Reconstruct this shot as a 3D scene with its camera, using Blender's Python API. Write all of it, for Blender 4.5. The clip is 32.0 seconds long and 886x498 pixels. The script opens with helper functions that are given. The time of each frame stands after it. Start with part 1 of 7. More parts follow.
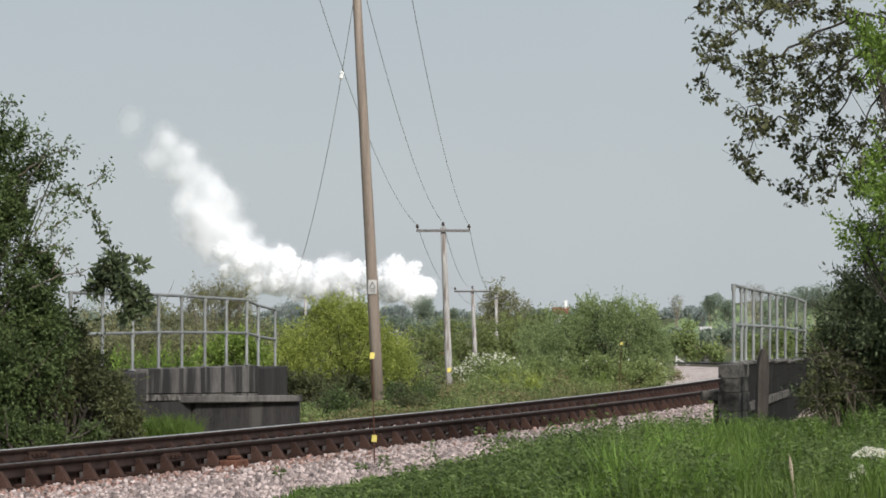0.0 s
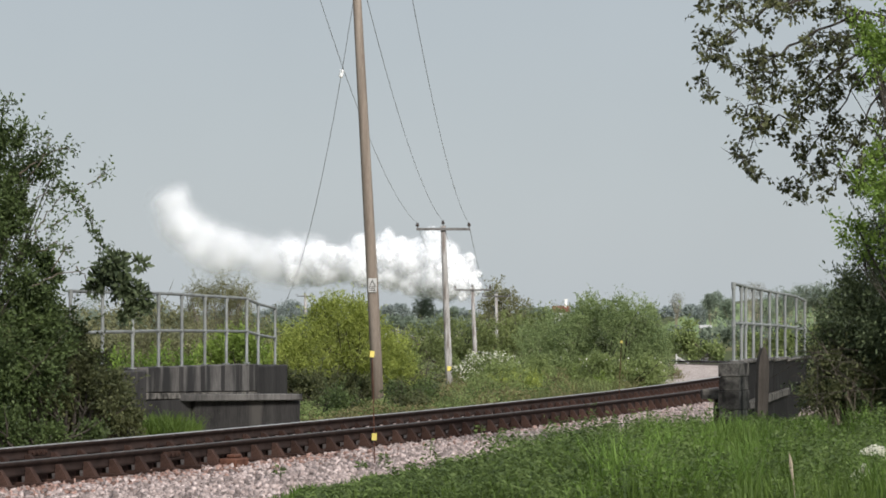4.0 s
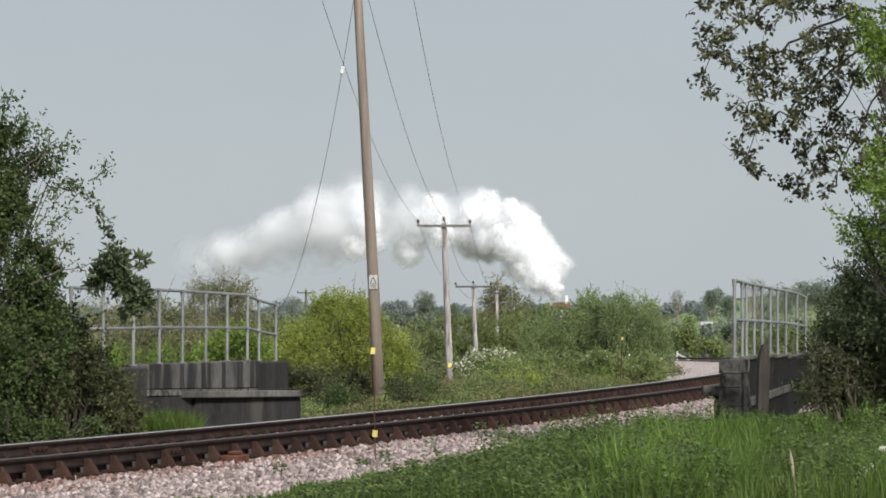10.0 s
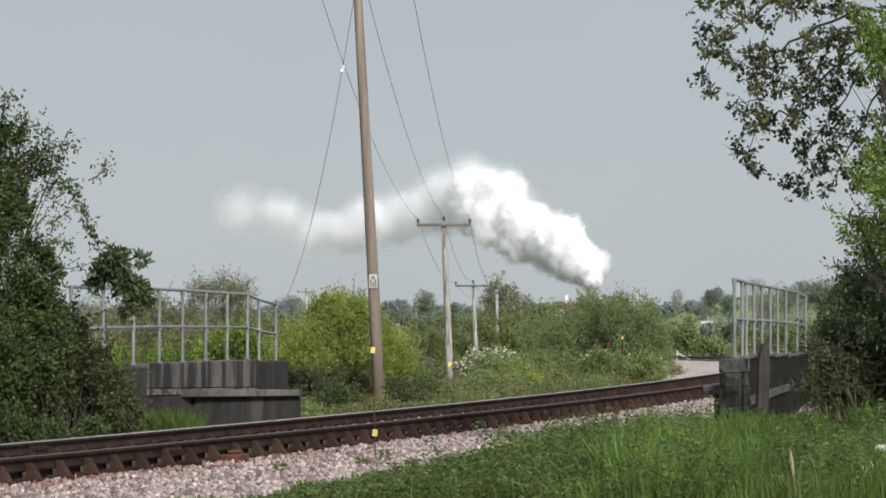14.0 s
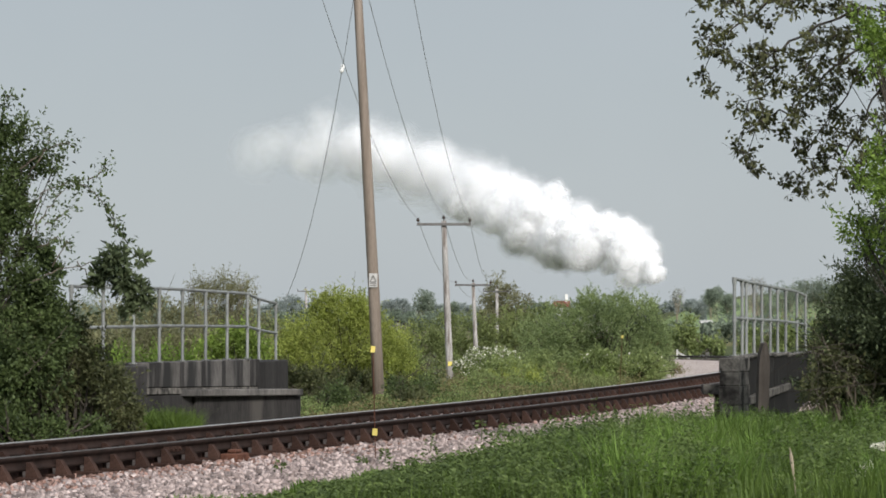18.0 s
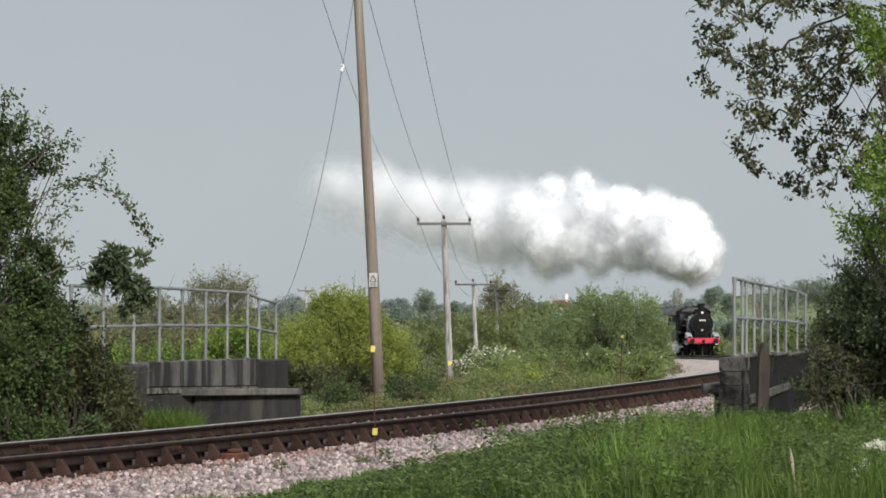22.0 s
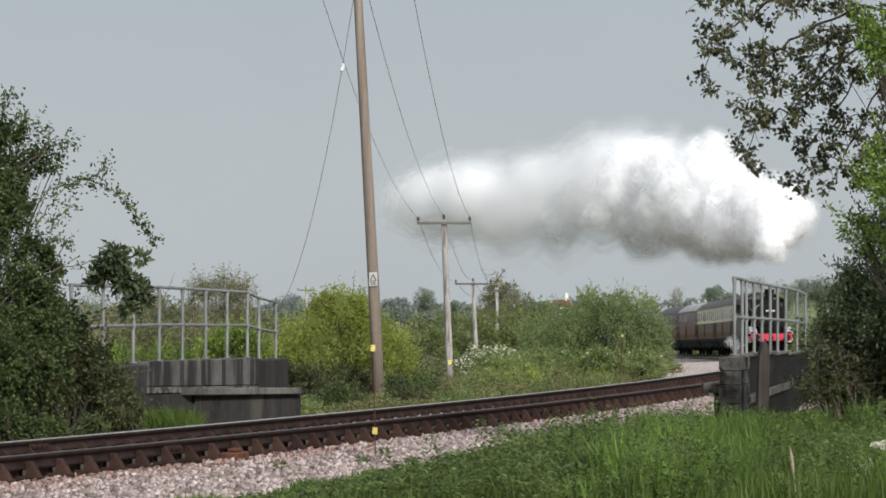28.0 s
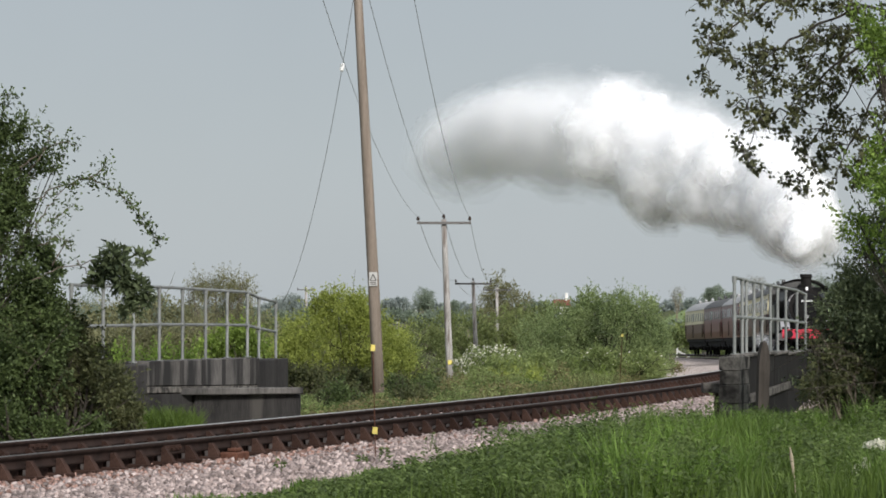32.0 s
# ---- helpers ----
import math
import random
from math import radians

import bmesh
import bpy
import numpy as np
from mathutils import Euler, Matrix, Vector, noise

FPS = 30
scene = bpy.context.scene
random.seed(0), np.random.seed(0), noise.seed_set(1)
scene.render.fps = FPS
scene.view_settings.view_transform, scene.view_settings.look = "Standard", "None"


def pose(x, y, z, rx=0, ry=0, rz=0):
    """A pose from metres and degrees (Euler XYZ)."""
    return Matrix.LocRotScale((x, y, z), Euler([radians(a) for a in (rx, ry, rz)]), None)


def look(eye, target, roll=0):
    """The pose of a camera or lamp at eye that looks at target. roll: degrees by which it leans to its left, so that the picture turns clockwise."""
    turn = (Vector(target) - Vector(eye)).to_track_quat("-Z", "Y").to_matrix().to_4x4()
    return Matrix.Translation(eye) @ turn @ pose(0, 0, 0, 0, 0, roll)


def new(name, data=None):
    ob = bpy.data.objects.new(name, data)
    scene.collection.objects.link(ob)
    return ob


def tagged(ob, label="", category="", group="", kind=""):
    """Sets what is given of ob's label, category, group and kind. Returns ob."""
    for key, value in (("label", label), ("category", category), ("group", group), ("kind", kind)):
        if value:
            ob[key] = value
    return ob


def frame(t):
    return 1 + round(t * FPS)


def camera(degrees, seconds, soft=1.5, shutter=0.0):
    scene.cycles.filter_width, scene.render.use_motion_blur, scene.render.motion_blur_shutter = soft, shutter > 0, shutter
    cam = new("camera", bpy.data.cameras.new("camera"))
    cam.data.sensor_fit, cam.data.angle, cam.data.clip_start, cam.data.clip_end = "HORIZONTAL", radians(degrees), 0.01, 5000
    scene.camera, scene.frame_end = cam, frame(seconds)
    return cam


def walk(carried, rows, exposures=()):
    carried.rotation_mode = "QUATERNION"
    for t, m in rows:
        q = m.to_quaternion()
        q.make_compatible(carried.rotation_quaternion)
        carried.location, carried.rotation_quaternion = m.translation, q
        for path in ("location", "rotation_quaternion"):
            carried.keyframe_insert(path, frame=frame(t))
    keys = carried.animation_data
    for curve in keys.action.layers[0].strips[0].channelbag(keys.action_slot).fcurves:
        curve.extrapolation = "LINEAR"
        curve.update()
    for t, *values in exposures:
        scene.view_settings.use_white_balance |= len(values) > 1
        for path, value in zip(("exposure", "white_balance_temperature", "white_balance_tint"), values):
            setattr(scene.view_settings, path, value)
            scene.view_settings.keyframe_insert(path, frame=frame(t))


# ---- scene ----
# A country railway bridge on a curve; a steam train climbs towards it. Metres; x across, y away from the camera, z up.
# z = 0 is the top of the sleepers at the bridge.
cam = camera(14.886, 32.0, soft=1.75)
TILT = [(0, 12.2), (1, 11.6), (2, 11.2), (3, 10), (3.5, 9.6), (5.5, 8), (6, 6.8), (7, 6.5), (8, 5.2), (9, 5.1), (10, 3.6),
        (12, 3.5), (13, 3), (14, 2.2), (14.5, 2.6), (17, 2), (18, 0.8), (19, 1.5), (20, 0.9), (21, 0), (22, 0), (23, -0.5),
        (24, 0), (25, -0.3), (28, -1.2), (29, -1), (30, -1.2), (31, -0.8), (32, -1.6)]
scene.cycles.transparent_max_bounces, scene.cycles.max_bounces = 256, 32
scene.cycles.diffuse_bounces, scene.cycles.transmission_bounces = 24, 24
walk(cam, [(t, pose(0, 0, 1.48, 90 + math.degrees(math.atan((119 + d) / 6000)), 0, 0.0 if t < 6.5 else 0.012))
           for t, d in TILT],
     exposures=[(0, 0.1), (9, 0.06), (16, 0.04), (24, 0.0), (32, 0.0)])

# ---- sky and sun ----
SUN_FROM = Vector((0.36, -0.78, 0.5)).normalized()
world = bpy.data.worlds.new("overcast_sky")
scene.world = world
world.use_nodes = True
wn, wl = world.node_tree.nodes, world.node_tree.links
wn.clear()
sky = wn.new("ShaderNodeTexSky")
sky.sky_type, sky.sun_disc = "NISHITA", False
sky.sun_elevation = math.asin(SUN_FROM.z)
sky.sun_rotation = math.atan2(SUN_FROM.x, SUN_FROM.y)
bg_blue = wn.new("ShaderNodeBackground")
bg_blue.inputs["Strength"].default_value = 0.012
wl.new(sky.outputs[0], bg_blue.inputs["Color"])
tc = wn.new("ShaderNodeTexCoord")
sep = wn.new("ShaderNodeSeparateXYZ")
wl.new(tc.outputs["Generated"], sep.inputs[0])
ramp = wn.new("ShaderNodeValToRGB")
ramp.color_ramp.elements[0].position, ramp.color_ramp.elements[0].color = 0.0, (0.41, 0.452, 0.49, 1)
ramp.color_ramp.elements[1].position, ramp.color_ramp.elements[1].color = 1.0, (0.68, 0.73, 0.79, 1)
for at_z, tone in ((0.1, (0.378, 0.414, 0.45, 1)), (0.45, (0.57, 0.615, 0.675, 1))):
    ramp.color_ramp.elements.new(at_z).color = tone
wl.new(sep.outputs["Z"], ramp.inputs[0])
cloud = wn.new("ShaderNodeTexNoise")
cloud.inputs["Scale"].default_value, cloud.inputs["Detail"].default_value = 9.0, 4.0
wl.new(tc.outputs["Generated"], cloud.inputs["Vector"])
cmap = wn.new("ShaderNodeMapRange")
cmap.inputs["To Min"].default_value, cmap.inputs["To Max"].default_value = 0.93, 1.07
wl.new(cloud.outputs["Fac"], cmap.inputs["Value"])
bg_cloud = wn.new("ShaderNodeBackground")
wl.new(ramp.outputs[0], bg_cloud.inputs["Color"])
wl.new(cmap.outputs[0], bg_cloud.inputs["Strength"])
add = wn.new("ShaderNodeAddShader")
wl.new(bg_blue.outputs[0], add.inputs[0])
wl.new(bg_cloud.outputs[0], add.inputs[1])
wout = wn.new("ShaderNodeOutputWorld")
wl.new(add.outputs[0], wout.inputs["Surface"])

sun = new("sun", bpy.data.lights.new("sun", "SUN"))
sun.data.energy, sun.data.angle, sun.data.color = 4.4, radians(10), (1.0, 0.97, 0.94)
sun.matrix_world = look(SUN_FROM * 100, (0, 0, 0))


# ---- materials ----
def mat_base(name):
    m = bpy.data.materials.new(name)
    m.use_nodes = True
    return m, m.node_tree.nodes, m.node_tree.links, m.node_tree.nodes["Principled BSDF"]


def rgb(c):
    return (c[0], c[1], c[2], 1)


def surface(name, a, b, scale=3.0, fine=40.0, rough=0.85, metal=0.0, bump=0.3, dist=0.01, stretch=(1, 1, 1), dark=None,
            dark_scale=1.0, vary=0.15, island=False, dark_from=0.5):
    """Two-tone surface with grain, broad stains, relief and a random shift for each piece."""
    m, n, l, p = mat_base(name)
    co = n.new("ShaderNodeTexCoord")
    mp = n.new("ShaderNodeMapping")
    mp.inputs["Scale"].default_value = stretch
    l.new(co.outputs["Object"], mp.inputs[0])
    t1 = n.new("ShaderNodeTexNoise")
    t1.inputs["Scale"].default_value, t1.inputs["Detail"].default_value = scale, 5
    t2 = n.new("ShaderNodeTexNoise")
    t2.inputs["Scale"].default_value, t2.inputs["Detail"].default_value = fine, 4
    l.new(mp.outputs[0], t1.inputs["Vector"])
    l.new(mp.outputs[0], t2.inputs["Vector"])
    mixv = n.new("ShaderNodeMath")
    mixv.operation = "MULTIPLY_ADD"
    mixv.inputs[1].default_value = 0.45
    l.new(t2.outputs["Fac"], mixv.inputs[0])
    half = n.new("ShaderNodeMath")
    half.operation = "MULTIPLY"
    half.inputs[1].default_value = 0.55
    l.new(t1.outputs["Fac"], half.inputs[0])
    l.new(half.outputs[0], mixv.inputs[2])
    r = n.new("ShaderNodeValToRGB")
    r.color_ramp.elements[0].position, r.color_ramp.elements[0].color = 0.36, rgb(a)
    r.color_ramp.elements[1].position, r.color_ramp.elements[1].color = 0.64, rgb(b)
    l.new(mixv.outputs[0], r.inputs[0])
    col = r.outputs[0]
    if dark:
        t3 = n.new("ShaderNodeTexNoise")
        t3.inputs["Scale"].default_value, t3.inputs["Detail"].default_value = dark_scale, 6
        l.new(mp.outputs[0], t3.inputs["Vector"])
        r3 = n.new("ShaderNodeValToRGB")
        r3.color_ramp.elements[0].position, r3.color_ramp.elements[1].position = dark_from, dark_from + 0.14
        l.new(t3.outputs["Fac"], r3.inputs[0])
        mx = n.new("ShaderNodeMixRGB")
        mx.inputs[2].default_value = rgb(dark)
        l.new(r3.outputs[0], mx.inputs[0])
        l.new(col, mx.inputs[1])
        col = mx.outputs[0]
    if vary:
        hs = n.new("ShaderNodeHueSaturation")
        mr = n.new("ShaderNodeMapRange")
        mr.inputs["To Min"].default_value, mr.inputs["To Max"].default_value = 1 - vary, 1 + vary
        if island:
            l.new(n.new("ShaderNodeNewGeometry").outputs["Random Per Island"], mr.inputs["Value"])
        else:
            l.new(n.new("ShaderNodeObjectInfo").outputs["Random"], mr.inputs["Value"])
        l.new(mr.outputs[0], hs.inputs["Value"])
        l.new(col, hs.inputs["Color"])
        col = hs.outputs[0]
    l.new(col, p.inputs["Base Color"])
    p.inputs["Roughness"].default_value, p.inputs["Metallic"].default_value = rough, metal
    p.inputs["Specular IOR Level"].default_value = 0.1 if rough > 0.7 else 0.45
    if bump:
        bp = n.new("ShaderNodeBump")
        bp.inputs["Strength"].default_value, bp.inputs["Distance"].default_value = bump, dist
        l.new(mixv.outputs[0], bp.inputs["Height"])
        l.new(bp.outputs[0], p.inputs["Normal"])
    return m


def leafy(name, a, b, broad=0.6, through_light=0.35, rough=0.6):
    """Foliage: each leaf its own shade, broad patches of a second tone, some light passing through."""
    m, n, l, p = mat_base(name)
    g = n.new("ShaderNodeNewGeometry")
    co = n.new("ShaderNodeTexCoord")
    t1 = n.new("ShaderNodeTexNoise")
    t1.inputs["Scale"].default_value, t1.inputs["Detail"].default_value = broad, 3
    l.new(co.outputs["Object"], t1.inputs["Vector"])
    f = n.new("ShaderNodeMath")
    f.operation = "MULTIPLY_ADD"
    f.inputs[1].default_value = 0.55
    l.new(g.outputs["Random Per Island"], f.inputs[0])
    h = n.new("ShaderNodeMath")
    h.operation = "MULTIPLY_ADD"
    h.inputs[1].default_value, h.inputs[2].default_value = 1.2, -0.35
    l.new(t1.outputs["Fac"], h.inputs[0])
    l.new(h.outputs[0], f.inputs[2])
    r = n.new("ShaderNodeValToRGB")
    r.color_ramp.elements[0].position, r.color_ramp.elements[0].color = 0.15, rgb(a)
    r.color_ramp.elements[1].position, r.color_ramp.elements[1].color = 0.85, rgb(b)
    l.new(f.outputs[0], r.inputs[0])
    l.new(r.outputs[0], p.inputs["Base Color"])
    p.inputs["Roughness"].default_value, p.inputs["Specular IOR Level"].default_value = rough, 0.25
    tr = n.new("ShaderNodeBsdfTranslucent")
    l.new(r.outputs[0], tr.inputs["Color"])
    mx = n.new("ShaderNodeMixShader")
    mx.inputs[0].default_value = through_light
    l.new(p.outputs[0], mx.inputs[1])
    l.new(tr.outputs[0], mx.inputs[2])
    l.new(mx.outputs[0], n["Material Output"].inputs["Surface"])
    return m


def vapour(name, thin):
    """Steam: white droplets that scatter light; the mesh's thickness says how much of it each shell stops."""
    m, n, l, p = mat_base(name)
    n.remove(p)
    at = n.new("ShaderNodeAttribute")
    at.attribute_name = "thickness"
    co = n.new("ShaderNodeTexCoord")
    t1 = n.new("ShaderNodeTexNoise")
    t1.inputs["Scale"].default_value, t1.inputs["Detail"].default_value = 1.7, 5
    l.new(co.outputs["Object"], t1.inputs["Vector"])
    mr = n.new("ShaderNodeMapRange")
    mr.inputs["From Min"].default_value, mr.inputs["From Max"].default_value = 0.3, 0.65
    mr.inputs["To Min"].default_value, mr.inputs["To Max"].default_value = 0.35, 1.25
    l.new(t1.outputs["Fac"], mr.inputs["Value"])
    mu = n.new("ShaderNodeMath")
    mu.operation, mu.use_clamp = "MULTIPLY", True
    l.new(at.outputs["Fac"], mu.inputs[0])
    l.new(mr.outputs[0], mu.inputs[1])
    d = n.new("ShaderNodeBsdfDiffuse")
    d.inputs["Color"].default_value = (0.998, 0.998, 0.999, 1)
    tl = n.new("ShaderNodeBsdfTranslucent")
    tl.inputs["Color"].default_value = (0.998, 0.998, 0.999, 1)
    mx = n.new("ShaderNodeMixShader")
    mx.inputs[0].default_value = thin
    l.new(d.outputs[0], mx.inputs[1])
    l.new(tl.outputs[0], mx.inputs[2])
    tp = n.new("ShaderNodeBsdfTransparent")
    m2 = n.new("ShaderNodeMixShader")
    l.new(mu.outputs[0], m2.inputs[0])
    l.new(tp.outputs[0], m2.inputs[1])
    l.new(mx.outputs[0], m2.inputs[2])
    l.new(m2.outputs[0], n["Material Output"].inputs["Surface"])
    return m


M_EARTH = surface("meadow_soil", (0.04, 0.055, 0.022), (0.085, 0.095, 0.042), 0.35, 6, 0.95, bump=0.4, dist=0.05, dark=(0.13, 0.12, 0.06), dark_scale=0.09)
M_FIELD = surface("far_field", (0.15, 0.21, 0.085), (0.22, 0.28, 0.13), 0.05, 0.6, 0.95, bump=0)
M_BALLAST_BED = surface("ballast_bed", (0.17, 0.132, 0.12), (0.39, 0.315, 0.293), 14, 60, 0.95, bump=0.8, dist=0.03)
M_APRON = surface("pale_stone_apron", (0.15, 0.126, 0.115), (0.58, 0.49, 0.44), 1.2, 12, 0.95, bump=0.8, dist=0.05)
# Rusty brown ballast darkened to stand for the shade between the rails.
M_BED_SHADE = surface("rail_shade_and_rust_ballast", (0.025, 0.019, 0.016), (0.075, 0.06, 0.052), 8, 40, 0.95, bump=0.6, dist=0.03)
M_STONE = surface("ballast_stone", (0.18, 0.14, 0.127), (0.41, 0.34, 0.318), 6, 40, 0.9, bump=0.4, vary=0.55, island=True)
M_STONE_RUST = surface("rust_stained_stone", (0.13, 0.075, 0.058), (0.33, 0.215, 0.18), 6, 40, 0.9, bump=0.4, vary=0.5, island=True)
M_RAIL = surface("weathered_rail_steel", (0.015, 0.01, 0.0085), (0.04, 0.0255, 0.021), 6, 60, 0.75, 0.1, bump=0.3, dist=0.004)
M_RAILTOP = surface("worn_rail_head", (0.04, 0.034, 0.03), (0.08, 0.072, 0.066), 4, 50, 0.65, 0.2, bump=0.05, dist=0.002)
# Rail head with the sky's sheen lightened into its colour.
M_RAILSHEEN = surface("rail_head_sky_sheen", (0.2, 0.195, 0.185), (0.34, 0.33, 0.315), 4, 50, 0.45, 0.5, bump=0.05, dist=0.002)
M_CHAIR = surface("rusty_cast_iron", (0.022, 0.013, 0.0105), (0.06, 0.034, 0.026), 9, 60, 0.85, 0.1, bump=0.4, dist=0.006, vary=0.3)
M_SLEEPER = surface("tarred_timber", (0.025, 0.019, 0.016), (0.07, 0.054, 0.045), 5, 30, 0.9, bump=0.5, dist=0.008, stretch=(0.3, 4, 4), vary=0.25)
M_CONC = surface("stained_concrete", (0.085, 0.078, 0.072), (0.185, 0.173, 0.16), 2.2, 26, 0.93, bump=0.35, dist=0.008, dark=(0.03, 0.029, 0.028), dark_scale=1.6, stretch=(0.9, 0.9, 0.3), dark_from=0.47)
# Dark tone for the joint stains and for the shade below the ledge.
M_CONC_DARK = surface("stained_and_shaded_concrete", (0.022, 0.0205, 0.02), (0.056, 0.052, 0.049), 2.2, 30, 0.9, bump=0.35, dist=0.008, dark=(0.08, 0.073, 0.066), dark_scale=2.0, stretch=(1.2, 1.2, 0.25), dark_from=0.56)
M_LICHEN = surface("lichened_stone", (0.06, 0.055, 0.049), (0.19, 0.175, 0.155), 6, 40, 0.95, bump=0.7, dist=0.012, dark=(0.028, 0.026, 0.024), dark_scale=5, dark_from=0.47)
M_GALV = surface("galvanised_steel", (0.14, 0.147, 0.139), (0.25, 0.259, 0.246), 5, 60, 0.6, 0.2, bump=0.08, dist=0.002, dark=(0.25, 0.25, 0.23), dark_scale=6, dark_from=0.6)
M_POLE = surface("weathered_pole_wood", (0.125, 0.1, 0.08), (0.235, 0.195, 0.16), 2, 30, 0.9, bump=0.5, dist=0.006, stretch=(5, 5, 0.25), dark=(0.13, 0.105, 0.085), dark_scale=1.3, dark_from=0.56)
M_POLE_GREY = surface("silvered_pole_wood", (0.18, 0.165, 0.15), (0.47, 0.45, 0.43), 2.6, 30, 0.9, bump=0.5, dist=0.006, stretch=(5, 5, 0.6), dark=(0.15, 0.125, 0.11), dark_scale=1.6, dark_from=0.52)
M_POST = surface("old_post_timber", (0.04, 0.034, 0.029), (0.095, 0.083, 0.072), 3, 40, 0.95, bump=0.6, dist=0.008, stretch=(5, 5, 0.4))
M_WIRE = surface("overhead_wire", (0.26, 0.265, 0.27), (0.34, 0.34, 0.34), 5, 30, 0.6, 0.4, bump=0)
M_INSUL = surface("brown_porcelain", (0.03, 0.02, 0.017), (0.06, 0.04, 0.03), 8, 60, 0.25, bump=0)
M_ARM = surface("weathered_steel_crossarm", (0.07, 0.066, 0.062), (0.14, 0.132, 0.125), 5, 60, 0.6, 0.3, bump=0.1, dist=0.002)
M_YELLOW = surface("yellow_plastic", (0.5, 0.4, 0.08), (0.62, 0.52, 0.14), 8, 60, 0.5, bump=0.05, dist=0.002)
M_PLATE = surface("weathered_sign_plate", (0.36, 0.35, 0.33), (0.48, 0.47, 0.45), 8, 60, 0.7, bump=0)
M_WHITE = surface("white_enamel", (0.7, 0.7, 0.68), (0.8, 0.8, 0.78), 8, 60, 0.4, bump=0)
M_BLACK = surface("locomotive_black", (0.005, 0.005, 0.0055), (0.013, 0.0127, 0.0123), 1.5, 20, 0.71, 0.0, bump=0.05, dist=0.004, dark=(0.024, 0.022, 0.02), dark_scale=2, dark_from=0.6, vary=0)
M_SOOT = surface("sooty_iron", (0.006, 0.0058, 0.0058), (0.02, 0.0185, 0.0175), 2, 20, 0.75, 0.0, bump=0.1, dist=0.004, vary=0)
M_GREENTEN = surface("lined_olive_green", (0.02, 0.024, 0.014), (0.05, 0.055, 0.03), 2, 20, 0.4, bump=0.03, dist=0.003, vary=0)
M_RED = surface("signal_red_paint", (0.44, 0.02, 0.045), (0.54, 0.035, 0.065), 2, 20, 0.45, bump=0.03, dist=0.003, vary=0)
M_STEEL = surface("bright_steel", (0.5, 0.5, 0.5), (0.65, 0.65, 0.64), 5, 40, 0.3, 0.8, bump=0)
M_GREYPAINT = surface("light_grey_step", (0.32, 0.31, 0.32), (0.45, 0.44, 0.45), 5, 40, 0.6, 0.1, bump=0)
M_MAROON = surface("maroon_coach_paint", (0.1, 0.016, 0.02), (0.15, 0.028, 0.031), 1.2, 18, 0.35, bump=0.03, dist=0.003, vary=0)
M_CRIMSON = surface("brownish_crimson_paint", (0.085, 0.032, 0.024), (0.13, 0.05, 0.038), 1.2, 18, 0.4, bump=0.03, dist=0.003, vary=0)
M_CREAM = surface("cream_coach_paint", (0.68, 0.6, 0.38), (0.78, 0.71, 0.48), 1.2, 18, 0.4, bump=0.03, dist=0.003, vary=0)
M_ROOF_DARK = surface("dark_grey_roof", (0.045, 0.045, 0.045), (0.09, 0.088, 0.085), 1.2, 18, 0.7, bump=0.05, dist=0.004, vary=0)
M_ROOF_PALE = surface("pale_grey_roof", (0.3, 0.295, 0.29), (0.4, 0.39, 0.385), 1.2, 18, 0.7, bump=0.05, dist=0.004, vary=0)
M_BARK = surface("bark", (0.07, 0.058, 0.045), (0.16, 0.135, 0.105), 6, 40, 0.95, bump=0.6, dist=0.01, vary=0.2)
M_TWIG = surface("dark_oak_twigs", (0.03, 0.026, 0.022), (0.08, 0.068, 0.056), 6, 40, 0.95, bump=0.4, dist=0.006, vary=0.2)
# Dead-stem colour; its paleness also stands for haze on far trunks.
M_BARE = surface("dead_stems_and_hazed_trunks", (0.2, 0.165, 0.12), (0.32, 0.27, 0.2), 6, 40, 0.95, bump=0.2, dist=0.006)
M_RUST = surface("rusty_rod", (0.06, 0.027, 0.018), (0.13, 0.06, 0.04), 6, 60, 0.85, 0.1, bump=0.2, dist=0.002)
M_BRICKRED = surface("clay_roof_tiles", (0.11, 0.04, 0.033), (0.17, 0.066, 0.05), 0.8, 6, 0.9, bump=0.2, dist=0.02)
M_RENDER = surface("white_render", (0.65, 0.64, 0.6), (0.78, 0.77, 0.74), 0.5, 8, 0.9, bump=0.05)
M_GLASS, _n, _l, _p = mat_base("dark_coach_window")
_p.inputs["Base Color"].default_value, _p.inputs["Roughness"].default_value = (0.03, 0.035, 0.04, 1), 0.08
_p.inputs["Specular IOR Level"].default_value = 0.8

L_HAW = leafy("hawthorn_leaf", (0.026, 0.04, 0.015), (0.115, 0.158, 0.052), 2.2)
L_HAW_DK = leafy("ivy_dark_leaf", (0.03, 0.045, 0.022), (0.125, 0.155, 0.075), 2.4, 0.3)
L_YEL = leafy("fresh_willow_leaf", (0.18, 0.215, 0.045), (0.42, 0.47, 0.12), 1.6, 0.5)
L_SCRUB = leafy("young_scrub_leaf", (0.12, 0.18, 0.035), (0.3, 0.4, 0.09), 0.9, 0.45)
L_BIRCH = leafy("bronze_birch_leaf", (0.135, 0.135, 0.07), (0.265, 0.262, 0.135), 0.6, 0.4)
L_DUN = leafy("dun_bank_growth", (0.11, 0.1, 0.045), (0.25, 0.22, 0.1), 1.6, 0.35)
L_MID = leafy("hedge_leaf", (0.12, 0.16, 0.055), (0.31, 0.37, 0.14), 0.7, 0.45)
L_GREY = leafy("grey_willow_leaf", (0.115, 0.16, 0.062), (0.32, 0.39, 0.17), 0.9, 0.45)
L_BRAMBLE = leafy("bramble_leaf", (0.042, 0.052, 0.023), (0.125, 0.132, 0.055), 3.0)
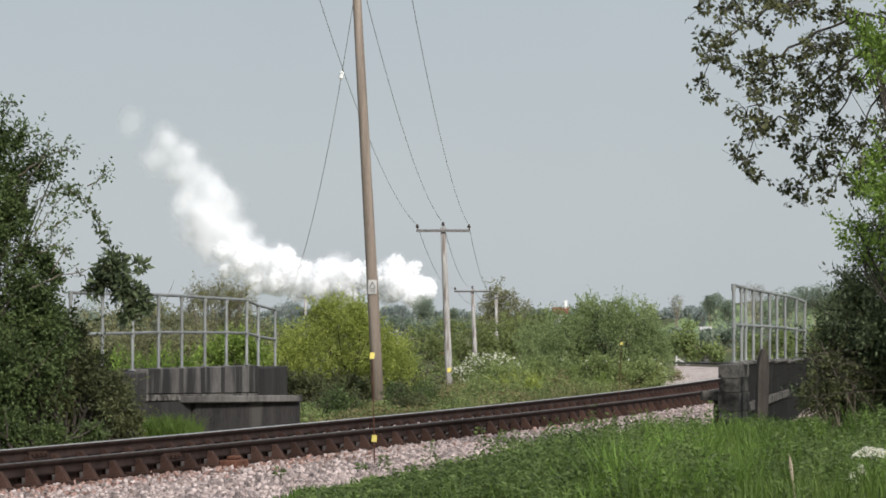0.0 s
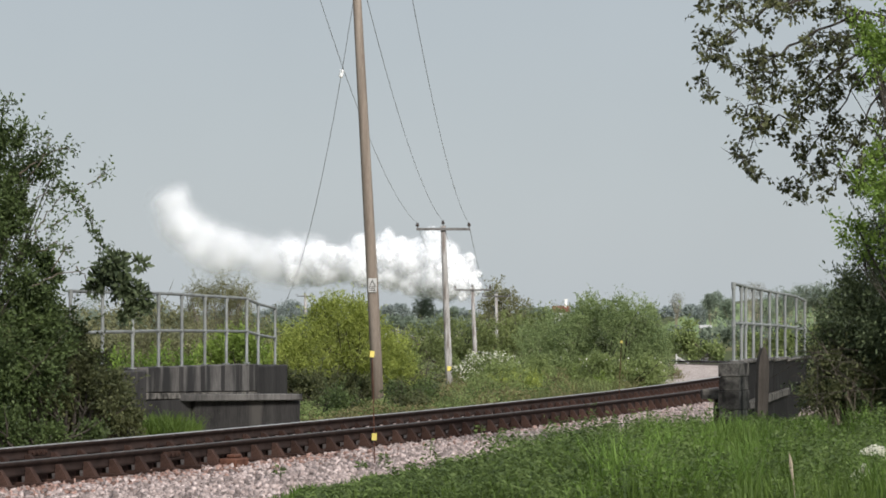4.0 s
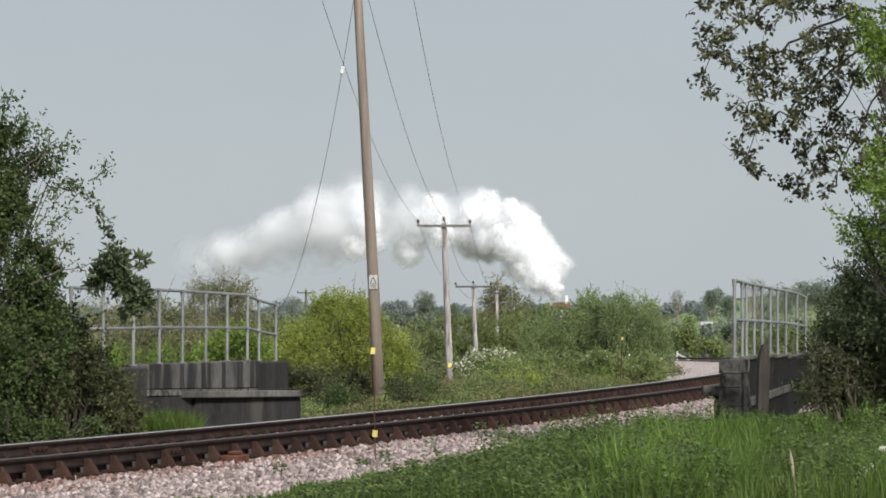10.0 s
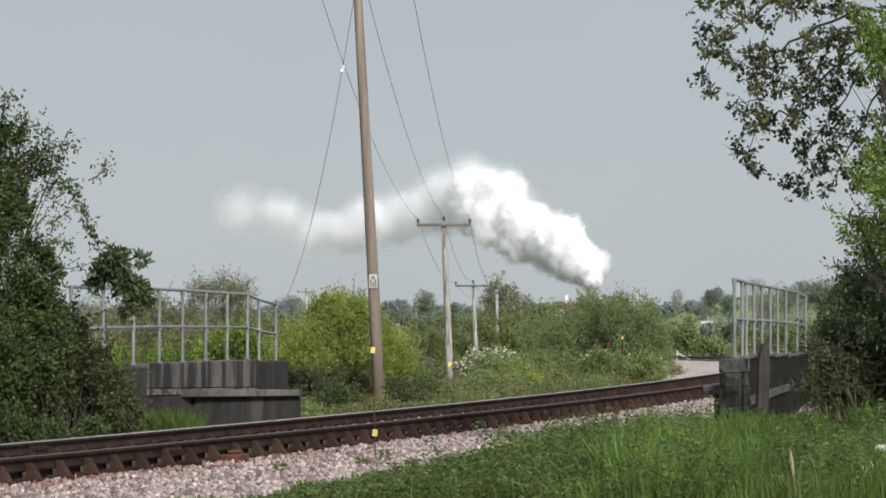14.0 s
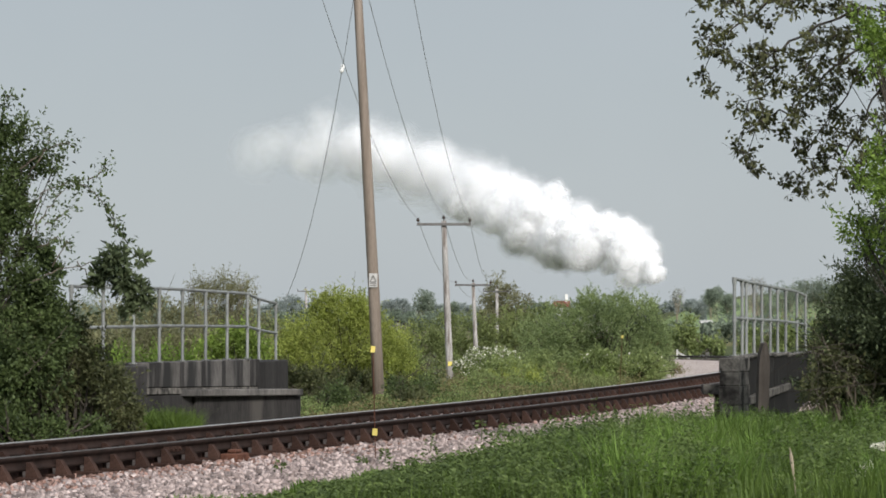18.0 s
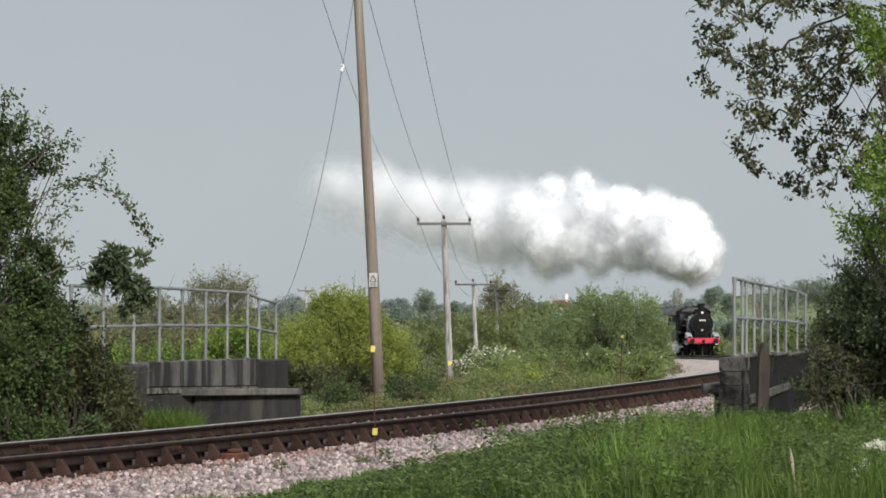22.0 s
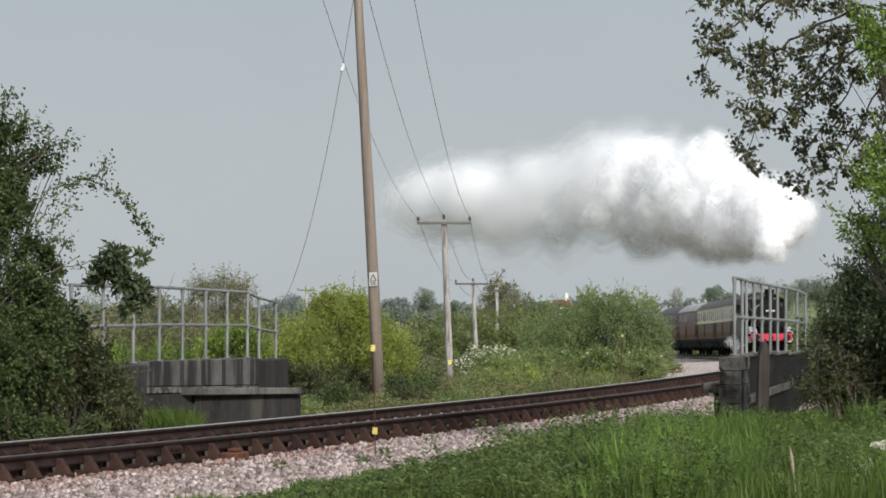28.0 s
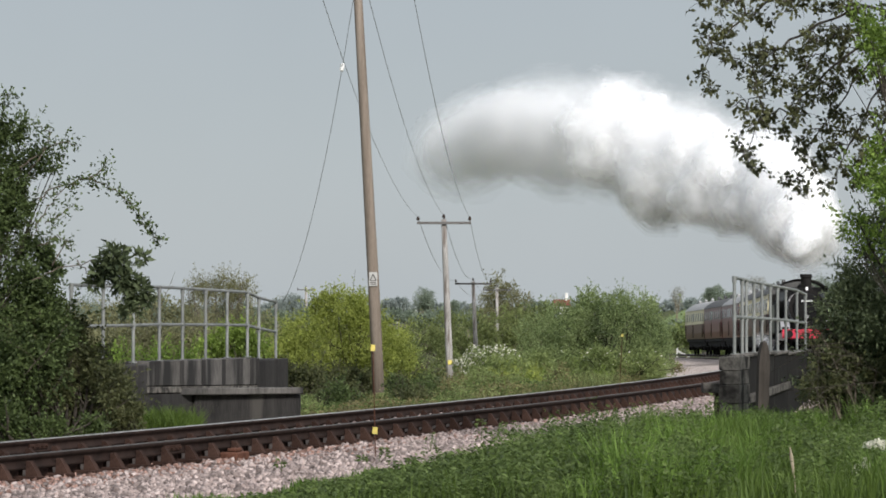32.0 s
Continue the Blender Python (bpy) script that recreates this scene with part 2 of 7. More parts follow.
L_OAK = leafy("oak_leaf", (0.035, 0.04, 0.022), (0.13, 0.135, 0.055), 2.0, 0.25)
L_LIME = leafy("sunlit_maple_leaf", (0.09, 0.15, 0.028), (0.26, 0.37, 0.075), 1.0, 0.45)
# Distance haze is mixed into these three leaf colours, paler and bluer.
L_FAR = leafy("haze_tinted_foliage", (0.155, 0.195, 0.145), (0.25, 0.295, 0.215), 0.12, 0.4)
L_FAR_BLUE = leafy("haze_blued_foliage", (0.25, 0.29, 0.28), (0.35, 0.39, 0.36), 0.05, 0.4)
L_TWIGGY = leafy("haze_paled_twigs", (0.28, 0.285, 0.26), (0.4, 0.4, 0.37), 0.3, 0.4)
L_GRASS = leafy("meadow_grass", (0.048, 0.082, 0.016), (0.135, 0.2, 0.041), 0.45, 0.4)
L_HERB = leafy("nettle_leaf", (0.05, 0.078, 0.025), (0.15, 0.205, 0.062), 1.4, 0.35)
L_DRY = leafy("dry_grass", (0.2, 0.16, 0.08), (0.38, 0.32, 0.18), 2.0, 0.2)
L_BLOSSOM = leafy("hawthorn_blossom", (0.58, 0.56, 0.46), (0.82, 0.8, 0.7), 2.0, 0.3)
L_FRESH = leafy("fresh_tall_grass", (0.07, 0.13, 0.022), (0.19, 0.29, 0.06), 0.6, 0.4)
L_BANK = leafy("dry_bank_grass", (0.065, 0.078, 0.028), (0.165, 0.178, 0.066), 0.6, 0.35)
M_BLACK_BOARDS = surface("near_black_boards", (0.008, 0.007, 0.0065), (0.019, 0.017, 0.0155), 3, 30, 0.9, bump=0.4, dist=0.006, dark=(0.05, 0.047, 0.042), dark_scale=3, dark_from=0.62)
L_HEDGE = leafy("soft_green_hedge_leaf", (0.12, 0.15, 0.055), (0.31, 0.355, 0.14), 0.3, 0.5)
M_STEAM = vapour("dense_steam", 0.5)
M_WISP = vapour("thinning_steam", 0.5)


# ---- helpers for shapes ----
def obj(name, bm, material, parent=None, smooth=False, label=""):
    me = bpy.data.meshes.new(name)
    bm.to_mesh(me)
    bm.free()
    me.materials.append(material)
    if smooth:
        for p in me.polygons:
            p.use_smooth = True
    o = new(name, me)
    if parent:
        o.parent = parent
    if label:
        o["label"] = label
    return o


def part(name, bm, material, parent, label="", smooth=False):
    return obj(name, bm, material, parent, smooth, label)


def empty(name, m):
    e = new(name)
    e.matrix_basis = m
    return e


def box(bm, x0, x1, y0, y1, z0, z1, bevel=0.0, m=None):
    """A chamfered block."""
    r = bmesh.ops.create_cube(bm, size=1)
    vs = r["verts"]
    for v in vs:
        v.co = Vector((x0 + (v.co.x + 0.5) * (x1 - x0), y0 + (v.co.y + 0.5) * (y1 - y0), z0 + (v.co.z + 0.5) * (z1 - z0)))
    if bevel:
        es = list({e for v in vs for e in v.link_edges})
        g = bmesh.ops.bevel(bm, geom=es, offset=bevel, segments=1, affect="EDGES")
        vs = list({v for f in g["faces"] for v in f.verts} | {v for v in vs if v.is_valid})
    if m:
        bmesh.ops.transform(bm, matrix=m, verts=vs)
    return vs


def tube(bm, pts, radii, seg=8, caps=True):
    """A tapered round bar through points."""
    pts = [Vector(p) for p in pts]
    rings = []
    for i, p in enumerate(pts):
        d = (pts[min(i + 1, len(pts) - 1)] - pts[max(i - 1, 0)]).normalized()
        side = d.orthogonal().normalized() if abs(d.z) > 0.9 else d.cross(Vector((0, 0, 1))).normalized()
        up = side.cross(d)
        r = radii[i] if isinstance(radii, (list, tuple)) else radii
        rings.append([bm.verts.new(p + (side * math.cos(a) + up * math.sin(a)) * r)
                      for a in (2 * math.pi * k / seg for k in range(seg))])
    for a, b in zip(rings, rings[1:]):
        for k in range(seg):
            bm.faces.new((a[k], a[(k + 1) % seg], b[(k + 1) % seg], b[k]))
    if caps:
        bm.faces.new(rings[0][::-1])
        bm.faces.new(rings[-1])


def prism(bm, outline, axis_from, axis_to, place):
    """An outline of (u, v) pushed from one station to another; place(u, v, s) gives the point."""
    a = [bm.verts.new(place(u, v, axis_from)) for u, v in outline]
    b = [bm.verts.new(place(u, v, axis_to)) for u, v in outline]
    k = len(outline)
    for i in range(k):
        bm.faces.new((a[i], a[(i + 1) % k], b[(i + 1) % k], b[i]))
    bm.faces.new(a[::-1])
    bm.faces.new(b)
    bmesh.ops.recalc_face_normals(bm, faces=bm.faces)


def fast_mesh(name, verts, faces, material, parent=None, smooth=False):
    """A mesh from number arrays; all faces have as many corners."""
    me = bpy.data.meshes.new(name)
    verts, faces = np.asarray(verts, np.float32), np.asarray(faces, np.int32)
    n, k = faces.shape
    me.vertices.add(len(verts))
    me.vertices.foreach_set("co", verts.ravel())
    me.loops.add(n * k)
    me.loops.foreach_set("vertex_index", faces.ravel())
    me.polygons.add(n)
    me.polygons.foreach_set("loop_start", np.arange(0, n * k, k, dtype=np.int32))
    me.polygons.foreach_set("loop_total", np.full(n, k, np.int32))
    if smooth:
        me.polygons.foreach_set("use_smooth", np.ones(n, bool))
    me.update(calc_edges=True)
    me.materials.append(material)
    o = new(name, me)
    if parent:
        o.parent = parent
    return o


def ramp01(v, a, b):
    t = np.clip((np.asarray(v, float) - a) / (b - a), 0, 1)
    return t * t * (3 - 2 * t)


# ---- the line of the railway ----
LINE = [(31, -4.84), (39.7, -2.27), (54.5, 1.72), (64.3, 4.15), (110, 12.3), (154, 16.4), (173, 17.7), (192, 18.68), (230, 19.0),
        (267, 18.7), (333, 14.5), (370, 11.3), (398, 7.9), (455, -0.4)]
FITTED = np.polyfit([(y - 220) / 200 for y, x in LINE], [x for y, x in LINE], 6, w=[3, 3, 3, 3, 1, 2, 2, 2, 2, 2, 1, 1, 1, 1])
Y_S = np.arange(22, 560, 0.25)
X_S = np.polyval(FITTED, (np.clip(Y_S, 27, 470) - 220) / 200)
X_S = np.where(Y_S > 470, X_S - (Y_S - 470) * 0.155, X_S)
X_S = np.where(Y_S < 27, X_S - (27 - Y_S) * 0.3, X_S)
S_S = np.concatenate(([0], np.cumsum(np.hypot(np.diff(X_S), np.diff(Y_S)))))


def line_x(y):
    return np.interp(y, Y_S, X_S)


def line_z(y):
    """Height of the sleepers' top: level at the bridge, then falling away at about one in a hundred."""
    y = np.asarray(y, float)
    return -0.0101 * np.where(y > 105, y - 93, np.where(y > 81, (y - 81) ** 2 / 48, 0))


def on_line(s, side=0.0, up=0.0):
    """Point and heading at a length along the line."""
    y = float(np.interp(s, S_S, Y_S))
    x = float(np.interp(s, S_S, X_S))
    a = math.atan2(float(np.interp(s + 0.5, S_S, X_S) - np.interp(s - 0.5, S_S, X_S)), float(np.interp(s + 0.5, S_S, Y_S) - np.interp(s - 0.5, S_S, Y_S)))
    return Vector((x + side * math.cos(a), y - side * math.sin(a), float(line_z(y)) + up)), a


VERGE_Y = [20, 31, 37, 43, 47, 51, 60, 80, 100]
VERGE_X = [5.0, 4.15, 3.7, 3.3, 3.3, 4.0, 3.6, 2.5, 2.4]


def ground(x, y):
    """Height of the land."""
    x, y = np.asarray(x, float), np.asarray(y, float)
    off = x - line_x(y)
    bank = line_z(y) - 0.09
    left = -1.0 * ramp01(-off, 4.5, 13) * ramp01(y, 50, 75)
    right = -0.9 * ramp01(off, 5, 14) * ramp01(y, 62, 90)
    near = bank + left + right
    edge = np.interp(y, VERGE_Y, VERGE_X)
    apron = ramp01(y, 82, 96) * (1 - ramp01(y, 215, 245))
    bed = ramp01(off, -2.7 - 4.9 * apron, -2.3 - 4.6 * apron) * (1 - ramp01(off, edge - 0.45, edge - 0.05))
    near = near - (0.2 + 0.32 * apron) * bed
    near = near + 0.1 * ramp01(off, 2.6, 5.0) * (1 - ramp01(y, 44, 52))
    far = -2.6 + 5 * ramp01(y, 380, 1400) + 5 * ramp01(x / np.maximum(y, 1), 0.05, 0.1) * ramp01(y, 350, 700) + 2.6 * ramp01(y, 520, 660) * ramp01(x / np.maximum(y, 1), 0.055, 0.075) + 8 * ramp01(y, 1400, 4500)
    k = ramp01(np.abs(off), 30, 90) * ramp01(y, 90, 200)
    k = np.maximum(k, ramp01(y, 470, 520))
    return near * (1 - k) + far * k + 0.03 * np.sin(x * 1.7 + y * 0.6) * np.sin(y * 0.9)


def build_ground():
    ys = np.concatenate((np.arange(-60, 20, 8), np.arange(20, 72, 0.8), np.arange(72, 220, 4), np.arange(220, 600, 10), np.geomspace(600, 4900, 26)))
    side = np.concatenate((np.arange(0, 12, 0.6), np.arange(12, 60, 3), np.geomspace(60, 4200, 22)))
    xs = np.concatenate((-side[:0:-1], side))
    gx, gy = np.meshgrid(xs, ys)
    gz = ground(gx, gy)
    v = np.stack((gx, gy, gz), -1).reshape(-1, 3)
    w = len(xs)
    i = np.arange((len(ys) - 1) * w).reshape(len(ys) - 1, w)[:, :-1].ravel()
    o = fast_mesh("ground", v, np.stack((i, i + 1, i + w + 1, i + w), -1), M_EARTH, smooth=True)
    tagged(o, "rough green meadow ground running to the horizon", "ground", kind="structure")


build_ground()


def verge(y):
    """How far the ballast reaches from the line's middle towards the field."""
    return float(np.interp(y, VERGE_Y, VERGE_X))


def build_ballast():
    stations = np.concatenate((np.arange(2, 75, 0.4), np.arange(75, 330, 2.0)))
    cols = np.linspace(0, 1, 25)
    v = []
    for s in stations:
        p, a = on_line(s)
        r = verge(p.y)
        # beyond the bridge a broad stone apron lies inside the curve
        lft = 2.4 + 4.6 * float(ramp01(p.y, 84, 100)) * (1 - float(ramp01(p.y, 215, 240)))
        for c in cols:
            side = -lft + c * (lft + r)
            edge = min(side + lft, r - side)
            q, _ = on_line(s, side)
            dip = -0.09 - 0.1 * max(0, 1 - edge / 0.5) + (0.04 if abs(side) < 0.8 else 0)
            if p.y > 84 and side < -2.0:
                dip -= 0.055 * (-side - 2.0)
            bump = 0.02 * noise.noise(Vector((q.x * 5, q.y * 5, 0)))
            v.append((q.x, q.y, q.z + dip + bump))
    w = len(cols)
    i = np.arange((len(stations) - 1) * w).reshape(-1, w)[:, :-1].ravel()
    o = fast_mesh("ballast_bed", v, np.stack((i, i + 1, i + w + 1, i + w), -1), M_BALLAST_BED, smooth=True)
    o.data.materials.append(M_BED_SHADE)
    o.data.materials.append(M_APRON)
    co = np.array([v_.co for v_ in o.data.vertices])
    mid = co[np.stack((i, i + 1, i + w + 1, i + w), -1)].mean(1)
    off = mid[:, 0] - line_x(mid[:, 1])
    # Inner strip takes the dark colour that holds rail shade and rust.
    idx = np.where(np.abs(off) < 0.85, 1, np.where((mid[:, 1] > 84) & (off < -1.5), 2, 0)).astype(np.int32)
    o.data.polygons.foreach_set("material_index", idx)
    tagged(o, "bed of pale pinkish grey crushed stone under the track", "ballast", kind="structure")
    # loose stones
    rng = np.random.default_rng(4)
    shapes = []
    for k in range(7):
        cu = np.array([[-1, -1, -1], [1, -1, -1], [1, 1, -1], [-1, 1, -1], [-1, -1, 1], [1, -1, 1], [1, 1, 1], [-1, 1, 1]], float)
        shapes.append(cu * (0.55 + 0.5 * rng.random((8, 1))) * np.array([1, 0.8, 0.6]))
    quad = np.array([[0, 3, 2, 1], [4, 5, 6, 7], [0, 1, 5, 4], [1, 2, 6, 5], [2, 3, 7, 6], [3, 0, 4, 7]])
    n = 36000
    vs, fs, stained = [], [], []
    for k in range(n):
        y = 25.5 + 39 * rng.random() ** 1.35
        s = float(np.interp(y, Y_S, S_S))
        r = verge(y)
        inner = rng.random() < 0.93
        side = 0.86 + rng.random() * (r - 0.7) if inner else -2.4 + rng.random() * 1.4
        p, a = on_line(s, side)
        edge = max(0, 1 - (r - side) / 0.5)
        size = 0.016 + 0.02 * rng.random()
        q = Euler(tuple(rng.random(3) * 6.28)).to_matrix()
        sh = shapes[k % 7] @ np.array(q).T * size
        z = p.z - 0.09 + (0.1 if abs(side) < 0.66 else 0) - 0.1 * edge + size * (0.3 + 0.9 * rng.random())
        vs.append(sh + np.array((p.x, p.y, z)))
        fs.append(quad + 8 * k)
        stained += [int(rng.random() < 0.75 * max(0.0, 1.0 - (abs(side) - 0.9) / 1.1) * (1.0 if y < 40 else 0.25))] * 6
    o = fast_mesh("ballast_stones", np.concatenate(vs), np.concatenate(fs), M_STONE)
    o.data.materials.append(M_STONE_RUST)
    o.data.polygons.foreach_set("material_index", np.array(stained, np.int32))
    tagged(o, "loose pale pink and grey crushed ballast stones", "gravel", kind="stuff")


build_ballast()


# ---- track ----
def rail_bar(name, side, parent):
    prof = [(-0.03, 0.045), (0.03, 0.045), (0.034, 0.07), (0.011, 0.085), (0.011, 0.14), (0.035, 0.15), (0.035, 0.18), (0.026, 0.188),
            (-0.026, 0.188), (-0.035, 0.18), (-0.035, 0.15), (-0.011, 0.14), (-0.011, 0.085), (-0.034, 0.07)]
    stations = np.concatenate((np.arange(0, 90, 0.8), np.arange(90, 420, 4)))
    v = []
    for s in stations:
        p, a = on_line(s, side)
        for u, z in prof:
            v.append((p.x + u * math.cos(a), p.y - u * math.sin(a), p.z + z))
    k = len(prof)
    f = [(i * k + j, i * k + (j + 1) % k, (i + 1) * k + (j + 1) % k, (i + 1) * k + j) for i in range(len(stations) - 1) for j in range(k)]
    o = fast_mesh(name, v, f, M_RAIL, parent)
    # Far rail's bright top is painted sheen; the steel matches the near rail.
    o.data.materials.append(M_RAILSHEEN if side < 0 else M_RAILTOP)
    for i, p in enumerate(o.data.polygons):
        if i % k in (6, 7, 8):
            p.material_index = 1
    return o


def chair_mesh():
    """Cast-iron chair: base plate with a tapered outer jaw, an inner jaw and a wooden key."""
    bm = bmesh.new()
    box(bm, -0.19, 0.19, -0.07, 0.07, -0.058, -0.015, 0.008)
    for sgn, top in ((1, 0.125), (-1, 0.105)):
        outline = [(0.036, -0.015), (0.165, -0.015), (0.13, 0.05), (0.075, top), (0.036, top)]
        prism(bm, [(u * sgn, v) for u, v in outline], -0.05, 0.05, lambda u, v, s: Vector((u, s * (1 - 0.3 * max(0, v) / 0.12), v)))
    me = bpy.data.meshes.new("chair")
    bm.to_mesh(me)
    bm.free()
    me.materials.append(M_CHAIR)
    return me


def build_track():
    track = empty("railway_track", pose(0, 0, 0))
    tagged(track, "single railway track of rusty bullhead rail on timber sleepers", "railway track", kind="structure")
    rail_bar("rail", 0.75, track)
    rail_bar("rail", -0.75, track)
    bm = bmesh.new()
    box(bm, -1.3, 1.3, -0.125, 0.125, -0.19, -0.06, 0.012)
    sl = bpy.data.meshes.new("sleeper")
    bm.to_mesh(sl)
    bm.free()
    sl.materials.append(M_SLEEPER)
    ch = chair_mesh()
    rng = random.Random(3)
    s = 3.0
    while s < 62:
        p, a = on_line(s)
        o = new("sleeper", sl)
        o.parent = track
        o.matrix_basis = Matrix.Translation(p) @ pose(0, 0, 0, rng.uniform(-0.5, 0.5), 0, -math.degrees(a) + rng.uniform(-1, 1))
        for side in (-0.75, 0.75):
            c = new("rail_chair", ch)
            c.parent = o
            c.matrix_basis = pose(side, 0, 0, 0, 0, 180 if side < 0 else 0)
        s += 0.66 + rng.uniform(-0.03, 0.03)
    # sleepers farther on
    cu = np.array([[-1.3, -.125, -.19], [1.3, -.125, -.19], [1.3, .125, -.19], [-1.3, .125, -.19], [-1.3, -.125, -.06], [1.3, -.125, -.06], [1.3, .125, -.06], [-1.3, .125, -.06]])
    quad = np.array([[0, 3, 2, 1], [4, 5, 6, 7], [0, 1, 5, 4], [1, 2, 6, 5], [2, 3, 7, 6], [3, 0, 4, 7]])
    vs, fs, k = [], [], 0
    while s < 260:
        p, a = on_line(s)
        c, d = math.cos(a), math.sin(a)
        vs.append(cu @ np.array([[c, -d, 0], [d, c, 0], [0, 0, 1]]) + np.array(p))
        fs.append(quad + 8 * k)
        k += 1
        s += 0.68
    o = fast_mesh("far_sleepers", np.concatenate(vs), np.concatenate(fs), M_SLEEPER, track)
    o["kind"] = "stuff"
    # fishplates of a rail joint
    for at_s, side in ((13.9, 0.75), (13.9, -0.75)):
        p, a = on_line(at_s, side)
        bm = bmesh.new()
        for sgn in (-1, 1):
            box(bm, sgn * 0.027 - 0.012, sgn * 0.027 + 0.012, -0.23, 0.23, 0.082, 0.142, 0.004)
            for k in range(4):
                tube(bm, [(sgn * 0.036, -0.17 + k * 0.113, 0.112), (sgn * 0.062, -0.17 + k * 0.113, 0.112)], 0.014, 6)
        f = part("fishplate", bm, M_CHAIR, track, "rusty bolted rail joint plate")
        f.matrix_basis = Matrix.Translation(p) @ pose(0, 0, 0, 0, 0, -math.degrees(a))


build_track()


# ---- bridge parapets ----
def along(pts, run):
    """Point and heading at a length along a plan line of (x, y, z)."""
    for a, b in zip(pts, pts[1:]):
        a, b = Vector(a), Vector(b)
        d = (b - a).length
        if run <= d or (b - Vector(pts[-1])).length < 1e-6:
            return a + (b - a) * (run / d), (b - a).normalized()
        run -= d


def railing(name, label, posts, feet_drop=0.0):
    """Galvanised tube railing: a post at each (x, y, foot, top), with a top rail and a middle rail."""
    x0, y0, f0, t0 = posts[0]
    e = tagged(empty(name, pose(x0, y0, f0)), label, "railing")
    o = Vector((x0, y0, f0))
    for x, y, f, t in posts:
        bm = bmesh.new()
        tube(bm, [Vector((x, y, f - feet_drop)) - o, Vector((x, y, t)) - o], 0.0225, 10)
        tube(bm, [Vector((x, y, f)) - o, Vector((x, y, f + 0.012)) - o], 0.055, 10)
        mid = f + (t - f) * 0.49
        tube(bm, [Vector((x, y, mid - 0.05)) - o, Vector((x, y, mid + 0.04)) - o], 0.031, 10)
        tube(bm, [Vector((x, y, t - 0.07)) - o, Vector((x, y, t + 0.02)) - o], 0.031, 10)
        part("post", bm, M_GALV, e, smooth=False)
    for (x, y, f, t), (x2, y2, f2, t2) in zip(posts, posts[1:]):
        for k, nm in ((1.0, "top_rail"), (0.49, "middle_rail")):
            bm = bmesh.new()
            tube(bm, [Vector((x, y, f + (t - f) * k)) - o, Vector((x2, y2, f2 + (t2 - f2) * k)) - o], 0.0225, 10)
            part(nm, bm, M_GALV, e)
    return e


def slab(bm, plan, z0, z1, bevel=0.015):
    """A block over a four-cornered plan."""
    lo = [bm.verts.new((x, y, z0)) for x, y in plan]
    hi = [bm.verts.new((x, y, z1)) for x, y in plan]
    fs = [bm.faces.new(hi), bm.faces.new(lo[::-1])]
    for i in range(len(plan)):
        fs.append(bm.faces.new((lo[i], lo[(i + 1) % len(plan)], hi[(i + 1) % len(plan)], hi[i])))
    bmesh.ops.recalc_face_normals(bm, faces=fs)
    es = list({e for f in fs for e in f.edges})
    bmesh.ops.bevel(bm, geom=es, offset=bevel, segments=1, affect="EDGES")


def sloped(bm, plan, low, high, bevel=0.012):
    """A block over a strip's plan whose foot and top run from a first to a second height."""
    lo = [bm.verts.new((x, y, z)) for (x, y), z in zip(plan, (low[0], low[1], low[1], low[0]))]
    hi = [bm.verts.new((x, y, z)) for (x, y), z in zip(plan, (high[0], high[1], high[1], high[0]))]
    fs = [bm.faces.new(hi), bm.faces.new(lo[::-1])]
    for i in range(4):
        fs.append(bm.faces.new((lo[i], lo[(i + 1) % 4], hi[(i + 1) % 4], hi[i])))
    bmesh.ops.recalc_face_normals(bm, faces=fs)
    bmesh.ops.bevel(bm, geom=list({e for f in fs for e in f.edges}), offset=bevel, segments=1, affect="EDGES")


def strip_plan(a, b, out):
    """Plan corners of a strip from a to b that is 'out' wide to its right side (negative: to its left)."""
    d = (Vector(b) - Vector(a)).normalized()
    n = Vector((d.y, -d.x)) * out
    return [tuple(a), tuple(b), tuple(Vector(b) + n), tuple(Vector(a) + n)]


def lerp2(a, b, k):
    return (a[0] + (b[0] - a[0]) * k, a[1] + (b[1] - a[1]) * k)


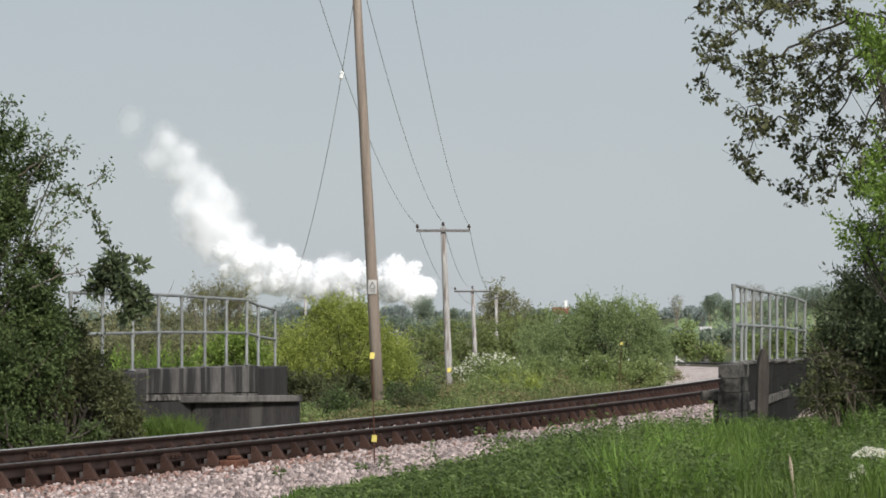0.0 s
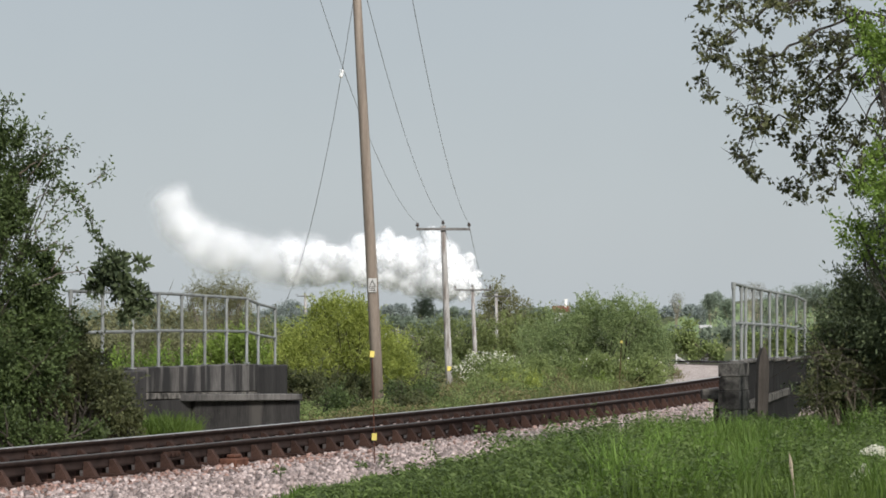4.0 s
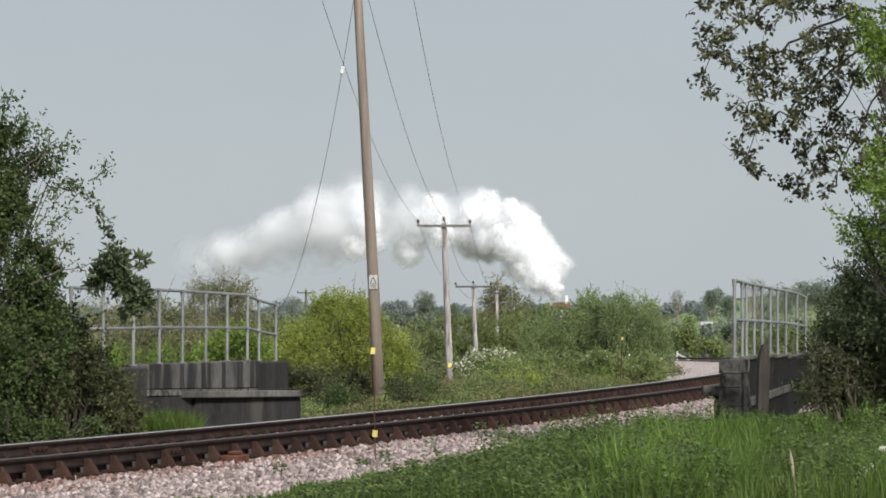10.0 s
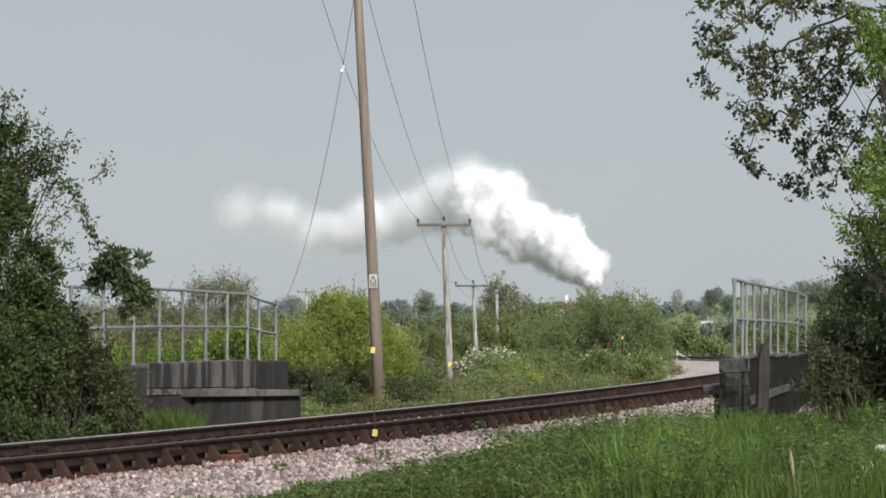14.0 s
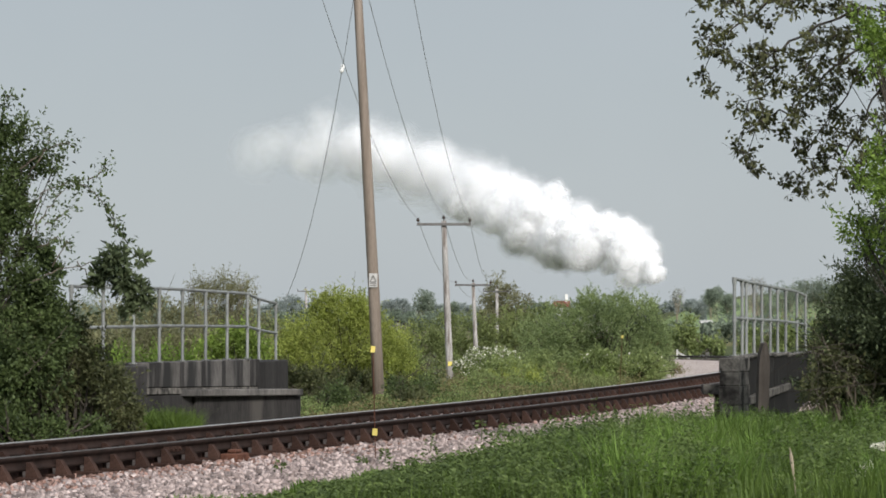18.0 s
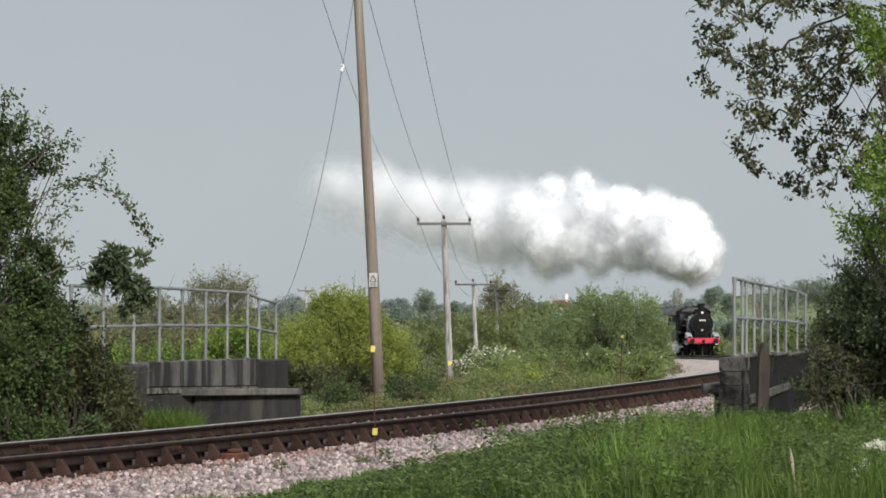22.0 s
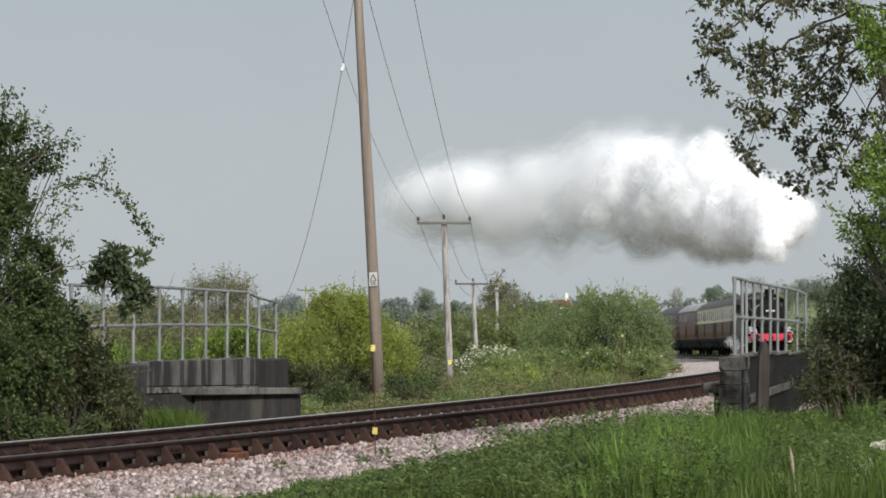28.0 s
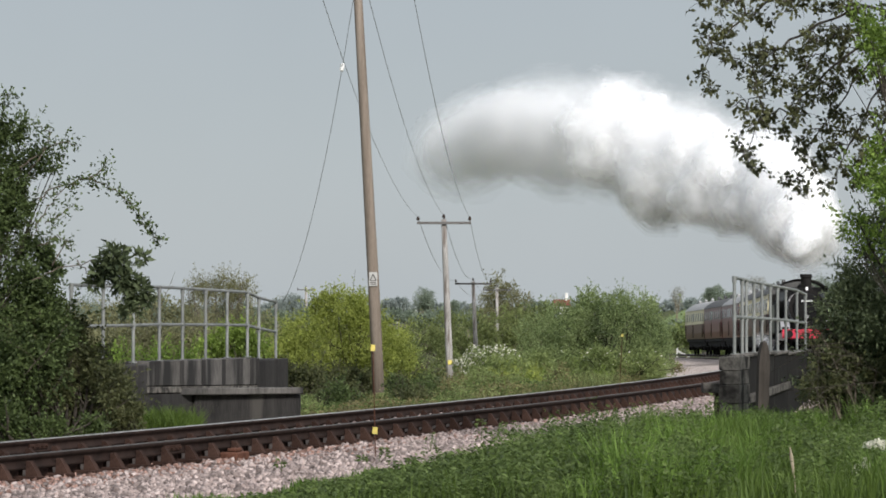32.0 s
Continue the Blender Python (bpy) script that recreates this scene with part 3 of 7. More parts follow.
def build_left_parapet():
    p = tagged(empty("bridge_parapet_left", pose(0, 0, 0)), "stained grey concrete bridge parapet in panels with a projecting ledge", "bridge parapet", kind="structure")
    a, b, c = (-3.932, 45.2), (-2.851, 52.0), (-2.502, 54.6)
    joints = [0, 0.07, 0.28, 0.47, 0.66, 0.83, 0.94, 1.0]
    for k0, k1 in zip(joints, joints[1:]):
        bm = bmesh.new()
        sloped(bm, strip_plan(lerp2(a, b, k0 + 0.002), lerp2(a, b, k1 - 0.002), -0.36), (0.53 - 0.12 * k0, 0.53 - 0.12 * k1), (0.868 - 0.035 * k0, 0.868 - 0.035 * k1), 0.014)
        part("panel", bm, M_CONC, p)
        bm = bmesh.new()
        slab(bm, strip_plan(lerp2(a, b, k1 - 0.02), lerp2(a, b, k1 + 0.015), 0.004), 0.545 - 0.12 * k1, 0.862 - 0.035 * k1, 0.001)
        part("stained_joint", bm, M_CONC_DARK, p, "black water stain down the joint")
        bm = bmesh.new()
        sloped(bm, strip_plan(lerp2(a, b, k0), lerp2(a, b, k1), -0.4), (0.44 - 0.12 * k0, 0.44 - 0.12 * k1), (0.526 - 0.12 * k0, 0.526 - 0.12 * k1), 0.008)
        part("footing_course", bm, M_LICHEN, p, "pale lichened footing course")
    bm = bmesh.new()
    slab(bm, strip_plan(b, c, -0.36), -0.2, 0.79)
    part("panel", bm, M_CONC_DARK, p, "dark concrete end panel")
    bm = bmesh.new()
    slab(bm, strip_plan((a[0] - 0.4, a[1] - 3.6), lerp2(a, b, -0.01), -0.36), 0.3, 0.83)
    part("panel", bm, M_CONC_DARK, p, "dark concrete end panel")
    # Footing and lower wall carry the ledge's shade in their dark concrete.
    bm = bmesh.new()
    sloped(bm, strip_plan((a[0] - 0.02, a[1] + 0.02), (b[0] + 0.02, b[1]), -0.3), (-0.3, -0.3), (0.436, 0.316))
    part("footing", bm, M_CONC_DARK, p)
    bm = bmesh.new()
    sloped(bm, strip_plan((-3.674, 47.0), (-2.083, 50.4), -0.34), (0.372, 0.313), (0.47, 0.41))
    part("ledge", bm, M_CONC, p, "projecting concrete ledge with lichen")
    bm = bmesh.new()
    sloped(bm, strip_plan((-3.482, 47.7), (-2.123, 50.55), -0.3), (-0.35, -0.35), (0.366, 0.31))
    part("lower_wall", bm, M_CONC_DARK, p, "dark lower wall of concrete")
    posts = [(-4.635, 42.2, 0.84, 1.86), (-4.367, 43.5, 0.85, 1.86), (-4.101, 44.8, 0.855, 1.862), (-3.866, 46.1, 0.865, 1.865), (-3.650, 47.4, 0.86, 1.86),
             (-3.419, 48.7, 0.858, 1.85), (-3.193, 50.0, 0.855, 1.84), (-2.969, 51.3, 0.85, 1.83), (-2.921, 53.6, 0.8, 1.76), (-2.772, 56.0, 0.735, 1.70)]
    railing("bridge_railing", "galvanised tubular steel railing on the concrete bridge parapet", posts, 0.02)


def build_right_parapet():
    p = tagged(empty("bridge_parapet_right", pose(0, 0, 0)), "lichened stone and dark timber parapet end beside the field", "bridge parapet", kind="structure")
    a, b, c = (3.874, 43.2), (5.411, 53.4), (6.372, 59.0)
    # stone end pillar in courses
    for k, (z0, z1, g) in enumerate(((-0.1, 0.36, 0.0), (0.363, 0.6, 0.012), (0.603, 0.78, 0.0), (0.783, 0.955, 0.01))):
        bm = bmesh.new()
        slab(bm, [(3.497 - g, 43.0 - g), (3.739, 42.9 - g), (3.924 + g, 43.6), (3.685, 43.8)], z0, z1, 0.008)
        part("stone_block", bm, M_LICHEN, p)
    start = (a[0] - 0.02, a[1] + 0.5)
    runs = [(start, lerp2(start, b, 0.33), 0.925), (lerp2(start, b, 0.335), lerp2(start, b, 0.66), 0.905), (lerp2(start, b, 0.665), b, 0.88), (b, c, 0.845)]
    for q0, q1, top in runs:
        bm = bmesh.new()
        slab(bm, strip_plan(q0, q1, -0.15), 0.44, top, 0.01)
        part("wall_panel", bm, M_BLACK_BOARDS, p)
        bm = bmesh.new()
        slab(bm, strip_plan((q0[0] + 0.03, q0[1]), (q1[0] + 0.03, q1[1]), -0.22), top + 0.003, top + 0.045, 0.01)
        part("coping", bm, M_LICHEN, p, "weathered pale coping")
    bm = bmesh.new()
    slab(bm, strip_plan((a[0] + 0.03, a[1] + 0.3), (b[0] + 0.05, b[1]), -0.2), 0.33, 0.44, 0.012)
    part("ledge", bm, M_LICHEN, p, "weathered pale ledge")
    bm = bmesh.new()
    slab(bm, strip_plan((a[0], a[1] + 0.5), (b[0], b[1]), -0.3), -0.3, 0.327)
    part("lower_wall", bm, M_BLACK_BOARDS, p)
    bm = bmesh.new()
    slab(bm, strip_plan((b[0] + 0.004, b[1] + 0.01), (c[0] + 0.3, c[1] + 3.0), -0.3), -0.4, 0.437)
    part("lower_wall", bm, M_BLACK_BOARDS, p)
    # timber baulk that reaches towards the track
    bm = bmesh.new()
    box(bm, 3.53, 3.844, 46.2, 46.5, 0.42, 0.56, 0.012)
    part("timber_baulk", bm, M_LICHEN, p, "weathered timber baulk")
    bm = bmesh.new()
    box(bm, 3.712, 3.930, 46.3, 46.6, -0.1, 0.424, 0.012)
    part("timber_baulk", bm, M_SLEEPER, p, "weathered timber baulk")
    posts = [(3.771, 44.0, 0.975, 1.97), (3.995, 45.4, 0.96, 1.965), (4.140, 46.4, 0.96, 1.96), (4.374, 47.8, 0.955, 1.95), (4.616, 49.2, 0.95, 1.94),
             (4.873, 50.6, 0.94, 1.93), (5.119, 52.0, 0.93, 1.92), (5.386, 53.4, 0.92, 1.91), (5.811, 55.8, 0.88, 1.89), (6.208, 58.2, 0.87, 1.84)]
    railing("bridge_railing", "galvanised tubular steel railing curving along the parapet", posts, 0.05)
    # old post with a pointed top
    bm = bmesh.new()
    prism(bm, [(-0.06, 0), (0.06, 0), (0.064, 0.62), (0.04, 0.74), (0.012, 0.79), (-0.02, 0.78), (-0.05, 0.7), (-0.06, 0.62)], -0.05, 0.05, lambda u, v, s: Vector((u, s, v)))
    o = obj("fence_post", bm, M_POST)
    o.matrix_basis = pose(3.852, 41.2, 0.37, 1, 1.5, 12)
    o.location.z = 0.0
    o.scale = (1.08, 1.2, 1.48)
    tagged(o, "old dark wooden post with a weathered pointed top", "fence post")


build_left_parapet()
build_right_parapet()


# ---- overhead line ----
def pole(name, label, x, y, foot, top, lean, r0, r1, material, arm=2.06, arm_z=None, arm_turn=0.0, sign=False, tag=None):
    """Wooden pole with a steel crossarm and three insulators. lean: metres by which the top stands to the right of the foot."""
    h = top - foot
    e = tagged(empty(name, pose(x, y, foot)), label, "utility pole", "overhead line poles")
    bm = bmesh.new()
    tube(bm, [(lean * k, 0, h * k - (0.5 if k == 0 else 0)) for k in (0, 0.25, 0.5, 0.75, 1)], [r0 + (r1 - r0) * k for k in (0, 0.25, 0.5, 0.75, 1)], 14)
    part("shaft", bm, material, e, smooth=True)
    az = (arm_z if arm_z is not None else top - 0.25) - foot
    ax = lean * az / h
    bm = bmesh.new()
    m = Matrix.Translation((ax, 0, az)) @ pose(0, 0, 0, 0, 0, arm_turn)
    box(bm, -arm / 2, arm / 2, -r1 - 0.09, -r1 - 0.002, -0.05, 0.05, 0.006, m)
    part("crossarm", bm, M_ARM, e)
    tops = []
    for k in (-1, 0, 1):
        bm = bmesh.new()
        u = k * (arm / 2 - 0.04)
        c = m @ Vector((u, -r1 - 0.045, 0.05))
        if k == 0:
            c = Vector((lean, 0, h))
        tube(bm, [c, c + Vector((0, 0, 0.05)), c + Vector((0, 0, 0.06)), c + Vector((0, 0, 0.13)), c + Vector((0, 0, 0.15)), c + Vector((0, 0, 0.2))], [0.014, 0.014, 0.06, 0.065, 0.045, 0.04], 10)
        part("insulator", bm, M_INSUL, e, "brown porcelain insulator")
        tops.append(c + Vector((x, y, foot + 0.17)))
    if sign:
        z0 = 2.205 - foot
        bm = bmesh.new()
        box(bm, -0.085, 0.085, -0.012, 0.0, -0.14, 0.14, 0.006)
        s = part("warning_sign", bm, M_PLATE, e, "white danger plate with a triangle symbol")
        s.matrix_basis = pose(lean * z0 / h, -r0 * 1.02, z0)
        bm = bmesh.new()
        for (u0, v0), (u1, v1) in (((-0.06, -0.03), (0, 0.1)), ((0, 0.1), (0.06, -0.03)), ((0.06, -0.03), (-0.06, -0.03))):
            tube(bm, [(u0, -0.016, v0), (u1, -0.016, v1)], 0.009, 5)
        for v in (-0.065, -0.1):
            box(bm, -0.06, 0.06, -0.018, -0.012, v - 0.008, v + 0.008)
        t = part("symbol", bm, M_ARM, s, "dark triangle and bars of small print")
    if tag:
        bm = bmesh.new()
        box(bm, -tag[2] / 2, tag[2] / 2, -0.02, 0.0, -tag[3] / 2, tag[3] / 2, 0.006)
        t = part("tag", bm, M_YELLOW, e, "yellow marker tag")
        rr = r0 + (r1 - r0) * (tag[1] - foot) / h
        t.matrix_basis = pose(tag[0] - x, -rr - 0.004, tag[1] - foot)
    return tops


P1 = pole("power_pole", "tall leaning weathered wooden power pole with a white danger plate", -1.272, 68, -0.35, 8.75, -1.771 - -1.272, 0.125, 0.085, M_POLE, 2.06, 8.529, 8, sign=True)
P2 = pole("power_pole", "grey wooden power pole with a steel crossarm and yellow band", 0.26, 130, -1.35, 5.16, 0.00 - 0.26, 0.15, 0.1, M_POLE_GREY, 2.06, 5.02, 0, tag=(0.24, -0.32, 0.16, 0.17))
P3 = pole("power_pole", "grey wooden power pole with a steel crossarm rising from bushes", 1.93, 193, -3.0, 3.41, 1.67 - 1.93, 0.15, 0.1, M_POLE_GREY, 2.06, 3.28, 0)
P4 = pole("power_pole", "distant grey wooden power pole with a crossarm", 4.28, 270, -4.0, 3.68, -0.05, 0.16, 0.12, M_POLE_GREY, 2.2, 3.50, 0)
P5 = pole("power_pole", "distant wooden power pole far across the fields", -16.20, 400, -4.0, 4.81, -0.05, 0.2, 0.16, M_POLE_GREY, 2.0, 4.48, 0)
P6 = pole("power_pole", "distant low wooden pole in the hedge", -4.05, 300, -4.0, 0.93, 0, 0.16, 0.13, M_POLE_GREY, 1.1, 0.68, 0)


def wire(a, b, sag, r):
    bm = bmesh.new()
    a, b = Vector(a), Vector(b)
    pts = [a + (b - a) * (k / 24) - Vector((0, 0, sag * 4 * (k / 24) * (1 - k / 24))) for k in range(25)]
    tube(bm, [p - a for p in pts], r, 6)
    o = obj("overhead_wire", bm, M_WIRE)
    o.location = a
    tagged(o, "thin dark overhead power wire slung between poles", "wire", "overhead wires")


for a, b in zip(P1, P2):
    wire(a, b, 0.85, 0.007)
for a, b in zip(P2, P3):
    wire(a, b, 0.75, 0.01)
for a, b in zip(P3, P4):
    wire(a, b, 0.8, 0.013)
# stay wire with its insulator
STAY_A, STAY_B = Vector((-1.75, 68.1, 8.28)), Vector((-3.91, 82, 1.75))
STAY = [STAY_A.lerp(STAY_B, k / 24) - Vector((0, 0, 1.0 * 4 * (k / 24) * (1 - k / 24))) for k in range(25)]
bm = bmesh.new()
tube(bm, [p - STAY[0] for p in STAY], 0.006, 5)
stay = obj("stay_wire", bm, M_WIRE)
stay.location = STAY[0]
tagged(stay, "thin slack stay wire running from the power pole to the bushes", "wire")
bm = bmesh.new()
q = STAY[4] - STAY[0]
tube(bm, [q + Vector((0.01, 0, 0.09)), q + Vector((0.01, 0, 0.06)), q + Vector((-0.015, 0, -0.06)), q + Vector((-0.015, 0, -0.09))], [0.02, 0.045, 0.045, 0.02], 8)
part("stay_insulator", bm, M_WHITE, stay, "pale egg-shaped insulator")


def cane(x, y, h, lean, tags):
    e = tagged(empty("marker_cane", pose(x, y, -0.12)), "thin rusty marker rod with a yellow tag by the track", "marker rod", "marker rods")
    bm = bmesh.new()
    tube(bm, [(0, 0, -0.1), (lean * 0.5, 0, h * 0.5), (lean, 0, h)], 0.006, 6)
    part("rod", bm, M_RUST, e)
    for z, w, d in tags:
        bm = bmesh.new()
        box(bm, -w / 2, w / 2, -0.014, -0.002, -d / 2, d / 2, 0.003)
        t = part("tag", bm, M_YELLOW, e)
        t.matrix_basis = pose(lean * z / h, -0.01, z, 0, 4, 0)
    return e


cane(-0.730, 36.5, 1.28, -0.763 - -0.730, [(1.25, 0.05, 0.07), (0.36, 0.055, 0.075)])
cane(3.203, 62, 1.25, 0.06, [(1.23, 0.04, 0.05)])


# ---- plants ----
def leaf_arrays(pts, dirs, length, width, rng):
    """Folded diamond leaves at points, growing along directions."""
    n = len(pts)
    d = dirs / np.maximum(np.linalg.norm(dirs, axis=1, keepdims=True), 1e-6)
    r = rng.normal(size=(n, 3))
    side = np.cross(d, r)
    side /= np.maximum(np.linalg.norm(side, axis=1, keepdims=True), 1e-6)
    up = np.cross(side, d)
    ln = (length * (0.65 + 0.7 * rng.random((n, 1))))
    wd = (width * (0.65 + 0.7 * rng.random((n, 1))))
    mid = pts + d * ln * 0.45
    v = np.stack((pts, mid + side * wd * 0.5 + up * wd * 0.18, pts + d * ln - up * ln * 0.12, mid - side * wd * 0.5 + up * wd * 0.18), 1)
    return v.reshape(-1, 3), np.arange(4 * n).reshape(n, 4)


def lobe_points(lobes, n, rng, deep):
    """Points in a cluster of uneven lobes (x, y, z, r), thickest near their outsides."""
    c = np.array(lobes, float)
    w = c[:, 3] ** 2
    k = rng.choice(len(c), n, p=w / w.sum())
    d = rng.normal(size=(n, 3))
    d /= np.linalg.norm(d, axis=1, keepdims=True)
    lump = 1 + 0.22 * np.sin(d[:, 0] * 7 + k * 2.1) * np.sin(d[:, 2] * 6 + k * 1.3) + 0.14 * np.sin(d[:, 1] * 13 + d[:, 2] * 11 + k)
    rad = c[k, 3] * lump * (1 - deep * rng.random(n) ** 1.6) * (1 + 0.16 * rng.normal(size=n).clip(-1, 2) * (rng.random(n) < 0.22))
    return c[k, :3] + d * rad[:, None], d


def shrub(name, label, category, lobes, n, leaf, material, seed, stems=7, foot=None, deep=0.45, group="", flower=0, wide=0.55, stem_mat=None, shoots=0, sub=True, base=0.0):
    """A bush: stems that fork into the lobes, and a crown of single leaves with shoots that break the outline."""
    rng = np.random.default_rng(seed)
    cx, cy = np.mean([l[0] for l in lobes]), np.mean([l[1] for l in lobes])
    gz = float(ground(cx, cy)) if foot is None else foot
    o = np.array((cx, cy, gz))
    e = tagged(empty(name, pose(cx, cy, gz)), label, category, group)
    if sub:
        extra = []
        for l in lobes:
            for k in range(5):
                d = rng.normal(size=3)
                d /= np.linalg.norm(d)
                extra.append((*(np.array(l[:3]) + d * l[3] * 0.75), l[3] * rng.uniform(0.28, 0.5)))
        full = list(lobes) + extra
    else:
        full = list(lobes)
    pts, d = lobe_points(full, n, rng, deep)
    keep = pts[:, 2] > ground(pts[:, 0], pts[:, 1]) - 0.05
    # gaps between the clumps of foliage
    w = min(0.5 / leaf, 9.0)
    gap = np.sin(w * pts[:, 0] + 0.7 * w * pts[:, 2] + seed) * np.sin(w * pts[:, 2] - 0.5 * w * pts[:, 0] + 1.3 * w * pts[:, 1]) + 0.6 * np.sin(2.1 * w * pts[:, 0] + 2) * np.sin(1.9 * w * pts[:, 2] + seed)
    keep &= (gap > -0.18) | (rng.random(len(pts)) < 0.22)
    pts, d = pts[keep], d[keep]
    d = d + rng.normal(size=d.shape) * 0.7 + np.array((0, 0, -0.1))
    if shoots:
        sp, sd = [], []
        for k in range(shoots):
            l = full[rng.integers(len(full))]
            a = rng.normal(size=3)
            a[2] = abs(a[2]) + 0.5
            a /= np.linalg.norm(a)
            q = np.array(l[:3]) + a * l[3] * 0.9
            m = rng.integers(8, 18)
            run = np.linspace(0, leaf * rng.uniform(3, 7), m)[:, None]
            sp.append(q + a * run + rng.normal(size=(m, 3)) * leaf * 0.25)
            sd.append(a + rng.normal(size=(m, 3)) * 0.9)
        pts, d = np.concatenate([pts] + sp), np.concatenate([d] + sd)
    v, f = leaf_arrays(pts - o, d, leaf, leaf * wide, rng)
    fast_mesh("crown", v, f, material, e)
    if flower:
        fp, fd = lobe_points([(l[0], l[1], l[2] + l[3] * 0.15, l[3] * 1.03) for l in full if l[2] + l[3] > gz], flower, rng, 0.05)
        up = fd[:, 2] > -0.1
        v, f = leaf_arrays(fp[up] - o, rng.normal(size=(up.sum(), 3)), leaf * 0.9, leaf * 0.8, rng)
        b = fast_mesh("blossom", v, f, L_BLOSSOM, e)
        b["label"] = "white hawthorn blossom"
    bm = bmesh.new()
    near = cy < 105
    stem_mat = stem_mat or (M_TWIG if near else M_BARK)
    for k in range(stems):
        l = lobes[k % len(lobes)]
        q = np.array(l[:3]) - o + rng.normal(size=3) * l[3] * 0.3
        b0 = np.array((rng.normal() * 0.15 + q[0] * 0.25 + base, rng.normal() * 0.1 + q[1] * 0.25, -0.15))
        mid = (b0 + q) / 2 + rng.normal(size=3) * l[3] * 0.18
        r = 0.012 + 0.018 * l[3]
        tube(bm, [b0, mid, q], [r * 1.6, r, r * 0.4], 6)
        for j in range(3):
            t = q + rng.normal(size=3) * l[3] * 0.6
            tube(bm, [mid, (mid + t) / 2 + rng.normal(size=3) * l[3] * 0.1, t], [r * 0.7, r * 0.45, r * 0.15], 5)
        if near:
            part("branch", bm, stem_mat or M_BARK, e)
            bm = bmesh.new()
    if near:
        bm.free()
    else:
        part("trunk", bm, stem_mat or M_BARK, e)
    return e


def at_depth(y, *lobes, spread=0.35, seed=0):
    rng = random.Random(seed + len(lobes))
    return [(x, y + rng.uniform(-spread, spread) * (1 + r), z, r) for x, z, r in lobes]


def spray(bm, pts, leaves, start, end, rng, leaf, r0, r1, per=5, wob=0.05):
    """A twig through points with leaves along it."""
    P = [np.array(p, float) for p in pts]
    fine = []
    for a, b in zip(P, P[1:]):
        for k in range(5):
            fine.append(a + (b - a) * k / 5 + rng.normal(size=3) * wob * 0.25)
    fine.append(P[-1])
    tube(bm, fine, [r0 + (r1 - r0) * k / (len(fine) - 1) for k in range(len(fine))], 5)
    for i, p in enumerate(fine):
        if start <= i / (len(fine) - 1) <= end:
            for k in range(per):
                leaves.append((p + rng.normal(size=3) * wob, rng.normal(size=3)))
    return fine


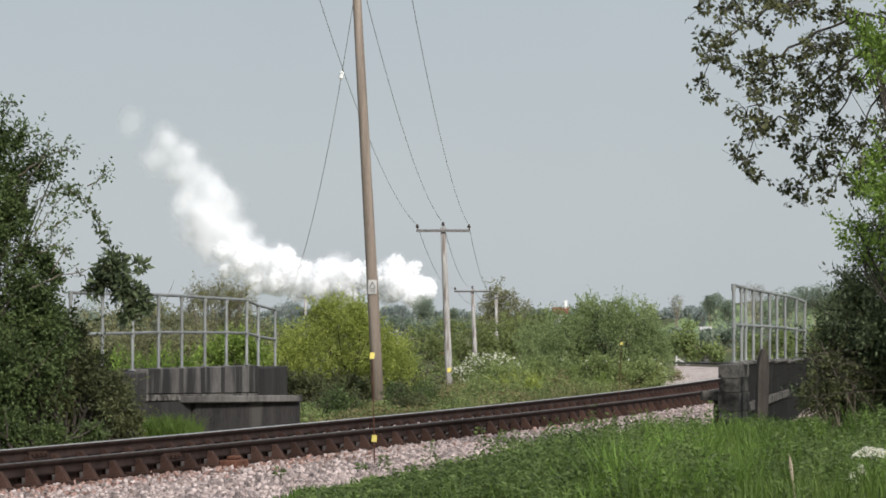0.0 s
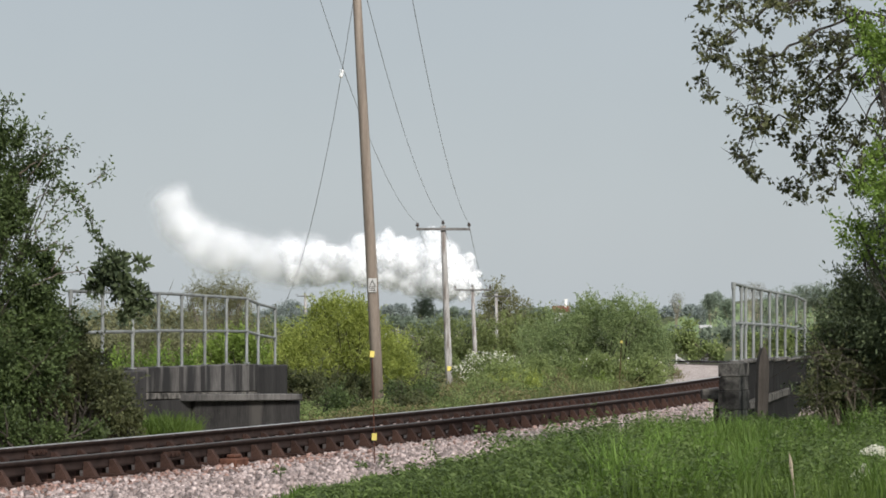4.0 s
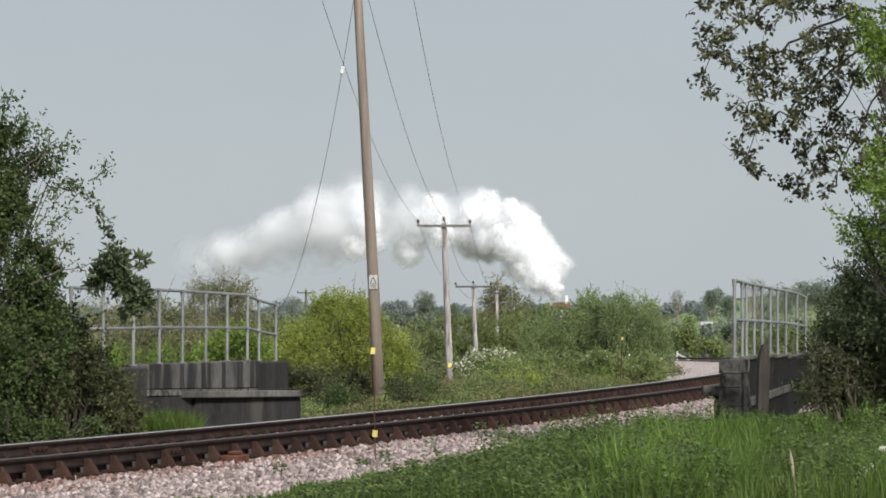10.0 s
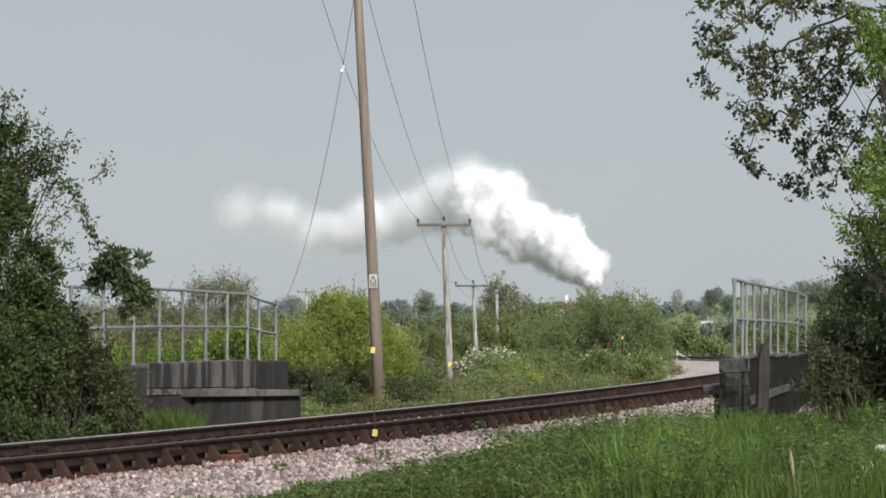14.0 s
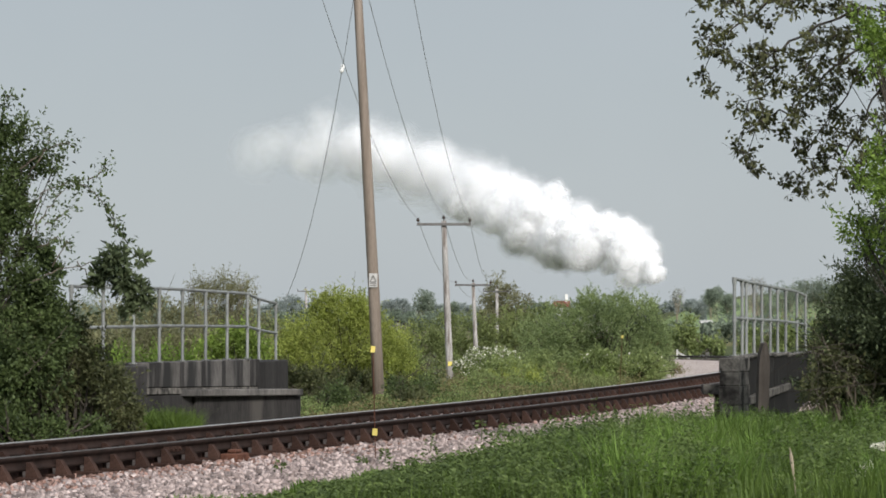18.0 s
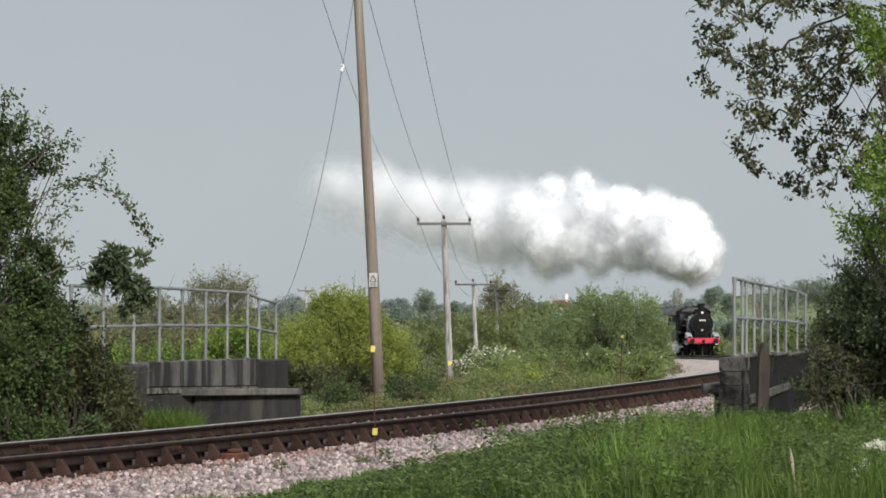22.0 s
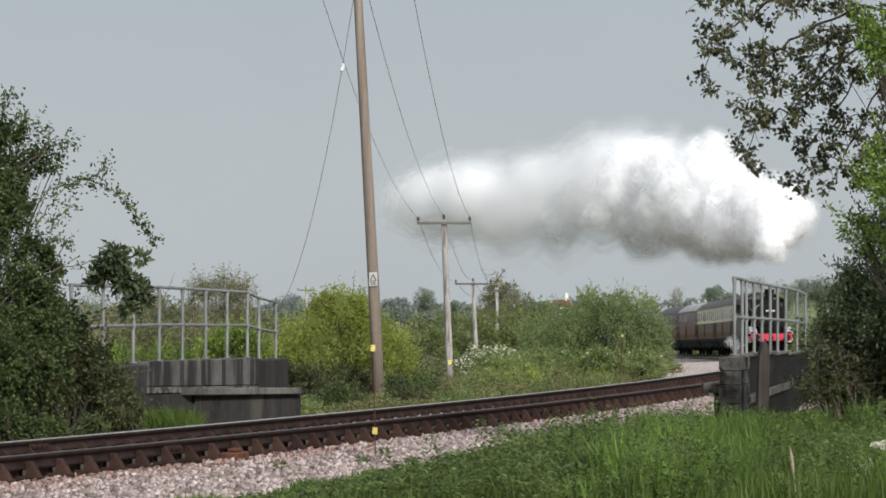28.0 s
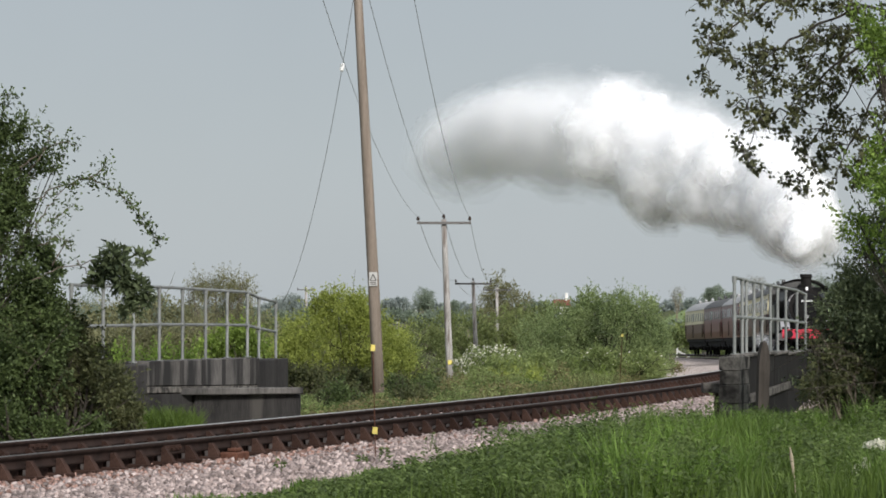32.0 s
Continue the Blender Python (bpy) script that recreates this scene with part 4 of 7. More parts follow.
def left_hedge():
    """Tall hawthorn by the parapet with an arching shoot and a dark hanging spray."""
    y = 41.0
    lobes = at_depth(y, (-5.767, 3.052, 0.7), (-5.323, 3.257, 0.36), (-4.981, 3.311, 0.16), (-5.494, 2.437, 0.5), (-5.186, 2.778, 0.28), (-5.426, 1.617, 0.55), (-5.084, 1.890, 0.26),
                     (-4.742, 3.325, 0.14), (-5.357, 3.667, 0.16), (-5.098, 3.667, 0.11), (-4.879, 1.207, 0.45), (-5.152, 0.933, 0.7), (-4.947, 2.232, 0.24), (-4.811, 1.685, 0.26), (-4.845, 1.993, 0.2), (-4.674, 1.412, 0.22), spread=0.3)
    e = shrub("hawthorn_hedge", "tall overgrown dark green hawthorn hedge beside the track", "hedge", lobes, 62000, 0.052, L_HAW, 11, 12, 0.0, 0.8, shoots=170, base=-1.1)
    o = e.location
    rng = np.random.default_rng(5)
    lv = []
    def at_hedge(u, v):
        return (-5.357 + u * 41 / 6000 - o.x, 40.8 - o.y, 5.307 - v * 41 / 6000 - o.z)

    # the longest shoot swings in the wind
    bm, swing = bmesh.new(), []
    spray(bm, [at_hedge(*p) for p in [(50, 370), (95, 335), (150, 318), (185, 322), (225, 350), (255, 378), (268, 405), (292, 428)]], swing, 0.15, 1, rng, 0.05, 0.009, 0.003, 11, 0.05)
    arch = part("swinging_shoot", bm, M_BARK, e, "long arching shoot with small leaves")
    v, f = leaf_arrays(np.array([a for a, b in swing]), np.array([b for a, b in swing]), 0.06, 0.034, rng)
    fast_mesh("shoot_leaves", v, f, L_HAW, arch)
    paths = [[(40, 300), (80, 265), (115, 255), (138, 262)], [(0, 240), (8, 200), (12, 170), (30, 172)], [(60, 420), (85, 370), (120, 330), (145, 330)],
             [(80, 400), (105, 385), (132, 365)], [(70, 440), (105, 420), (125, 440)], [(60, 300), (95, 240), (70, 225)], [(160, 320), (185, 300), (192, 285)]]
    for p in paths:
        bm = bmesh.new()
        spray(bm, [at_hedge(u, v) for u, v in p], lv, 0.15, 1, rng, 0.05, 0.009, 0.003, 7, 0.05)
        part("arching_shoot", bm, M_BARK, e, "bare arching stem")
    for p in [[(60, 500), (110, 478), (150, 470), (175, 465)], [(140, 462), (165, 490), (190, 520)], [(100, 470), (125, 425), (130, 440)]]:
        bm = bmesh.new()
        spray(bm, [(-5.357 + u * 41 / 6000 - o.x, 40.6 - o.y, 5.307 - v * 41 / 6000 - o.z) for u, v in p], lv, 0.3, 1, rng, 0.05, 0.009, 0.004, 2, 0.05)
        part("arching_shoot", bm, M_BARK, e, "bare arching stem")
    for p in [[(60, 660), (100, 620), (135, 575)], [(20, 600), (60, 620), (90, 650)]]:
        bm = bmesh.new()
        spray(bm, [(-5.357 + u * 41 / 6000 - o.x, 40.0 - o.y, 5.307 - v * 41 / 6000 - o.z) for u, v in p], lv, 2, 2, rng, 0.05, 0.004, 0.002, 0, 0.06)
        part("arching_shoot", bm, M_BARK, e, "bare arching stem")
    pts, d = np.array([a for a, b in lv]), np.array([b for a, b in lv])
    v, f = leaf_arrays(pts, d, 0.055, 0.03, rng)
    fast_mesh("shoot_leaves", v, f, L_HAW, e)
    c = at_depth(40.4, (-3.932, 2.140, 0.17), (-4.080, 1.985, 0.12), (-3.784, 1.884, 0.15), (-3.643, 1.749, 0.15), (-3.744, 1.561, 0.1), (-3.596, 2.167, 0.07), (-4.188, 1.850, 0.07), (-3.515, 1.648, 0.06), spread=0.05)
    rng2 = np.random.default_rng(8)
    pts, d = lobe_points(c, 1500, rng2, 0.85)
    v, f = leaf_arrays(pts - np.array(o), d + rng2.normal(size=d.shape) * 0.7, 0.095, 0.042, rng2)
    s = fast_mesh("hanging_spray", v, f, L_HAW_DK, e)
    s["label"] = "dark glossy hanging leaf spray"
    # Brown bramble leaf, also chosen dark to hold the shade at the hedge's foot.
    shrub("bramble_thicket", "low dark bramble thicket at the foot of the hedge", "bush",
          at_depth(42.0, (-5.068, 0.500, 0.5), (-4.578, 0.570, 0.42), (-4.158, 0.395, 0.36), (-5.348, 0.220, 0.4), (-3.913, 0.220, 0.2), (-4.718, 0.185, 0.34), (-4.578, 0.990, 0.26)),
          30000, 0.05, L_BRAMBLE, 12, 12, 0.0, 0.4, shoots=40)
    shrub("bramble_thicket", "tangled brown bramble with half-bare stems by the parapet", "bush",
          at_depth(41.2, (-4.628, 1.068, 0.34), (-4.353, 0.793, 0.34), (-4.903, 0.793, 0.4), (-4.010, 0.656, 0.28), (-5.177, 1.137, 0.3), (-4.491, 1.274, 0.16)),
          12000, 0.05, L_BRAMBLE, 14, 12, 0.0, 0.6, shoots=60)
    pivot = Vector(at_hedge(50, 370))
    shrub("bramble_thicket", "low green bramble and grass thicket by the rails", "bush",
          at_depth(40.2, (-5.119, 0.107, 0.25), (-4.650, 0.073, 0.22), (-4.181, 0.107, 0.2), (-5.454, 0.274, 0.34)), 9000, 0.05, L_HAW, 13, 8, 0.0, 0.4, shoots=30)
    return arch, pivot


def right_side():
    shrub("dark_bush", "dense dark evergreen bush beside the parapet end", "bush",
          at_depth(40.5, (4.833, 1.480, 0.42), (5.137, 1.817, 0.38), (4.684, 0.940, 0.38), (5.238, 1.075, 0.6), (4.529, 0.602, 0.26), (5.035, 0.602, 0.42),
                   (5.508, 1.480, 0.7), (4.833, 1.885, 0.12), (4.630, 1.277, 0.2), (5.441, 2.223, 0.4), (5.103, 2.290, 0.16), (5.035, 2.526, 0.1), (5.292, 2.560, 0.2)), 38000, 0.062, L_HAW_DK, 21, 16, 0.0, 0.6, shoots=200, wide=0.36)
    shrub("bramble_thicket", "tangled half-bare bramble in front of the dark bush", "bush",
          at_depth(39.8, (4.418, 0.618, 0.26), (4.683, 0.817, 0.3), (5.015, 0.618, 0.3), (4.550, 1.016, 0.2), (5.147, 0.883, 0.25)),
          5000, 0.06, L_BRAMBLE, 22, 14, 0.0, 0.8, shoots=40, stem_mat=M_BARK, wide=0.4)
    # a tangle of dead stems hangs before it
    rng = np.random.default_rng(26)
    t0 = np.array((4.570, 39.4, 0.0))
    e = tagged(empty("dead_stems", pose(*t0)), "tangle of grey-brown dead bramble stems before the dark bush", "dead stems")
    for k in range(16):
        u, v = rng.uniform(1425, 1530), rng.uniform(600, 715)
        a = np.array((-5.148 + u * 39.4 / 6000, 39.4 + rng.uniform(-0.3, 0.2), 5.157 - v * 39.4 / 6000)) - t0
        run = np.array((rng.normal() * 0.3, rng.normal() * 0.1, rng.normal() * 0.22))
        bm = bmesh.new()
        tube(bm, [a - run, a + np.array((0, 0, rng.uniform(0, 0.12))), a + run * 0.6, a + run + np.array((0, 0, -0.12))], [0.004, 0.0036, 0.003, 0.0018], 5)
        part("stem", bm, M_TWIG, e)
    rng = np.random.default_rng(6)
    e = tagged(empty("oak_tree", pose(5.9, 38, 0.0)), "oak tree with drooping branches and clusters of young dark leaves", "tree")
    o = np.array((5.9, 38, 0.0))
    bm = bmesh.new()
    tube(bm, [(0.3, 0.2, -0.2), (0.2, 0.1, 1.5), (0.05, 0, 3.2), (0.2, -0.1, 5.0), (0.3, 0, 6.6)], [0.24, 0.2, 0.17, 0.12, 0.06], 12)
    part("trunk", bm, M_BARK, e, smooth=True)
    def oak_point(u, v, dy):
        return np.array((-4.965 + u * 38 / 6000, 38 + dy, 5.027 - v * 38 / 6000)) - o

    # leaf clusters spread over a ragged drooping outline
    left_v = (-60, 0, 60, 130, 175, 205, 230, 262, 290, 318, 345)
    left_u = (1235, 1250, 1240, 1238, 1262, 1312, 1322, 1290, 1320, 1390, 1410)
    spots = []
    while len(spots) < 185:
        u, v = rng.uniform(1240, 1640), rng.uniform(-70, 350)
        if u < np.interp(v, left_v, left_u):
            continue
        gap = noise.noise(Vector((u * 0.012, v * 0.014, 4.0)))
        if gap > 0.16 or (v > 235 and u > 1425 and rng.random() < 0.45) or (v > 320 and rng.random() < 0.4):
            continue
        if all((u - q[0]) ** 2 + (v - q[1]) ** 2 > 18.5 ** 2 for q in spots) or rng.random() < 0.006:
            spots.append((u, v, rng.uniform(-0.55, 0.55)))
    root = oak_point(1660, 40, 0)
    nodes, parent, load = [np.array((0.2, 0, root[2] - 0.6)), root], [-1, 0], [0, 0]
    # five limbs sweep out and droop
    for u, v, u1, v1 in ((1560, -40, 1330, 20), (1560, 10, 1340, 110), (1560, 60, 1400, 200), (1570, 90, 1430, 270), (1580, 150, 1480, 320)):
        last = 1
        for k in range(1, 8):
            f = k / 7
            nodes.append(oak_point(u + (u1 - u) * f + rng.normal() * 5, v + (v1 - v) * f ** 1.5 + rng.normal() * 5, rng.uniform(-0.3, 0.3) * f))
            parent.append(last)
            load.append(0)
            last = len(nodes) - 1
    tips = []
    for q in sorted(spots, key=lambda s_: (s_[0] - 1640) ** 2 + (s_[1] + 20) ** 2):
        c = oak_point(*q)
        dist = [np.linalg.norm((c - n_) * (1, 0.6, 1)) + 0.35 * max(0, n_[0] * 0 + c[2] - n_[2]) + 0.4 * max(0, c[0] - n_[0]) for n_ in nodes]
        k = int(np.argmin(dist[2:])) + 2
        mid = nodes[k] * 0.45 + c * 0.55 + rng.normal(size=3) * 0.03 + np.array((0, 0, 0.05))
        nodes += [mid, c]
        parent += [k, len(nodes) - 2]
        load += [0, 0]
        tips.append((c, c - mid))
    for k in range(len(nodes) - 1, 0, -1):
        load[k] = max(load[k], 1)
        load[parent[k]] += load[k]
    limb = [0, 1]
    for k in range(2, len(nodes)):
        limb.append(k if parent[k] == 1 else limb[parent[k]])
    for first in sorted(set(limb[2:])):
        bm = bmesh.new()
        for k in range(2, len(nodes)):
            if limb[k] == first:
                p0 = nodes[parent[k]]
                bend = (p0 + nodes[k]) / 2 + rng.normal(size=3) * 0.012
                r0, r1 = 0.0054 * min(load[parent[k]], load[k] * 2) ** 0.45, 0.0054 * load[k] ** 0.45
                tube(bm, [p0, bend, nodes[k]], [r0, (r0 + r1) / 2, r1], 5)
        # bare side twigs
        for k in list(range(2, len(nodes))) * 2:
            if limb[k] == first and rng.random() < 0.85:
                d = rng.normal(size=3) + np.array((-0.4, 0, -0.5))
                e1 = nodes[k] + d / np.linalg.norm(d) * rng.uniform(0.08, 0.22)
                tube(bm, [nodes[k], (nodes[k] + e1) / 2 + rng.normal(size=3) * 0.015, e1], [0.0032, 0.0026, 0.0015], 4)
                if rng.random() < 0.5:
                    tips.append((e1, d * 0.0))
        part("branch", bm, M_TWIG, e)
    pts, d = [], []
    for p, t in tips:
        small = np.linalg.norm(t) == 0
        k = rng.integers(3, 7) if small else rng.integers(32, 50)
        r = rng.normal(size=(k, 3)) * (0.012 if small else rng.uniform(0.02, 0.032))
        pts.append(p + r)
        out = r / np.maximum(np.linalg.norm(r, axis=1, keepdims=True), 1e-6)
        d.append(out + rng.normal(size=(k, 3)) * 0.35 + np.array((0, 0, -0.35)))
    pts, d = np.concatenate(pts), np.concatenate(d)
    v, f = leaf_arrays(pts, d, 0.058, 0.04, rng)
    fast_mesh("crown", v, f, L_OAK, e)
    shrub("maple_tree", "bright fresh green maple foliage lit by the sky", "tree",
          at_depth(36.5, (4.842, 4.339, 0.4), (4.660, 4.522, 0.2), (4.934, 3.122, 0.36), (4.721, 2.879, 0.2), (4.903, 2.636, 0.3),
                   (4.629, 4.430, 0.16), (5.086, 5.130, 0.5), (4.55, 2.98, 0.13), (4.40, 2.46, 0.16), (4.56, 2.30, 0.2), (4.72, 3.30, 0.14), (4.85, 2.2, 0.25)), 8600, 0.055, L_LIME, 23, 14, 0.0, 0.8, shoots=70, base=1.2)


ARCH, ARCH_PIVOT = left_hedge()
right_side()

# behind the track, from near to far
shrub("willow_bush", "rounded yellow-green young willow bush", "bush",
      at_depth(76, (-2.33, 1.04, 0.95), (-2.90, 0.72, 0.75), (-1.70, 0.72, 0.75), (-1.06, 0.40, 0.55), (-3.34, 0.91, 0.45), (-2.27, 1.61, 0.5), (-2.65, 1.67, 0.3), (-1.82, 1.48, 0.35), (-1.19, 0.91, 0.4), (-3.60, 0.47, 0.5)),
      64000, 0.05, L_YEL, 31, 14, None, 0.5, shoots=380)
shrub("willow_bush", "bright yellow-green willow scrub behind the railing", "bush",
      at_depth(74, (-4.61, 0.84, 0.5), (-4.98, 0.62, 0.4), (-4.09, 0.62, 0.4), (-4.43, 1.05, 0.28)), 9000, 0.07, L_SCRUB, 32, 10, None, 0.5, shoots=60)
shrub("hedge_scrub", "dull brownish green scrub behind the railing", "bush",
      at_depth(84, (-6.15, 0.71, 0.6), (-6.78, 0.78, 0.6), (-7.48, 0.71, 0.6), (-8.25, 0.78, 0.6), (-9.02, 0.71, 0.6), (-5.52, 0.57, 0.5)), 14000, 0.075, L_BIRCH, 46, 14, None, 0.7, shoots=80)
shrub("bramble_patch", "fresh green shoots among the scrub behind the railing", "bush",
      at_depth(72, (-6.05, 0.52, 0.35), (-6.77, 0.52, 0.35), (-7.43, 0.52, 0.35), (-5.45, 0.46, 0.3)), 5000, 0.06, L_LIME, 47, 8, None, 0.7, shoots=60)
shrub("bramble_patch", "brownish bramble patch at the foot of the pole", "bush",
      at_depth(69.5, (-2.65, 0.1, 0.36), (-2.10, 0.08, 0.4), (-3.01, 0.16, 0.3), (-1.64, 0.05, 0.34), (-3.25, 0.0, 0.26), (-0.85, -0.05, 0.3), (-0.45, -0.1, 0.26)), 20000, 0.06, L_BRAMBLE, 33, 14, None, 0.5, shoots=60, stem_mat=M_BARK)
shrub("hedge_scrub", "mixed green scrub along the railway fence", "bush",
      at_depth(78, (-0.90, -0.01, 0.5), (-0.57, -0.18, 0.34), (-0.83, 0.44, 0.35), (1.01, -0.13, 0.4), (1.38, 0.05, 0.55), (2.03, 0.11, 0.55)), 32000, 0.06, L_MID, 34, 10, None, 0.5, shoots=50)
shrub("hawthorn_bush", "low hawthorn bush covered in white blossom", "bush",
      at_depth(100, (1.10, -0.10, 0.55), (1.77, -0.10, 0.5), (0.80, -0.22, 0.36), (1.43, 0.23, 0.3), (2.18, 0.06, 0.22), (0.47, -0.02, 0.2)), 14000, 0.065, L_MID, 35, 8, None, 0.5, flower=2600, shoots=60)
shrub("sallow_bush", "large rounded grey-green sallow bush by the line", "bush",
      at_depth(90, (4.14, 1.10, 1.0), (5.04, 1.18, 0.85), (3.32, 0.95, 0.85), (2.64, 0.81, 0.7), (5.56, 0.73, 0.6), (4.59, 1.71, 0.45), (3.84, 1.71, 0.4), (5.34, 1.63, 0.4), (3.02, 1.54, 0.3), (3.99, 0.28, 0.9), (5.04, 0.28, 0.8), (2.79, 0.13, 0.8), (5.72, 0.3, 0.42), (5.6, 0.95, 0.42), (5.3, 0.6, 0.6)),
      100000, 0.052, L_GREY, 36, 14, None, 0.35, shoots=200)
shrub("bank_scrub", "olive scrub and rough grass on the bank", "bush",
      at_depth(80, (3.01, 0.08, 0.45), (3.68, 0.21, 0.5), (4.35, 0.15, 0.45), (4.88, 0.21, 0.42), (2.55, -0.12, 0.35), (3.68, 0.41, 0.3)), 26000, 0.058, L_MID, 37, 8, None, 0.5, flower=90, shoots=40)
shrub("hedge_row", "dull green overgrown hedge beyond the poles", "hedge",
      at_depth(205, (-2.87, -0.30, 1.0), (-1.33, 0.11, 1.23), (0.21, 0.28, 1.37), (1.74, 0.46, 1.37), (3.28, 0.46, 1.37), (4.82, 0.46, 1.51), (-0.82, -1.25, 1.92), (2.25, -1.25, 1.92), (4.99, -0.91, 1.78), (-3.21, -1.25, 1.64), (6.01, 0.97, 1.10)),
      30000, 0.17, L_HEDGE, 38, 12, None, 0.5, shoots=60)
shrub("hedge_row", "dark green hedge in the hollow behind the poles", "hedge",
      at_depth(130, (-1.10, -0.66, 0.7), (-2.04, -0.47, 0.8), (-3.12, -0.25, 1.0), (-4.85, -0.04, 1.2), (-6.59, 0.18, 1.2)), 12000, 0.14, L_HEDGE, 39, 10, None, 0.5, shoots=30)
shrub("hedge_row", "green hedge behind the bridge railing", "hedge",
      at_depth(125, (-6.96, 0.85, 0.9), (-8.21, 0.85, 0.9), (-9.46, 1.17, 0.9), (-10.71, 1.27, 1.0), (-12.17, 1.17, 1.0), (-13.42, 0.96, 1.0), (-15.08, 0.96, 1.2), (-16.96, 0.96, 1.3)), 14000, 0.12, L_BIRCH, 40, 10, None, 0.5, shoots=40)
shrub("birch_tree", "half-leafed brownish tree with an airy crown", "tree",
      at_depth(140, (-9.19, 2.53, 0.9), (-10.01, 2.41, 0.6), (-8.38, 2.41, 0.65), (-9.19, 1.71, 1.0), (-10.13, 2.76, 0.55), (-8.21, 2.69, 0.55), (-9.15, 2.93, 0.5), (-8.03, 1.48, 0.7), (-10.36, 1.48, 0.7)), 15000, 0.1, L_BIRCH, 41, 24, None, 0.9, shoots=60, wide=0.3)
shrub("ash_tree", "brownish ivy-clad tree beyond the poles", "tree",
      at_depth(290, (5.12, 2.93, 1.5), (4.16, 2.21, 1.5), (6.19, 2.45, 1.3), (4.64, 3.80, 0.8), (5.12, 1.24, 2.2)), 8000, 0.22, L_BIRCH, 42, 10, None, 0.8, shoots=30, wide=0.4, stem_mat=M_BARE)
shrub("trackside_scrub", "low yellowish green scrub beyond the line", "bush",
      at_depth(285, (21.18, -0.90, 0.9), (22.70, -0.99, 0.8), (20.00, -0.42, 1.0), (20.23, 0.53, 0.9), (25.93, -0.90, 1.3), (28.79, -0.66, 1.5), (31.64, -0.42, 1.5)), 9000, 0.3, L_MID, 43, 8, None, 0.5, shoots=30)


def far_trees():
    """Trees of the distance, each a thing of its own."""
    rng = random.Random(9)
    # Leaf and trunk colours here have the haze painted in, bluest farthest off.
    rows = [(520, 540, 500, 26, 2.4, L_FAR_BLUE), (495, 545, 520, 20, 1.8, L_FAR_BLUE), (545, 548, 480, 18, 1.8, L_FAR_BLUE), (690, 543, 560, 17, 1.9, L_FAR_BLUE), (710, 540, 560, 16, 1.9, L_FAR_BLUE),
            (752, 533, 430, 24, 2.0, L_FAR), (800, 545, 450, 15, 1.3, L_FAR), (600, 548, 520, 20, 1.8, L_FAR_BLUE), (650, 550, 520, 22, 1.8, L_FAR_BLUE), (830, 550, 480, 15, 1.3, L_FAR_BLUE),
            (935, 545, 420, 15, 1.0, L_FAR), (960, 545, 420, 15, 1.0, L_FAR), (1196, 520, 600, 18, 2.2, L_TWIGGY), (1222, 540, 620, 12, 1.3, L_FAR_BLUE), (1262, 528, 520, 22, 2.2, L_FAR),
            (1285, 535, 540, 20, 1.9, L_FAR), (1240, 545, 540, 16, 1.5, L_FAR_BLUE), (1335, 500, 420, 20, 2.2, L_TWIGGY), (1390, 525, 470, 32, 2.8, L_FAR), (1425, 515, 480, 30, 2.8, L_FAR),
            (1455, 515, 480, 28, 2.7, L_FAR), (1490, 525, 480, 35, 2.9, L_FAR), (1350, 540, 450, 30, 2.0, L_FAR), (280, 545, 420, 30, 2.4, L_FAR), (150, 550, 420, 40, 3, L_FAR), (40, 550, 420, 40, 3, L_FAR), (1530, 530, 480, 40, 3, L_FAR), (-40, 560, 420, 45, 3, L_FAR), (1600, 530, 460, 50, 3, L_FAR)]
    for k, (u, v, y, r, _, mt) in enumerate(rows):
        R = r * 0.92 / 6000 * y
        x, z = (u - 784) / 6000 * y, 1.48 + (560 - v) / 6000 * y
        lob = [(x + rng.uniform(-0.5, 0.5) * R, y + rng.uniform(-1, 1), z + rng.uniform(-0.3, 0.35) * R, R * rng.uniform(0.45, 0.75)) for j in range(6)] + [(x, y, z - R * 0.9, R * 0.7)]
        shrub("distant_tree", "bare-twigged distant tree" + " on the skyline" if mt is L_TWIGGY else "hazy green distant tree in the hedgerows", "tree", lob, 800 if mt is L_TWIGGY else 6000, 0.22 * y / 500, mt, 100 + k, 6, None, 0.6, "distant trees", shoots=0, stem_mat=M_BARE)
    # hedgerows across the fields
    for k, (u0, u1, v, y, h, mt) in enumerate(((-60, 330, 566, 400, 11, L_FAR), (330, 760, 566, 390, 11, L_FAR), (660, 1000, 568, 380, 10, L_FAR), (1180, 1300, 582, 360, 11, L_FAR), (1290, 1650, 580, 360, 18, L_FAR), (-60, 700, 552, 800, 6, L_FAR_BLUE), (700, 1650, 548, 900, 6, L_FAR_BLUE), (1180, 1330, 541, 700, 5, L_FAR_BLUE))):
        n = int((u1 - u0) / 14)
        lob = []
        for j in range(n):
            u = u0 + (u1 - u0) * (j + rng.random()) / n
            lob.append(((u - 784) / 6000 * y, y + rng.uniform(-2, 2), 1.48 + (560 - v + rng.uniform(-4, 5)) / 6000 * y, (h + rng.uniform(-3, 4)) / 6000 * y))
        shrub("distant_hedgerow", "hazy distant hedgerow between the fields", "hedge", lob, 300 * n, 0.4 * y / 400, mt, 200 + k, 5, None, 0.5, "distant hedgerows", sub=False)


far_trees()


